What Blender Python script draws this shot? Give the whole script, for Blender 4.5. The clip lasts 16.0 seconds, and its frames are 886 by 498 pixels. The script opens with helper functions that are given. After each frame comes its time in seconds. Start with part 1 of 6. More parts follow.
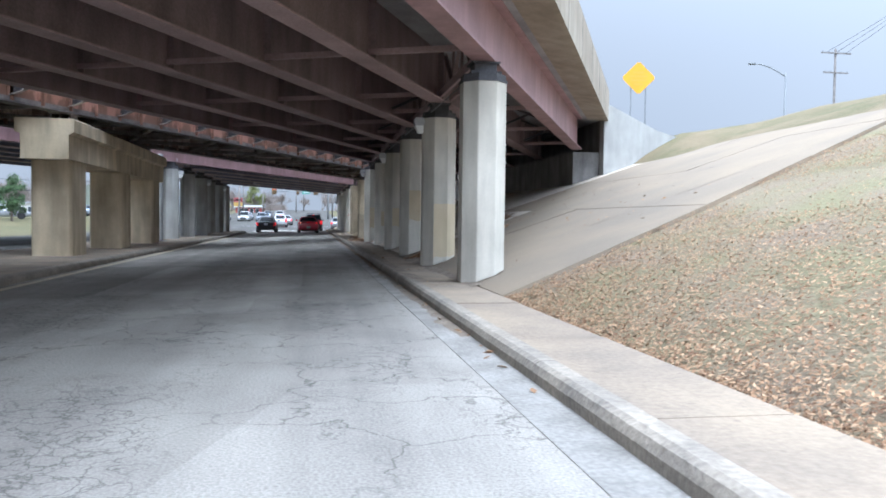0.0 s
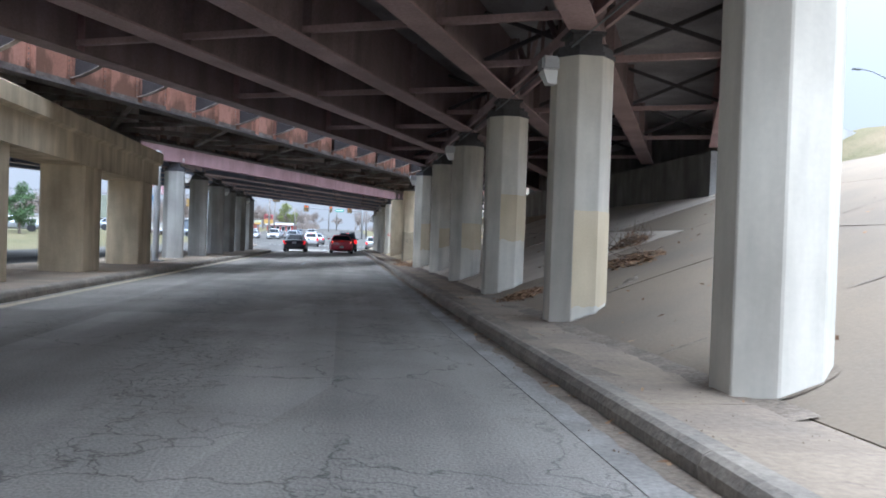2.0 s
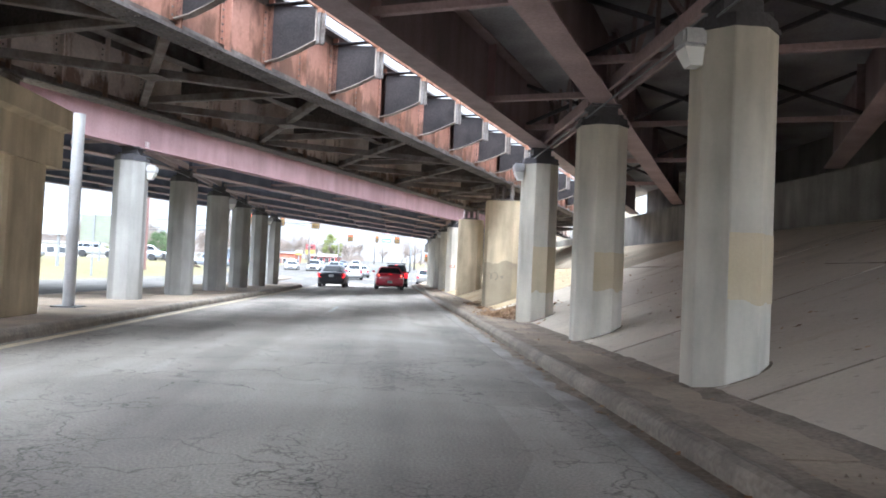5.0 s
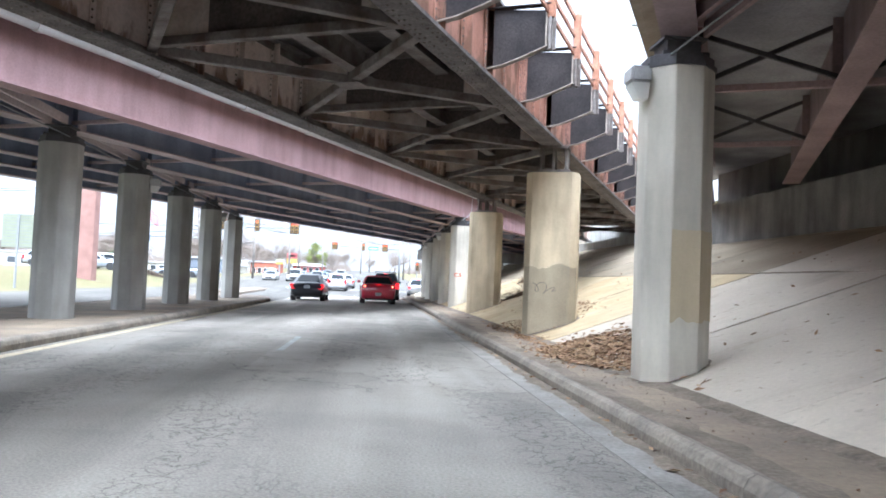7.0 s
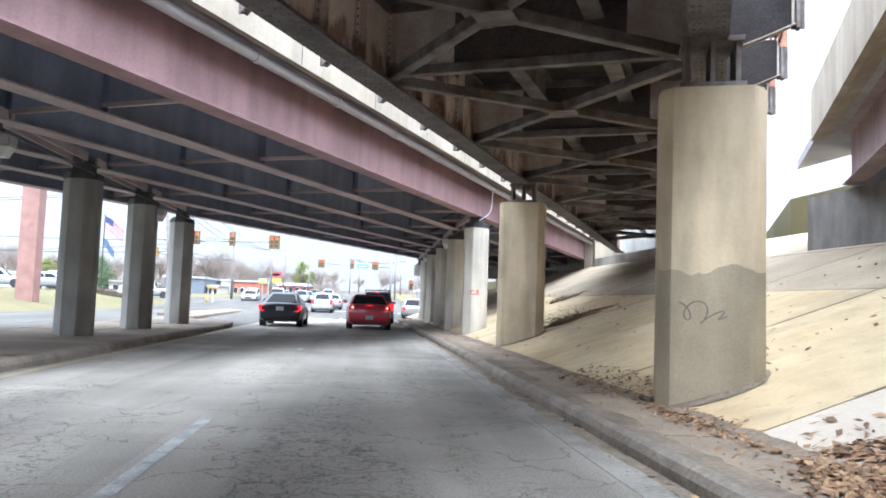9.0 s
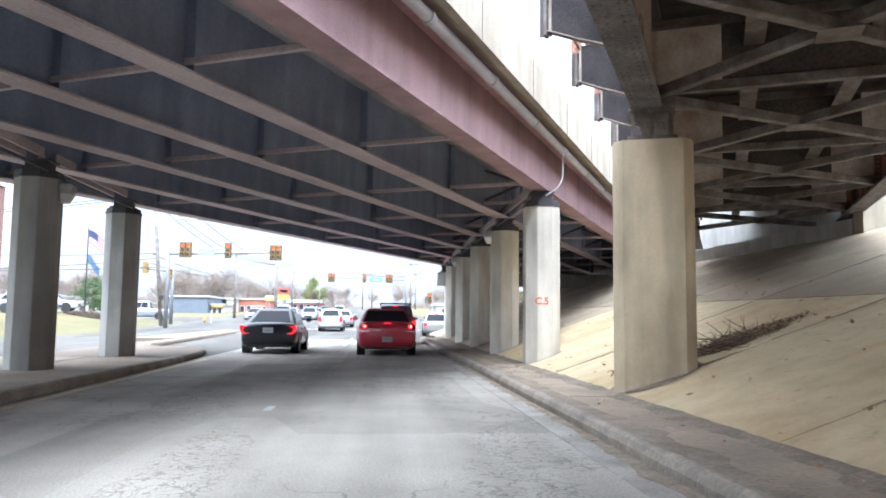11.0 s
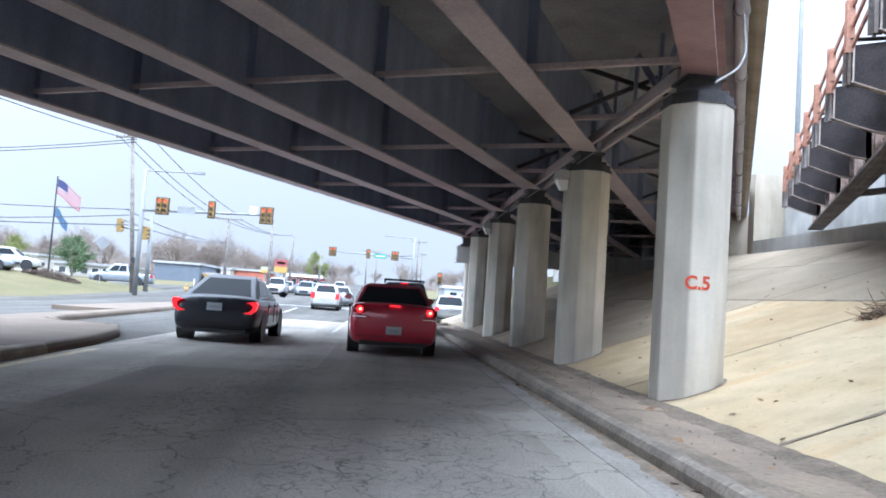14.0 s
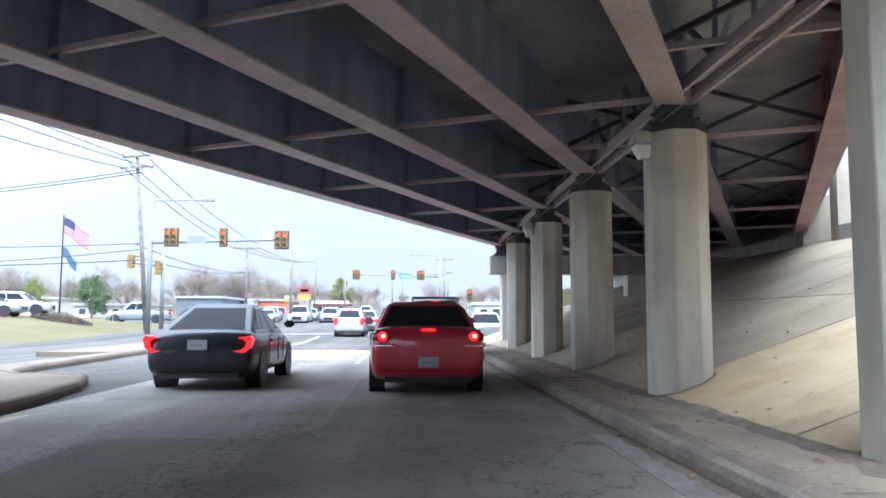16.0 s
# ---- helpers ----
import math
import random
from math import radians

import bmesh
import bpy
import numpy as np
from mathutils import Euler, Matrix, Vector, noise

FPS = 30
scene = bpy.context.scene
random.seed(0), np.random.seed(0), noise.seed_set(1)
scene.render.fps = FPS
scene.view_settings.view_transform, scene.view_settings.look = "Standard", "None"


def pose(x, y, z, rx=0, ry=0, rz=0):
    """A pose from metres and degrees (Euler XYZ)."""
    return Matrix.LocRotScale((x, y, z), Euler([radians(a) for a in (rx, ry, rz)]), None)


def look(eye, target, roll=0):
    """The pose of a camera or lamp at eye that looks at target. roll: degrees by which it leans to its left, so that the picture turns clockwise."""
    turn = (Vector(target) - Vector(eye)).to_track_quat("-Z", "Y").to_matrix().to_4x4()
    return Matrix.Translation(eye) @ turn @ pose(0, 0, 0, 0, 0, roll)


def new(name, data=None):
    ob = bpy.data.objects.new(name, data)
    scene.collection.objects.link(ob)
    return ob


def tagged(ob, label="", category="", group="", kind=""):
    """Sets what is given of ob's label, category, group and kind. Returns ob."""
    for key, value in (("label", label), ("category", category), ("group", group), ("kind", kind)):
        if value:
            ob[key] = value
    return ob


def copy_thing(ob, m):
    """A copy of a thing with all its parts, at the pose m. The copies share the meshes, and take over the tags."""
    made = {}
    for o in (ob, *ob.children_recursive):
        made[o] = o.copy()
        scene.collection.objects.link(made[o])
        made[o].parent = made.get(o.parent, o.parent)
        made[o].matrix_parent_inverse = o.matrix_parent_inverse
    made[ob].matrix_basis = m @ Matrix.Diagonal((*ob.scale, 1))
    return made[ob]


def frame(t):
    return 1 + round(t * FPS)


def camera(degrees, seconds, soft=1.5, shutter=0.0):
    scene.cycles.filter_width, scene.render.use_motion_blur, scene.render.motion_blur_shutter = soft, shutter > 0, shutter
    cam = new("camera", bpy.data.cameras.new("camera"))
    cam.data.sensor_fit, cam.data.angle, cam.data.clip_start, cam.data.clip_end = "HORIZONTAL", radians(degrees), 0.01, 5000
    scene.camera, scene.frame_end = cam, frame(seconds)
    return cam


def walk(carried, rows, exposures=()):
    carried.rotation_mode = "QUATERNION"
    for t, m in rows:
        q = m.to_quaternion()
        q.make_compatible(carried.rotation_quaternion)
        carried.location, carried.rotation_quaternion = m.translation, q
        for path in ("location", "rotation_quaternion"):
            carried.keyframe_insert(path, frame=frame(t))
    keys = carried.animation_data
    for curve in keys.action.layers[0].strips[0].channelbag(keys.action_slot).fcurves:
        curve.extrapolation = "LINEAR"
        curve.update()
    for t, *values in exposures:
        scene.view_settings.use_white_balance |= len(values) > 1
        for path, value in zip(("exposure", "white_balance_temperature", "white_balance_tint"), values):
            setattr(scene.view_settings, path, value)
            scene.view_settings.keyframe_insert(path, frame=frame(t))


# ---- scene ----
cam = camera(60.3, 16.0, soft=1.8)
METRES, EYE, TILT, LEAN, TURN = 56.5, 1.25, 0.17, 0.0, -9.85
ROWS = [
    (0.0, 0.0, 0.0, 0.0, 0.00, -2.29, -0.76),
    (0.5, -0.0069, 0.0397, -0.0007, 0.88, -2.17, -1.12),
    (1.0, -0.0145, 0.0753, -0.0012, 1.29, -2.02, -1.38),
    (1.5, -0.0205, 0.1076, -0.0014, 1.73, -1.45, -1.6),
    (2.0, -0.0268, 0.1421, -0.0017, 2.35, -0.69, -1.95),
    (2.5, -0.0336, 0.1768, -0.0018, 3.16, 0.37, -2.47),
    (3.0, -0.0411, 0.2144, -0.002, 4.18, 1.23, -2.9),
    (3.5, -0.0477, 0.2503, -0.0023, 5.09, 1.79, -2.94),
    (4.0, -0.0542, 0.2842, -0.0024, 5.85, 1.6, -2.61),
    (6.5, -0.0882, 0.4709, -0.0031, 5.05, 2.2, -2.29),
    (7.0, -0.0946, 0.5057, -0.0033, 4.75, 2.48, -2.31),
    (7.5, -0.1008, 0.5418, -0.0035, 4.55, 2.82, -2.48),
    (8.0, -0.1064, 0.5747, -0.0036, 4.39, 3.05, -2.56),
    (10.5, -0.1383, 0.7479, -0.0038, 3.69, 5.15, -1.04),
    (11.0, -0.1439, 0.7804, -0.0037, 4.99, 5.01, -0.62),
    (11.5, -0.1486, 0.8077, -0.0039, 5.28, 4.9, -0.56),
    (12.0, -0.1535, 0.8345, -0.0037, 5.71, 4.77, -1.01),
    (12.5, -0.1581, 0.8612, -0.0038, 5.81, 4.74, -1.9),
    (13.0, -0.162, 0.8835, -0.0039, 5.65, 4.58, -2.8),
    (13.5, -0.1657, 0.9039, -0.004, 5.38, 4.18, -3.49),
    (14.0, -0.1687, 0.9216, -0.0043, 5.16, 3.76, -3.88),
    (14.5, -0.1718, 0.9399, -0.0042, 5.28, 3.52, -3.59),
    (15.0, -0.1746, 0.956, -0.0041, 5.80, 3.76, -2.68),
    (15.5, -0.1772, 0.9707, -0.0043, 6.55, 4.38, -1.4),
    (16.0, -0.1794, 0.9837, -0.0044, 7.27, 5.07, -0.14),
]
walk(cam, [(t, pose(0, 0, EYE, TILT, LEAN, TURN) @ pose(METRES * x, METRES * y, METRES * z, 90 + pitch, roll, yaw)) for t, x, y, z, yaw, pitch, roll in ROWS], [(0.0, 1.8, 5100, 8), (1.0, 1.88, 5100, 8), (2.0, 2.12, 5120, 9), (3.5, 3.15, 5550, 10), (7.0, 3.02, 5350, 9), (8.2, 2.8, 5400, 9), (11.0, 2.9, 5400, 9), (13.0, 2.4, 5100, 9), (16.0, 2.6, 5150, 9)])

# ---- light ----
world = bpy.data.worlds.new("world")
scene.world = world
world.use_nodes = True
wn = world.node_tree.nodes
wl = world.node_tree.links
sky = wn.new("ShaderNodeTexSky")
sky.sky_type = "NISHITA"
sky.sun_disc = False
sky.sun_elevation = radians(59)
sky.sun_rotation = radians(200)
sky.dust_density = 4.0
# thin even cloud: the sky's blue mixed towards white
cloud = wn.new("ShaderNodeMix")
cloud.data_type = "RGBA"
cloud.inputs[0].default_value = 0.94
cloud.inputs[7].default_value = (9.3, 9.28, 9.22, 1)
wl.new(sky.outputs[0], cloud.inputs[6])
# overcast: the zenith is brighter than the horizon
grad = wn.new("ShaderNodeTexGradient")
grad.texture_mapping.mapping_x = "Z"
steep = wn.new("ShaderNodeMath")
steep.operation = "POWER"
steep.inputs[1].default_value = 2.1
wl.new(grad.outputs["Fac"], steep.inputs[0])
shade = wn.new("ShaderNodeMath")
shade.operation = "MULTIPLY_ADD"
shade.inputs[1].default_value, shade.inputs[2].default_value = 1.25, 0.29
wl.new(steep.outputs[0], shade.inputs[0])
# and the cloud is brighter towards the veiled sun, dimmed ahead to suit the camera's view
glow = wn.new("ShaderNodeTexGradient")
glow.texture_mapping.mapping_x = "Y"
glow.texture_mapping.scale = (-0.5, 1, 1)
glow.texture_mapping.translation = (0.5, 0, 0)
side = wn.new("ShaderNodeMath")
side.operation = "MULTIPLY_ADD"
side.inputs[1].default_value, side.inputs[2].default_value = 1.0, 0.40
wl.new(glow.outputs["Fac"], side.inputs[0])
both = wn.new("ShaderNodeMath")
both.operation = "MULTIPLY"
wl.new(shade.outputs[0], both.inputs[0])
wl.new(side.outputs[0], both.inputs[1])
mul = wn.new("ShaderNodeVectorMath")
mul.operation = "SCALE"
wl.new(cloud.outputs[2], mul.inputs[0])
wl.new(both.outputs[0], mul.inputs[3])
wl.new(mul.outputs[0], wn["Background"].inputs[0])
wn["Background"].inputs[1].default_value = 0.15
sun = new("sun", bpy.data.lights.new("sun", "SUN"))
sun.data.energy = 0.8
sun.data.angle = radians(25)
sun.data.color = (1.0, 0.975, 0.94)
sun.matrix_world = look((0, 0, 50), (-4, 30, 0))
sun.location = (0, 0, 60)

# ---- materials ----
MATS = {}


def mat(name, colour, rough=0.8, metal=0.0, var=0.15, scale=3.0, bump=0.2, fine=40.0, tint=None, spec=0.4, random_tone=0.0, streak=0.0):
    """A painted or mineral surface: two sizes of noise in tone, fine relief, optional second tint in blotches and vertical streaks."""
    if name in MATS:
        return MATS[name]
    m = bpy.data.materials.new(name)
    m.use_nodes = True
    n, l = m.node_tree.nodes, m.node_tree.links
    p = n["Principled BSDF"]
    p.inputs["Roughness"].default_value = rough
    p.inputs["Metallic"].default_value = metal
    p.inputs["Specular IOR Level"].default_value = spec
    tc = n.new("ShaderNodeNewGeometry")
    co = tc.outputs["Position"]
    big = n.new("ShaderNodeTexNoise")
    big.inputs["Scale"].default_value = scale
    big.inputs["Detail"].default_value = 6
    l.new(co, big.inputs["Vector"])
    small = n.new("ShaderNodeTexNoise")
    small.inputs["Scale"].default_value = fine
    small.inputs["Detail"].default_value = 4
    l.new(co, small.inputs["Vector"])
    ramp = n.new("ShaderNodeMapRange")
    ramp.inputs[1].default_value, ramp.inputs[2].default_value = 0.35, 0.65
    l.new(big.outputs[0], ramp.inputs[0])
    mix = n.new("ShaderNodeMix")
    mix.data_type = "RGBA"
    second = tint or tuple(c * (1 - var * 2) for c in colour)
    mix.inputs[6].default_value = (*colour, 1)
    mix.inputs[7].default_value = (*second, 1)
    l.new(ramp.outputs[0], mix.inputs[0])
    hsv = n.new("ShaderNodeHueSaturation")
    l.new(mix.outputs[2], hsv.inputs["Color"])
    val = n.new("ShaderNodeMapRange")
    val.inputs[1].default_value, val.inputs[2].default_value = 0.3, 0.7
    val.inputs[3].default_value, val.inputs[4].default_value = 1 - var, 1 + var
    l.new(small.outputs[0], val.inputs[0])
    value = val.outputs[0]
    if streak:
        mp = n.new("ShaderNodeMapping")
        mp.inputs["Scale"].default_value = (1.7, 1.7, 0.3)
        l.new(co, mp.inputs[0])
        st = n.new("ShaderNodeTexNoise")
        st.inputs["Scale"].default_value = 1.6
        st.inputs["Detail"].default_value = 5
        l.new(mp.outputs[0], st.inputs["Vector"])
        sr = n.new("ShaderNodeMapRange")
        sr.inputs[1].default_value, sr.inputs[2].default_value = 0.35, 0.7
        sr.inputs[3].default_value, sr.inputs[4].default_value = 1.0 + streak * 0.4, 1.0 - streak
        l.new(st.outputs[0], sr.inputs[0])
        mu = n.new("ShaderNodeMath")
        mu.operation = "MULTIPLY"
        l.new(value, mu.inputs[0])
        l.new(sr.outputs[0], mu.inputs[1])
        value = mu.outputs[0]
    if random_tone:
        oi = n.new("ShaderNodeObjectInfo")
        rr = n.new("ShaderNodeMapRange")
        rr.inputs[3].default_value, rr.inputs[4].default_value = 1 - random_tone, 1 + random_tone
        l.new(oi.outputs["Random"], rr.inputs[0])
        mu = n.new("ShaderNodeMath")
        mu.operation = "MULTIPLY"
        l.new(value, mu.inputs[0])
        l.new(rr.outputs[0], mu.inputs[1])
        value = mu.outputs[0]
    l.new(value, hsv.inputs["Value"])
    l.new(hsv.outputs[0], p.inputs["Base Color"])
    if bump:
        b = n.new("ShaderNodeBump")
        b.inputs["Strength"].default_value = bump
        b.inputs["Distance"].default_value = 0.02
        l.new(small.outputs[0], b.inputs["Height"])
        l.new(b.outputs[0], p.inputs["Normal"])
    MATS[name] = m
    return m


def plain(name, colour, rough=0.4, metal=0.0, emit=0.0, coat=0.0, alpha=1.0):
    if name in MATS:
        return MATS[name]
    m = bpy.data.materials.new(name)
    m.use_nodes = True
    p = m.node_tree.nodes["Principled BSDF"]
    p.inputs["Base Color"].default_value = (*colour, 1)
    p.inputs["Roughness"].default_value = rough
    p.inputs["Metallic"].default_value = metal
    p.inputs["Coat Weight"].default_value = coat
    if emit:
        p.inputs["Emission Color"].default_value = (*colour, 1)
        p.inputs["Emission Strength"].default_value = emit
    MATS[name] = m
    return m


CONC = mat("weathered concrete", (0.62, 0.582, 0.495), 0.88, var=0.025, scale=0.7, bump=0.06, fine=22, tint=(0.47, 0.437, 0.365), streak=0.26)
CONC_RR = mat("old buff concrete", (0.63, 0.53, 0.365), 0.9, var=0.035, scale=0.75, bump=0.12, fine=22, tint=(0.44, 0.36, 0.245), streak=0.3)
# Paving under open sky: a darkened copy that holds down its brightness.
PAVING_END = mat("toned-down paving concrete", (0.25, 0.197, 0.136), 0.92, var=0.05, scale=0.33, bump=0.2, fine=26, tint=(0.19, 0.155, 0.115), random_tone=0.05)
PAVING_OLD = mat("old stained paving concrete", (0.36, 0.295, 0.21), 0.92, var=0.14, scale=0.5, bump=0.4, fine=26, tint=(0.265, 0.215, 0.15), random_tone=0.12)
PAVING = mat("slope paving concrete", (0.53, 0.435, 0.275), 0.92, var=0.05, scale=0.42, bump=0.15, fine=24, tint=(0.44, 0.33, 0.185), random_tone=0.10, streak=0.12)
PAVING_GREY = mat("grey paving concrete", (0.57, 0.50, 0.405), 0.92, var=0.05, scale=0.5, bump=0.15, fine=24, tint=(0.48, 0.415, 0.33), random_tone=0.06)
APRON = mat("dirty concrete apron", (0.30, 0.238, 0.17), 0.9, var=0.12, scale=0.9, bump=0.5, fine=22, tint=(0.21, 0.17, 0.13), random_tone=0.05)
GUTTER = mat("grimy gutter concrete", (0.30, 0.28, 0.25), 0.92, var=0.18, scale=1.6, bump=0.5, fine=26, tint=(0.19, 0.175, 0.155))
KERB = mat("kerb concrete", (0.29, 0.25, 0.20), 0.9, var=0.18, scale=2.2, bump=0.6, fine=22, tint=(0.20, 0.175, 0.145), random_tone=0.1)
PINK = mat("faded maroon paint", (0.385, 0.245, 0.25), 0.55, var=0.08, scale=0.8, bump=0.1, fine=25, tint=(0.30, 0.185, 0.19), streak=0.2)
# Part of this blue is windscreen haze put into the girders' colour.
STEEL_B = mat("haze-tinted girder paint", (0.27, 0.305, 0.40), 0.5, var=0.1, scale=0.8, bump=0.15, fine=20, tint=(0.20, 0.23, 0.32), streak=0.2)
FLANGE_B = mat("dusty flange paint", (0.54, 0.455, 0.45), 0.6, var=0.14, scale=1.1, bump=0.2, fine=20, tint=(0.42, 0.35, 0.35))
STEEL = mat("dull brown girder paint", (0.255, 0.19, 0.185), 0.55, var=0.14, scale=0.8, bump=0.15, fine=20, tint=(0.18, 0.135, 0.135), streak=0.25)
FLANGE_A = mat("dusty brown flange paint", (0.40, 0.29, 0.28), 0.65, var=0.14, scale=1.0, bump=0.2, fine=20, tint=(0.29, 0.21, 0.20))
DARK = mat("grimy dark steel", (0.075, 0.072, 0.078), 0.6, var=0.2, scale=1.5, bump=0.2, fine=25)


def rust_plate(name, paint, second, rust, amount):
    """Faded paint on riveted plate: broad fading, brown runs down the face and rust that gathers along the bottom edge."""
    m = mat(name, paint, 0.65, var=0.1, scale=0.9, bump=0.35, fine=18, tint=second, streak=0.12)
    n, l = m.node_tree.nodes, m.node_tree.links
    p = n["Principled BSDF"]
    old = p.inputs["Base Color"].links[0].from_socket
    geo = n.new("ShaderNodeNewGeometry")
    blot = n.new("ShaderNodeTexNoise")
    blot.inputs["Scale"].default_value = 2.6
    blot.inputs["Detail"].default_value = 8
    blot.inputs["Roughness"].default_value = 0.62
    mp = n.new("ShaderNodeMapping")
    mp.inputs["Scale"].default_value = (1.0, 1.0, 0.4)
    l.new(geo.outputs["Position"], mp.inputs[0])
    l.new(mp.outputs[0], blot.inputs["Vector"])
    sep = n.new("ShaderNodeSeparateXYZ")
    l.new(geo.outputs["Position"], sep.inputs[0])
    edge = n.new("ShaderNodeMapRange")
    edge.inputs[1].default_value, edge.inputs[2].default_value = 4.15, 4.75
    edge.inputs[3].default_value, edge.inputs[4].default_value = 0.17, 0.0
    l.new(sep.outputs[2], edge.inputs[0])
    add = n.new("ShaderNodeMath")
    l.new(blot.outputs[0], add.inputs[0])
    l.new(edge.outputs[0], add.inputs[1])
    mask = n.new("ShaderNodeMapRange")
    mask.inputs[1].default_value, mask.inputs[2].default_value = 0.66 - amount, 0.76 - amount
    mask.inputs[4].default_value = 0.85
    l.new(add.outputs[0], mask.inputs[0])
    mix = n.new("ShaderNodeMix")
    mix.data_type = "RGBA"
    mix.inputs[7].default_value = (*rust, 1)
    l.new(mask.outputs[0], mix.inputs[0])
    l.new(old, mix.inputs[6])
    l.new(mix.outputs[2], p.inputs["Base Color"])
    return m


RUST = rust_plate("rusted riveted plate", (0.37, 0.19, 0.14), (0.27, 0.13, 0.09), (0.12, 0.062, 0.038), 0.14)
# Far girder: pale paint, with daylight on its web lightened into the colour.
RUSTPALE = rust_plate("pale brightened plate", (0.70, 0.60, 0.54), (0.58, 0.46, 0.40), (0.19, 0.105, 0.075), 0.10)
RUSTEDGE = mat("dusty rusted flange", (0.155, 0.14, 0.132), 0.85, var=0.25, scale=2.2, bump=0.5, fine=20, tint=(0.088, 0.08, 0.078))
RUSTDARK = mat("dark rusted steel", (0.185, 0.168, 0.158), 0.75, var=0.25, scale=2.5, bump=0.5, fine=20, tint=(0.09, 0.068, 0.056))
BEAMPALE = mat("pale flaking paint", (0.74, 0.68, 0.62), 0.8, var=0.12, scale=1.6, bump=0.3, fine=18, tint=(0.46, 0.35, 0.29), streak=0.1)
BEAMDARK = mat("dark floor beam steel", (0.06, 0.054, 0.052), 0.9, var=0.3, scale=1.6, bump=0.3, fine=20, tint=(0.10, 0.082, 0.072))
RAILRUST = mat("orange rusty rail paint", (0.36, 0.195, 0.13), 0.75, var=0.2, scale=3, bump=0.2, fine=20, tint=(0.25, 0.115, 0.07))
BRACKET = mat("rust-brown bracket plate", (0.042, 0.036, 0.036), 0.88, var=0.25, scale=2, bump=0.15, tint=(0.025, 0.022, 0.023), spec=0.2)
# Bracket rims: dusty steel, made paler for the light that catches them.
RIMPALE = mat("dusty light-caught flange edge", (0.36, 0.315, 0.275), 0.85, var=0.25, scale=3, bump=0.3, tint=(0.20, 0.165, 0.14))
MAUVE = mat("weathered mauve girder paint", (0.29, 0.215, 0.215), 0.6, var=0.1, scale=0.8, bump=0.1, fine=25, tint=(0.22, 0.165, 0.165), streak=0.25)
DECK = mat("deck underside concrete", (0.35, 0.345, 0.355), 0.9, var=0.14, scale=0.9, bump=0.3, fine=20, tint=(0.21, 0.207, 0.217))
PARAPET = mat("stained parapet concrete", (0.335, 0.295, 0.23), 0.9, var=0.08, scale=0.8, bump=0.25, fine=20, tint=(0.27, 0.23, 0.175), streak=0.2)
GRASS = mat("winter grass", (0.098, 0.080, 0.034), 0.95, var=0.3, scale=0.35, bump=0.8, fine=35, tint=(0.072, 0.066, 0.025))
# Dry grass in a paler copy of GRASS, which lifts the bank's brightness.
BANKGRASS = mat("pale dry bank grass", (0.175, 0.135, 0.078), 0.95, var=0.3, scale=0.6, bump=0.8, fine=30, tint=(0.11, 0.098, 0.045))
# The near abutment's deep shade is carried by this dark colour.
ABUTC = mat("shade-darkened abutment concrete", (0.20, 0.19, 0.175), 0.92, var=0.12, scale=0.8, bump=0.2, fine=24, tint=(0.12, 0.115, 0.108), streak=0.3)
GALV = mat("galvanised steel", (0.185, 0.193, 0.196), 0.6, 0.0, var=0.08, scale=4, bump=0.05)
PIPE = mat("grey painted drain pipe", (0.46, 0.46, 0.46), 0.45, var=0.08, scale=2, bump=0.05)
SLEEPER = mat("creosoted sleeper timber", (0.055, 0.05, 0.048), 0.9, var=0.2, scale=3, bump=0.4, fine=20)
# Shade on the island columns is put into this darker concrete tone.
CONC_L = mat("shade-toned concrete", (0.37, 0.362, 0.335), 0.85, var=0.03, scale=0.7, bump=0.06, fine=22, tint=(0.26, 0.252, 0.232), streak=0.26)
WOODPOLE = mat("weathered pole timber", (0.19, 0.17, 0.152), 0.9, var=0.2, scale=3, bump=0.4, fine=20)
YELLOW = mat("worn yellow line", (0.52, 0.43, 0.27), 0.9, var=0.25, scale=4, bump=0.3, tint=(0.38, 0.335, 0.26))
WHITE = mat("worn white line", (0.44, 0.44, 0.43), 0.85, var=0.2, scale=4, bump=0.3, tint=(0.28, 0.28, 0.27))
BLACK = plain("black plastic", (0.012, 0.012, 0.013), 0.5)
RUBBER = plain("tyre rubber", (0.012, 0.012, 0.012), 0.85)

PATCH = mat("tan cover paint", (0.545, 0.46, 0.315), 0.8, var=0.03, scale=1.2, bump=0.05, tint=(0.485, 0.405, 0.27), streak=0.12)
STAIN = mat("grey cover paint", (0.39, 0.335, 0.235), 0.85, var=0.08, scale=1.2, bump=0.1, tint=(0.30, 0.255, 0.185), streak=0.2)
CHEEK = mat("buff abutment concrete", (0.30, 0.265, 0.205), 0.9, var=0.06, scale=1.2, bump=0.2, tint=(0.25, 0.215, 0.165), streak=0.2)
WINGC = mat("pale wing wall concrete", (0.37, 0.365, 0.34), 0.9, var=0.06, scale=1.5, bump=0.2, tint=(0.31, 0.305, 0.285), streak=0.18)
BANK = mat("leaf mould", (0.20, 0.155, 0.105), 0.95, var=0.25, scale=0.8, bump=0.8, fine=25, tint=(0.18, 0.16, 0.085))
ISLAND = mat("tan island concrete", (0.14, 0.108, 0.08), 0.9, var=0.08, scale=0.9, bump=0.3, fine=20, tint=(0.105, 0.083, 0.062))
SCRAWL = mat("dull dark spray paint", (0.23, 0.20, 0.16), 0.7, var=0.15, scale=8, bump=0.0)
REDPAINT = mat("red spray paint", (0.55, 0.07, 0.03), 0.6, var=0.1, scale=8, bump=0.05)
LENS = plain("frosted lens", (0.75, 0.75, 0.72), 0.3)


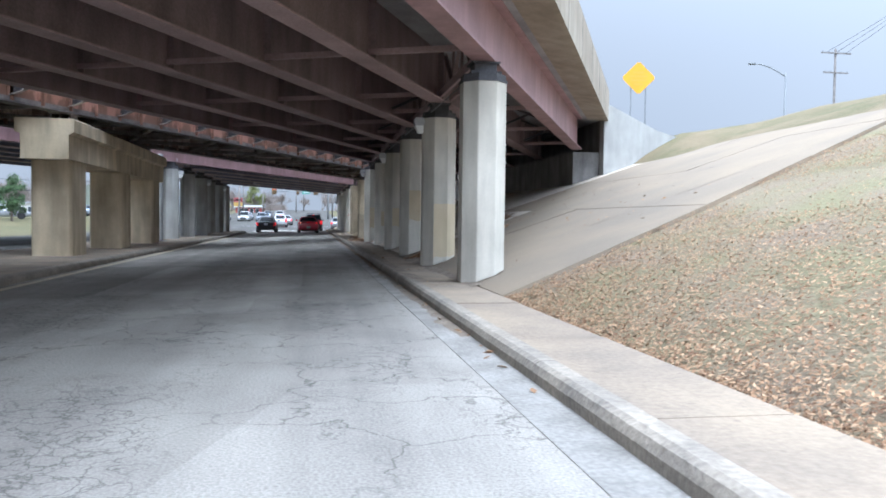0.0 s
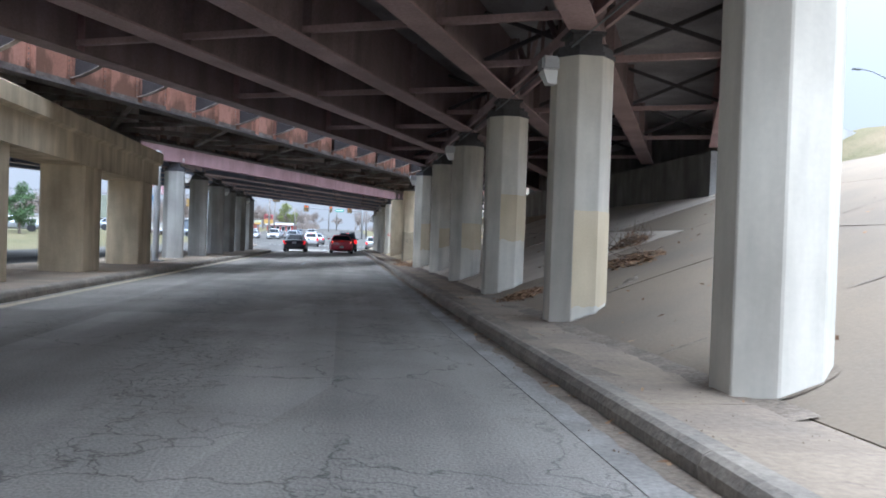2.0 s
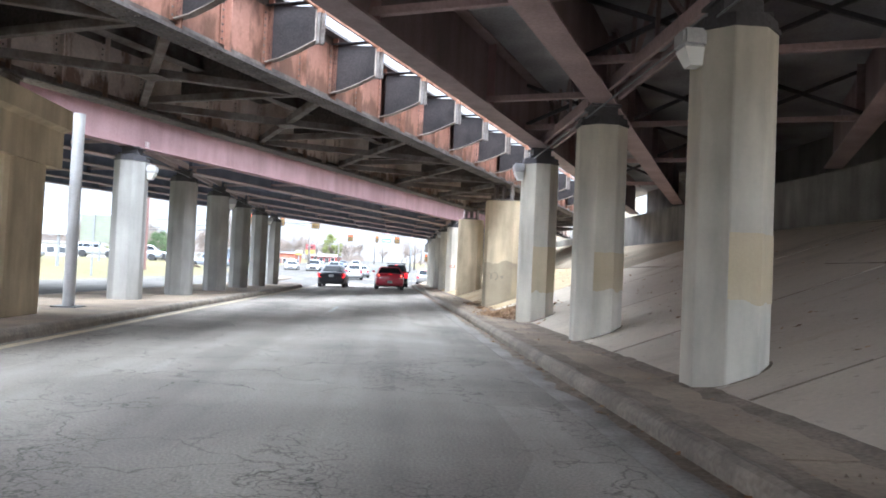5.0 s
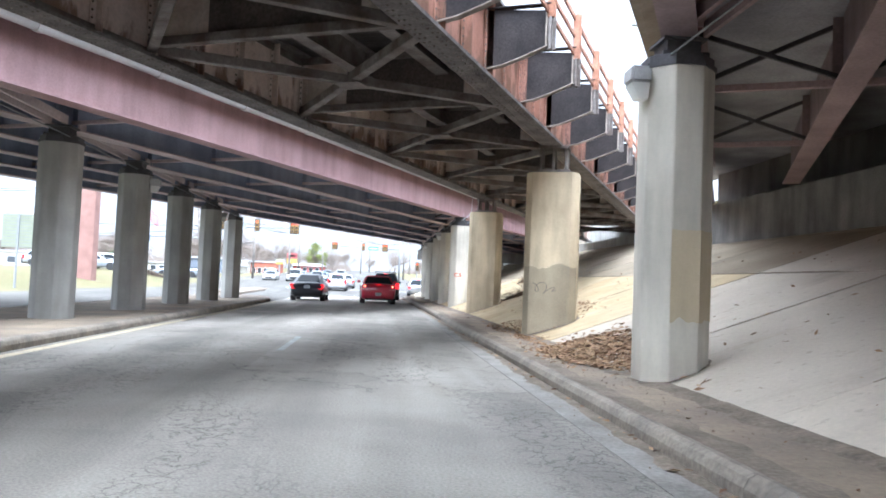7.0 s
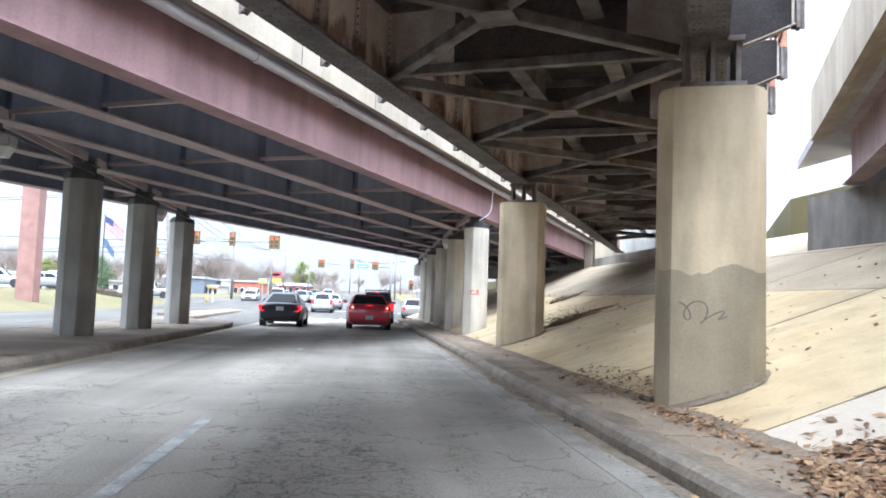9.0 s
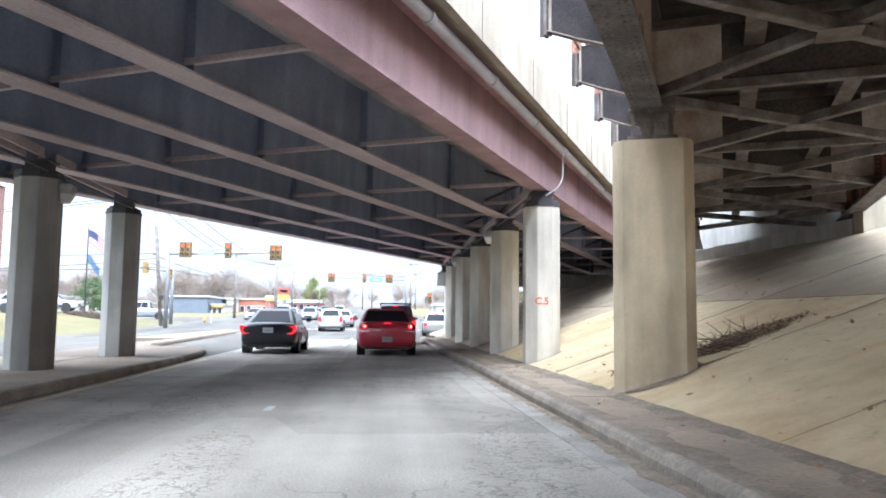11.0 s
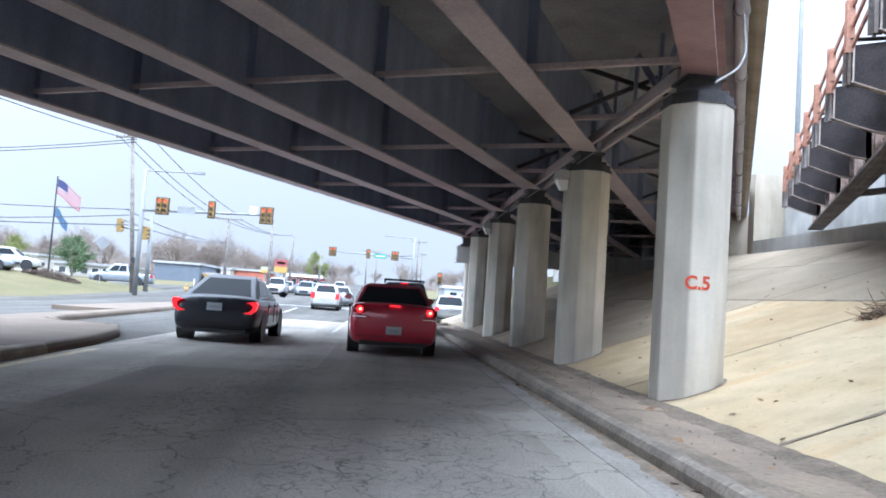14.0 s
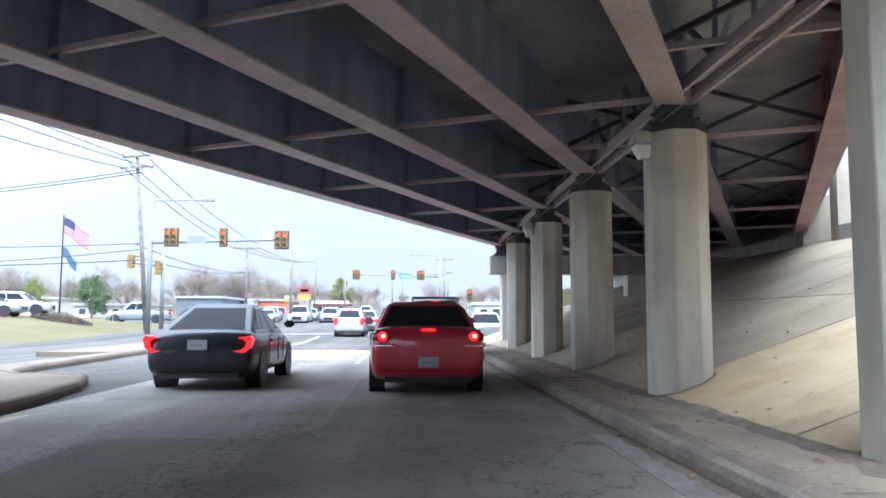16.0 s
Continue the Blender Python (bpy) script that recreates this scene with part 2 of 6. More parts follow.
def stained(m, run, amount, grime):
    """Brown runs down the slope and blotches of grime over a finished surface."""
    n, l = m.node_tree.nodes, m.node_tree.links
    p = n["Principled BSDF"]
    col = p.inputs["Base Color"].links[0].from_socket
    geo = n.new("ShaderNodeNewGeometry")
    for stretch, size, low, high, tone in (((0.16, 1.0, 0.2), 1.15, 0.60 - amount, 0.74 - amount, run), ((0.5, 1.0, 0.5), 0.8, 0.55, 0.72, grime), ((1.0, 1.0, 1.0), 7.0, 0.60, 0.70, grime)):
        mp = n.new("ShaderNodeMapping")
        mp.inputs["Scale"].default_value = stretch
        l.new(geo.outputs["Position"], mp.inputs[0])
        tex = n.new("ShaderNodeTexNoise")
        tex.inputs["Scale"].default_value = size
        tex.inputs["Detail"].default_value = 7
        tex.inputs["Roughness"].default_value = 0.6
        l.new(mp.outputs[0], tex.inputs["Vector"])
        mask = n.new("ShaderNodeMapRange")
        mask.inputs[1].default_value, mask.inputs[2].default_value, mask.inputs[4].default_value = low, high, 0.6
        l.new(tex.outputs[0], mask.inputs[0])
        mix = n.new("ShaderNodeMix")
        mix.data_type = "RGBA"
        mix.inputs[7].default_value = (*tone, 1)
        l.new(mask.outputs[0], mix.inputs[0])
        l.new(col, mix.inputs[6])
        col = mix.outputs[2]
    l.new(col, p.inputs["Base Color"])


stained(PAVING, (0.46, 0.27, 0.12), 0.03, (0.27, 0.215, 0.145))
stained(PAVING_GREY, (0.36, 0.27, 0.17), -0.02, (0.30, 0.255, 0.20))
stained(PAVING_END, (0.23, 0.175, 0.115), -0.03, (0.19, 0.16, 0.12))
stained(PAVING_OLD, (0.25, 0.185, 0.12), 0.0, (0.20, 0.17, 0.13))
stained(APRON, (0.17, 0.135, 0.10), 0.02, (0.15, 0.12, 0.095))
stained(KERB, (0.17, 0.145, 0.12), 0.02, (0.17, 0.14, 0.11))


def road_material(name, colour, tint):
    """Asphalt with long tyre tracks, patches and branching cracks."""
    m = mat(name, colour, 0.93, var=0.2, scale=0.7, bump=0.6, fine=48, tint=tint, spec=0.2)
    n, l = m.node_tree.nodes, m.node_tree.links
    p = n["Principled BSDF"]
    old = p.inputs["Base Color"].links[0].from_socket
    geo = n.new("ShaderNodeNewGeometry")
    mp = n.new("ShaderNodeMapping")
    mp.inputs["Scale"].default_value = (1.1, 0.035, 1)
    l.new(geo.outputs["Position"], mp.inputs[0])
    tr = n.new("ShaderNodeTexNoise")
    tr.inputs["Scale"].default_value = 1.0
    tr.inputs["Detail"].default_value = 3
    l.new(mp.outputs[0], tr.inputs["Vector"])
    mr = n.new("ShaderNodeMapRange")
    mr.inputs[1].default_value, mr.inputs[2].default_value = 0.35, 0.65
    mr.inputs[3].default_value, mr.inputs[4].default_value = 0.78, 1.12
    l.new(tr.outputs[0], mr.inputs[0])
    warp = n.new("ShaderNodeTexNoise")
    warp.inputs["Scale"].default_value = 2.2
    warp.inputs["Detail"].default_value = 5
    l.new(geo.outputs["Position"], warp.inputs["Vector"])
    add = n.new("ShaderNodeVectorMath")
    add.operation = "MULTIPLY_ADD"
    add.inputs[1].default_value = (0.9, 0.9, 0.9)
    l.new(warp.outputs["Color"], add.inputs[0])
    l.new(geo.outputs["Position"], add.inputs[2])
    vo = n.new("ShaderNodeTexVoronoi")
    vo.feature = "DISTANCE_TO_EDGE"
    vo.inputs["Scale"].default_value = 0.85
    l.new(add.outputs[0], vo.inputs["Vector"])
    cr = n.new("ShaderNodeMapRange")
    cr.inputs[1].default_value, cr.inputs[2].default_value = 0.0, 0.014
    cr.inputs[3].default_value, cr.inputs[4].default_value = 0.5, 1.0
    l.new(vo.outputs["Distance"], cr.inputs[0])
    where = n.new("ShaderNodeTexNoise")
    where.inputs["Scale"].default_value = 0.16
    l.new(geo.outputs["Position"], where.inputs["Vector"])
    wm = n.new("ShaderNodeMapRange")
    wm.inputs[1].default_value, wm.inputs[2].default_value = 0.40, 0.50
    l.new(where.outputs[0], wm.inputs[0])
    mixc = n.new("ShaderNodeMix")
    mixc.inputs[2].default_value = 1.0
    l.new(wm.outputs[0], mixc.inputs[0])
    l.new(cr.outputs[0], mixc.inputs[3])
    mul = n.new("ShaderNodeMath")
    mul.operation = "MULTIPLY"
    l.new(mr.outputs[0], mul.inputs[0])
    l.new(mixc.outputs[0], mul.inputs[1])
    # close-set crazing in strips along the wheel tracks
    vc = n.new("ShaderNodeTexVoronoi")
    vc.feature = "DISTANCE_TO_EDGE"
    vc.inputs["Scale"].default_value = 5.5
    l.new(add.outputs[0], vc.inputs["Vector"])
    vr = n.new("ShaderNodeMapRange")
    vr.inputs[1].default_value, vr.inputs[2].default_value = 0.0, 0.06
    vr.inputs[3].default_value, vr.inputs[4].default_value = 0.5, 1.0
    l.new(vc.outputs["Distance"], vr.inputs[0])
    sm = n.new("ShaderNodeMapping")
    sm.inputs["Scale"].default_value = (0.75, 0.16, 1)
    l.new(geo.outputs["Position"], sm.inputs[0])
    sn = n.new("ShaderNodeTexNoise")
    sn.inputs["Scale"].default_value = 1.0
    sn.inputs["Detail"].default_value = 4
    l.new(sm.outputs[0], sn.inputs["Vector"])
    sr = n.new("ShaderNodeMapRange")
    sr.inputs[1].default_value, sr.inputs[2].default_value = 0.49, 0.58
    l.new(sn.outputs[0], sr.inputs[0])
    mc = n.new("ShaderNodeMix")
    mc.inputs[2].default_value = 1.0
    l.new(sr.outputs[0], mc.inputs[0])
    l.new(vr.outputs[0], mc.inputs[3])
    mul2 = n.new("ShaderNodeMath")
    mul2.operation = "MULTIPLY"
    l.new(mul.outputs[0], mul2.inputs[0])
    l.new(mc.outputs[0], mul2.inputs[1])
    sc = n.new("ShaderNodeVectorMath")
    sc.operation = "SCALE"
    l.new(old, sc.inputs[0])
    # old repairs: long blocks of a slightly different tone with a dark seam round them
    pm = n.new("ShaderNodeMapping")
    pm.inputs["Scale"].default_value = (0.42, 0.13, 0.0)
    l.new(geo.outputs["Position"], pm.inputs[0])
    blocks = n.new("ShaderNodeTexVoronoi")
    blocks.distance = "CHEBYCHEV"
    blocks.inputs["Scale"].default_value = 1.0
    l.new(pm.outputs[0], blocks.inputs["Vector"])
    tone = n.new("ShaderNodeSeparateColor")
    l.new(blocks.outputs["Color"], tone.inputs[0])
    tr2 = n.new("ShaderNodeMapRange")
    tr2.inputs[3].default_value, tr2.inputs[4].default_value = 0.84, 1.12
    l.new(tone.outputs[0], tr2.inputs[0])
    mul3 = n.new("ShaderNodeMath")
    mul3.operation = "MULTIPLY"
    l.new(mul2.outputs[0], mul3.inputs[0])
    l.new(tr2.outputs[0], mul3.inputs[1])
    l.new(mul3.outputs[0], sc.inputs[3])
    l.new(sc.outputs[0], p.inputs["Base Color"])
    return m


ROADMAT = road_material("road asphalt", (0.325, 0.298, 0.26), (0.255, 0.233, 0.205))
# Same asphalt, darkened so stretches under open sky do not burn out.
ROADOUT = road_material("toned-down open asphalt", (0.088, 0.082, 0.073), (0.07, 0.066, 0.059))

SIGNYELLOW = mat("yellow sign sheeting", (0.58, 0.29, 0.006), 0.5, var=0.04, scale=2, bump=0.0)
SIGNBACK = mat("pale aluminium sign back", (0.20, 0.215, 0.15), 0.6, var=0.06, scale=2, bump=0.0)
SIGNINK = plain("dull sign lettering", (0.50, 0.28, 0.02), 0.6)
SIGNGREEN = plain("green sign sheeting", (0.03, 0.19, 0.14), 0.5)
BLACKSIG = plain("brown-black backplate", (0.05, 0.03, 0.02), 0.6)
SIGHOUSE = mat("signal yellow paint", (0.22, 0.14, 0.04), 0.5, var=0.1, scale=4, bump=0.0)
SIGRED = plain("lit red lens", (0.9, 0.10, 0.04), 0.4, emit=0.12)
SIGDARK = plain("unlit lens", (0.06, 0.035, 0.02), 0.3)
BARK = mat("grey bark", (0.17, 0.14, 0.115), 0.9, var=0.2, scale=4, bump=0.5, fine=20)
DEADWOOD = mat("dead brown twigs", (0.20, 0.15, 0.11), 0.9, var=0.2, scale=4, bump=0.0)
TWIG = mat("winter twigs", (0.20, 0.165, 0.14), 0.9, var=0.15, scale=3, bump=0.0)
LEAFG = mat("evergreen foliage", (0.085, 0.14, 0.055), 0.8, var=0.3, scale=2.5, bump=0.0, fine=8)
LEAFY = mat("early spring foliage", (0.18, 0.20, 0.06), 0.8, var=0.25, scale=2.5, bump=0.0, fine=8)
PAINTW = mat("off-white wall paint", (0.42, 0.40, 0.36), 0.8, var=0.05, scale=1, bump=0.1)
PAINTB = mat("blue-grey wall paint", (0.105, 0.12, 0.145), 0.8, var=0.06, scale=1, bump=0.1)
PAINTG = mat("pale grey cladding", (0.36, 0.38, 0.40), 0.7, var=0.05, scale=1, bump=0.1)
BRICKR = mat("orange-red wall", (0.33, 0.115, 0.075), 0.85, var=0.1, scale=1, bump=0.2)
BRICKD = mat("dark red wall", (0.25, 0.06, 0.05), 0.85, var=0.1, scale=1, bump=0.2)
ROOFGREY = mat("grey roof edge", (0.30, 0.30, 0.30), 0.8, var=0.1, scale=1, bump=0.1)
WHITEP = plain("white panel", (0.50, 0.50, 0.49), 0.6)
YELLOWP = plain("yellow panel", (0.32, 0.205, 0.045), 0.6)
REDP = plain("red panel", (0.22, 0.05, 0.052), 0.6)
GREENP = plain("green panel", (0.30, 0.32, 0.20), 0.6)
GLASSD = plain("dark window glass", (0.03, 0.035, 0.04), 0.08)
CARGLASS = plain("tinted car glass", (0.018, 0.021, 0.024), 0.08)
CARGLASS.node_tree.nodes["Principled BSDF"].inputs["IOR"].default_value = 1.10
RIM = plain("alloy rim", (0.45, 0.46, 0.47), 0.3, 0.9)
TAILON = plain("lit brake light", (0.75, 0.012, 0.015), 0.3, emit=0.30)
TAILCORE = plain("glowing lamp core", (1.0, 0.55, 0.28), 0.3, emit=0.5)
CHROME = plain("chrome trim", (0.6, 0.6, 0.6), 0.2, 1.0)
TAILOFF = plain("red lamp plastic", (0.35, 0.01, 0.015), 0.15)
HEAD = plain("clear lamp", (0.35, 0.36, 0.38), 0.1)
HEADON = plain("lit headlight", (1.0, 0.97, 0.9), 0.2, emit=0.25)

# ---- mesh helpers ----


def mesh_of(name, bm, material):
    bmesh.ops.recalc_face_normals(bm, faces=bm.faces)
    me = bpy.data.meshes.new(name)
    bm.to_mesh(me)
    bm.free()
    me.materials.append(material)
    return me


def thing(name, label, category, m=None, group="", kind=""):
    ob = new(name)
    ob.matrix_world = m or Matrix()
    return tagged(ob, label, category, group, kind)


def part(name, bm, material, parent, label="", smooth=False, kind=""):
    ob = new(name, mesh_of(name, bm, material))
    ob.parent = parent
    if smooth:
        for f in ob.data.polygons:
            f.use_smooth = True
    return tagged(ob, label, kind=kind)


def single(name, bm, material, label, category, group="", kind="", smooth=False):
    ob = new(name, mesh_of(name, bm, material))
    if smooth:
        for f in ob.data.polygons:
            f.use_smooth = True
    return tagged(ob, label, category, group, kind)


def box(bm, x0, x1, y0, y1, z0, z1, m=None):
    vs = [bm.verts.new((x, y, z)) for z in (z0, z1) for x, y in ((x0, y0), (x1, y0), (x1, y1), (x0, y1))]
    if m:
        for v in vs:
            v.co = m @ v.co
    for f in ((3, 2, 1, 0), (4, 5, 6, 7), (0, 1, 5, 4), (1, 2, 6, 5), (2, 3, 7, 6), (3, 0, 4, 7)):
        bm.faces.new([vs[i] for i in f])
    return vs


def prism(bm, outline, z0, z1, m=None, top=None):
    """A closed outline in x, y raised from z0 to z1."""
    lo = [bm.verts.new((x, y, z0)) for x, y in outline]
    hi = [bm.verts.new((x, y, z1)) for x, y in (top or outline)]
    if m:
        for v in lo + hi:
            v.co = m @ v.co
    n = len(lo)
    bm.faces.new(lo[::-1])
    bm.faces.new(hi)
    for i in range(n):
        bm.faces.new((lo[i], lo[(i + 1) % n], hi[(i + 1) % n], hi[i]))
    return lo + hi


def profile(bm, outline, y0, y1, m=None):
    """A closed outline in x, z drawn out along y."""
    turn = Matrix(((1, 0, 0, 0), (0, 0, -1, 0), (0, 1, 0, 0), (0, 0, 0, 1)))
    return prism(bm, outline, -y1, -y0, (m or Matrix()) @ turn)


def rod(bm, a, b, r, sides=8, r2=None):
    a, b = Vector(a), Vector(b)
    d = b - a
    q = d.to_track_quat("Z", "Y").to_matrix().to_4x4()
    m = Matrix.Translation(a) @ q
    ring = [(math.cos(2 * math.pi * i / sides), math.sin(2 * math.pi * i / sides)) for i in range(sides)]
    r2 = r if r2 is None else r2
    return prism(bm, [(c * r, s * r) for c, s in ring], 0, d.length, m, [(c * r2, s * r2) for c, s in ring])


def bar(bm, a, b, w, h):
    """A square bar from a to b, w wide and h high."""
    a, b = Vector(a), Vector(b)
    d = b - a
    side = d.cross(Vector((0, 0, 1)))
    side = side.normalized() if side.length > 1e-6 else Vector((1, 0, 0))
    up = side.cross(d).normalized()
    vs = []
    for p in (a, b):
        for i, j in ((-1, -1), (1, -1), (1, 1), (-1, 1)):
            vs.append(bm.verts.new(p + side * (i * w / 2) + up * (j * h / 2)))
    for f in ((3, 2, 1, 0), (4, 5, 6, 7), (0, 1, 5, 4), (1, 2, 6, 5), (2, 3, 7, 6), (3, 0, 4, 7)):
        bm.faces.new([vs[i] for i in f])


def angle_bar(bm, a, b, s=0.1, t=0.014):
    """An L-shaped rolled bar."""
    a, b = Vector(a), Vector(b)
    bar(bm, a, b, s, t)
    up = Vector((0, 0, s / 2))
    d = (b - a).cross(Vector((0, 0, 1)))
    d = d.normalized() * (s / 2) if d.length > 1e-6 else Vector((s / 2, 0, 0))
    bar(bm, a + d + up, b + d + up, t, s)


B = bmesh.new

# ---- plan ----
SKEW = 25.0
SN, CS = math.sin(radians(SKEW)), math.cos(radians(SKEW))
SLOPE_X, SLOPE_Z, RISE = 2.8, 0.16, 0.355     # toe of the slope paving, and its rise to the right
KERB_X = 1.72
COL_X = 3.10
COL_XB = 3.19
A_Y = [13.42 + 4.85 * i for i in range(6)]
B_Y = [61.75 + 4.97 * i for i in range(6)]
# column centres, fitted to their outlines in the camera's view, so a little uneven
A_COLS = [(3.02, 13.39), (3.04, 18.25), (3.09, 23.23), (3.09, 28.05), (3.13, 32.99), (3.00, 37.54)]
B_COLS = [(3.20, 61.83), (3.16, 66.66), (3.16, 71.54), (3.15, 76.44), (3.22, 82.0)]
L_COLS = [(-7.02, 40.69), (-6.87, 45.19), (-6.78, 49.74), (-6.93, 55.07), (-6.88, 59.66), (-6.93, 64.63)]
MED_X0, MED_X1 = -9.2, -5.3                    # the island with the left columns
LEFT_X = -6.92
A_LEFT = [-8.0 + 4.9 * i for i in range(6)]
B_LEFT = [40.6 + 4.79 * i for i in range(6)]
RR_Y = (45.45, 55.7)
ABUT_X = 12.7
TOP = 3.69


def slope_z(x):
    return SLOPE_Z + (x - SLOPE_X) * RISE


def rise(y):
    """The land climbs gently beyond the bridges."""
    return max(0.0, y - 95.0) * 0.0225


# ---- ground and road ----
def sheet(bm, xs, ys, zf):
    """An even net of faces over the given lines, at the height zf(x, y)."""
    rows = [[bm.verts.new((x, y, zf(x, y))) for x in xs] for y in ys]
    for a, b in zip(rows, rows[1:]):
        for i in range(len(xs) - 1):
            bm.faces.new((a[i], a[i + 1], b[i + 1], b[i]))


def mound(x, y):
    """Grassy bank on the far side of the opposite lanes."""
    a = min(1.0, max(0.0, (-17.5 - x) / 9.0))
    b = min(1.0, max(0.0, (y - 62) / 25.0)) * min(1.0, max(0.0, (125.0 - y) / 12.0))
    return a * a * (3 - 2 * a) * b * 1.0


bm = B()
xs = [-1500, -600, -250, -120, -80] + [-60 + 2 * i for i in range(31)] + [20, 60, 120, 250, 600, 1500]
ys = [-400, -150, -60, 0, 30, 50] + [60 + 4 * i for i in range(25)] + [180, 230, 300, 500, 900, 2500]
sheet(bm, xs, ys, lambda x, y: -0.05 + (rise(y) if y < 300 else rise(300)) + mound(x, y))
single("ground", bm, GRASS, "dry yellow-green winter grass verge and bank", "ground", kind="structure", smooth=True)

bm = B()
box(bm, -5.32, 1.36, -60, 84.99, -0.5, 0.0)
single("road", bm, ROADMAT, "worn grey asphalt road with cracks and patches", "road", kind="structure")
bm = B()
box(bm, -17.4, -9.15, -60, 95, -0.5, 0.0)
single("opposite_road", bm, ROADOUT, "worn grey asphalt of the opposite lanes", "road", kind="structure")
bm = B()
sheet(bm, [-19, -9.6], [72, 84, 95], lambda x, y: -0.012)
sheet(bm, [-9.6, -5.3], [63, 70, 84, 95], lambda x, y: -0.012)
single("island_gap_road", bm, ROADOUT, "worn asphalt round the end of the island", "road", kind="structure")
bm = B()
sheet(bm, [-19.5, -10, 0, 5.5], [95 + 5 * i for i in range(42)], lambda x, y: rise(y) + 0.0)
sheet(bm, [1.36, 5.5], [86, 90, 95], lambda x, y: -0.006)
sheet(bm, [-5.32, 1.36], [85, 90, 95], lambda x, y: 0.0)
sheet(bm, [-140, -60, -19.5], [118, 122, 130, 136], lambda x, y: rise(y) + 0.03)
sheet(bm, [5.5, 40, 140], [100, 108, 118], lambda x, y: rise(y) + 0.0)
single("crossing_road", bm, ROADOUT, "asphalt of the crossing beyond the bridges", "road", kind="structure")
bm = B()
box(bm, 1.36, KERB_X, -60, 86, -0.5, 0.005)
single("gutter", bm, GUTTER, "pale concrete gutter strip beside the kerb", "gutter", kind="structure")


def line_piece(x, y0, y1, w, material, label):
    bm = B()
    n = max(1, int((y1 - y0) / 0.5))
    sheet(bm, [x - w / 2, x + w / 2], [y0 + (y1 - y0) * i / n for i in range(n + 1)], lambda a, b: 0.006 + rise(b))
    return single("lane_marking", bm, material, label, "road marking", kind="structure")


for y0, y1 in ((41.3, 44.4), (54.6, 55.1), (76.5, 87.0)):
    line_piece(-1.82, y0, y1, 0.11, WHITE, "worn white lane dash on asphalt")
line_piece(-5.06, -40, 66, 0.17, YELLOW, "faded yellow edge line along the island")
line_piece(-5.6, 88, 101, 0.12, WHITE, "worn white lane line on asphalt")
line_piece(1.5, 88, 101, 0.12, WHITE, "worn white lane line on asphalt")
bm = B()
sheet(bm, [-9, 5], [104.2, 104.7], lambda a, b: rise(b) + 0.008)
single("stop_line", bm, WHITE, "worn white stop line on asphalt", "road marking", kind="structure")


# kerb stones, in lengths with a joint between
def kerb_run(name, pts, label, material=None):
    """A rounded kerb that follows the points; the body lies to the left of its run."""
    for a, b in zip(pts, pts[1:]):
        a, b = Vector((*a, 0)), Vector((*b, 0))
        d = (b - a)
        m = Matrix.Translation(a) @ Matrix.Rotation(math.atan2(d.y, d.x), 4, "Z") @ pose(0, 0, 0, 0, 0, -90)
        bm = B()
        profile(bm, [(-0.20, -0.35), (0.0, -0.35), (0.0, 0.08), (-0.03, 0.135), (-0.075, 0.158), (-0.20, 0.158)], 0, d.length - 0.008, m)
        tagged(new(name, mesh_of(name, bm, material or KERB)), label, "kerb", kind="structure")


kerb_run("kerb", [(KERB_X, -40 + 3.05 * i) for i in range(41, -1, -1)], "chipped grey concrete kerb length")
kerb_run("kerb", [(9.5, 96.5), (6.0, 94.6), (4.0, 92.3), (2.7, 89.6), (2.0, 87.2), (KERB_X, 85.05)], "chipped grey concrete kerb length")
NOSE = [(MED_X1, 64.6), (-5.42, 67.0), (-5.75, 69.2), (-6.25, 70.7), (-6.9, 71.2), (-7.6, 71.2), (-8.2, 71.9), (-8.6, 73.6), (-8.75, 76.3)]
NOSE += [(-9.2, 84.0), (-9.7, 94.0), (-10.3, 104.0), (-10.7, 106.0), (-11.3, 106.4)]
kerb_run("island_kerb", [(MED_X1, -39 + 3.05 * i) for i in range(35)], "chipped concrete kerb of the island")
kerb_run("island_kerb", NOSE, "curved tan concrete kerb at the island's end", ISLAND)
kerb_run("island_kerb", [(MED_X0 - 0.2, 106 - 4 * i) for i in range(37)][10:], "far concrete kerb of the island")

# apron slabs behind the kerb and on the island
apron = thing("pavement", "dirty concrete apron slabs between kerb and slope", "pavement", kind="structure")
bm = B()
box(bm, 0, SLOPE_X - KERB_X - 0.215, 0, 2.98, -0.3, 0)
slab_mesh = mesh_of("slab", bm, APRON)
for i in range(42):
    o = new("slab", slab_mesh)
    o.parent = apron
    o.location = (KERB_X + 0.208, -38 + 3 * i, 0.148 + random.uniform(-0.006, 0.006))
    if o.location.y > 84:
        bpy.data.objects.remove(o)
isle = thing("median", "paved traffic island of concrete slabs under the bridges", "traffic island", kind="structure")
bm = B()
box(bm, 0, 1.83, 0, 2.98, -0.3, 0)
isle_mesh = mesh_of("slab", bm, APRON)
for i in range(34):
    for j in range(2):
        o = new("slab", isle_mesh)
        o.parent = isle
        o.location = (MED_X0 + j * 1.85, -38 + 3 * i, 0.150 + random.uniform(-0.006, 0.006))
bm = B()
outline = [(-9.2, 64), (MED_X1 - 0.2, 64)] + [(x - 0.16, y - 0.15) for x, y in NOSE[1:10]] + [(-9.42, 84), (-9.4, 70)]
prism(bm, outline, -0.3, 0.148)
part("nose_slab", bm, ISLAND, isle, "tan concrete nose of the island")
bm = B()
prism(bm, [(-9.4, 80), (-9.25, 84), (-9.75, 94), (-10.4, 104), (-11.0, 106), (-11.6, 106), (-11.6, 80)], -0.3, 0.150)
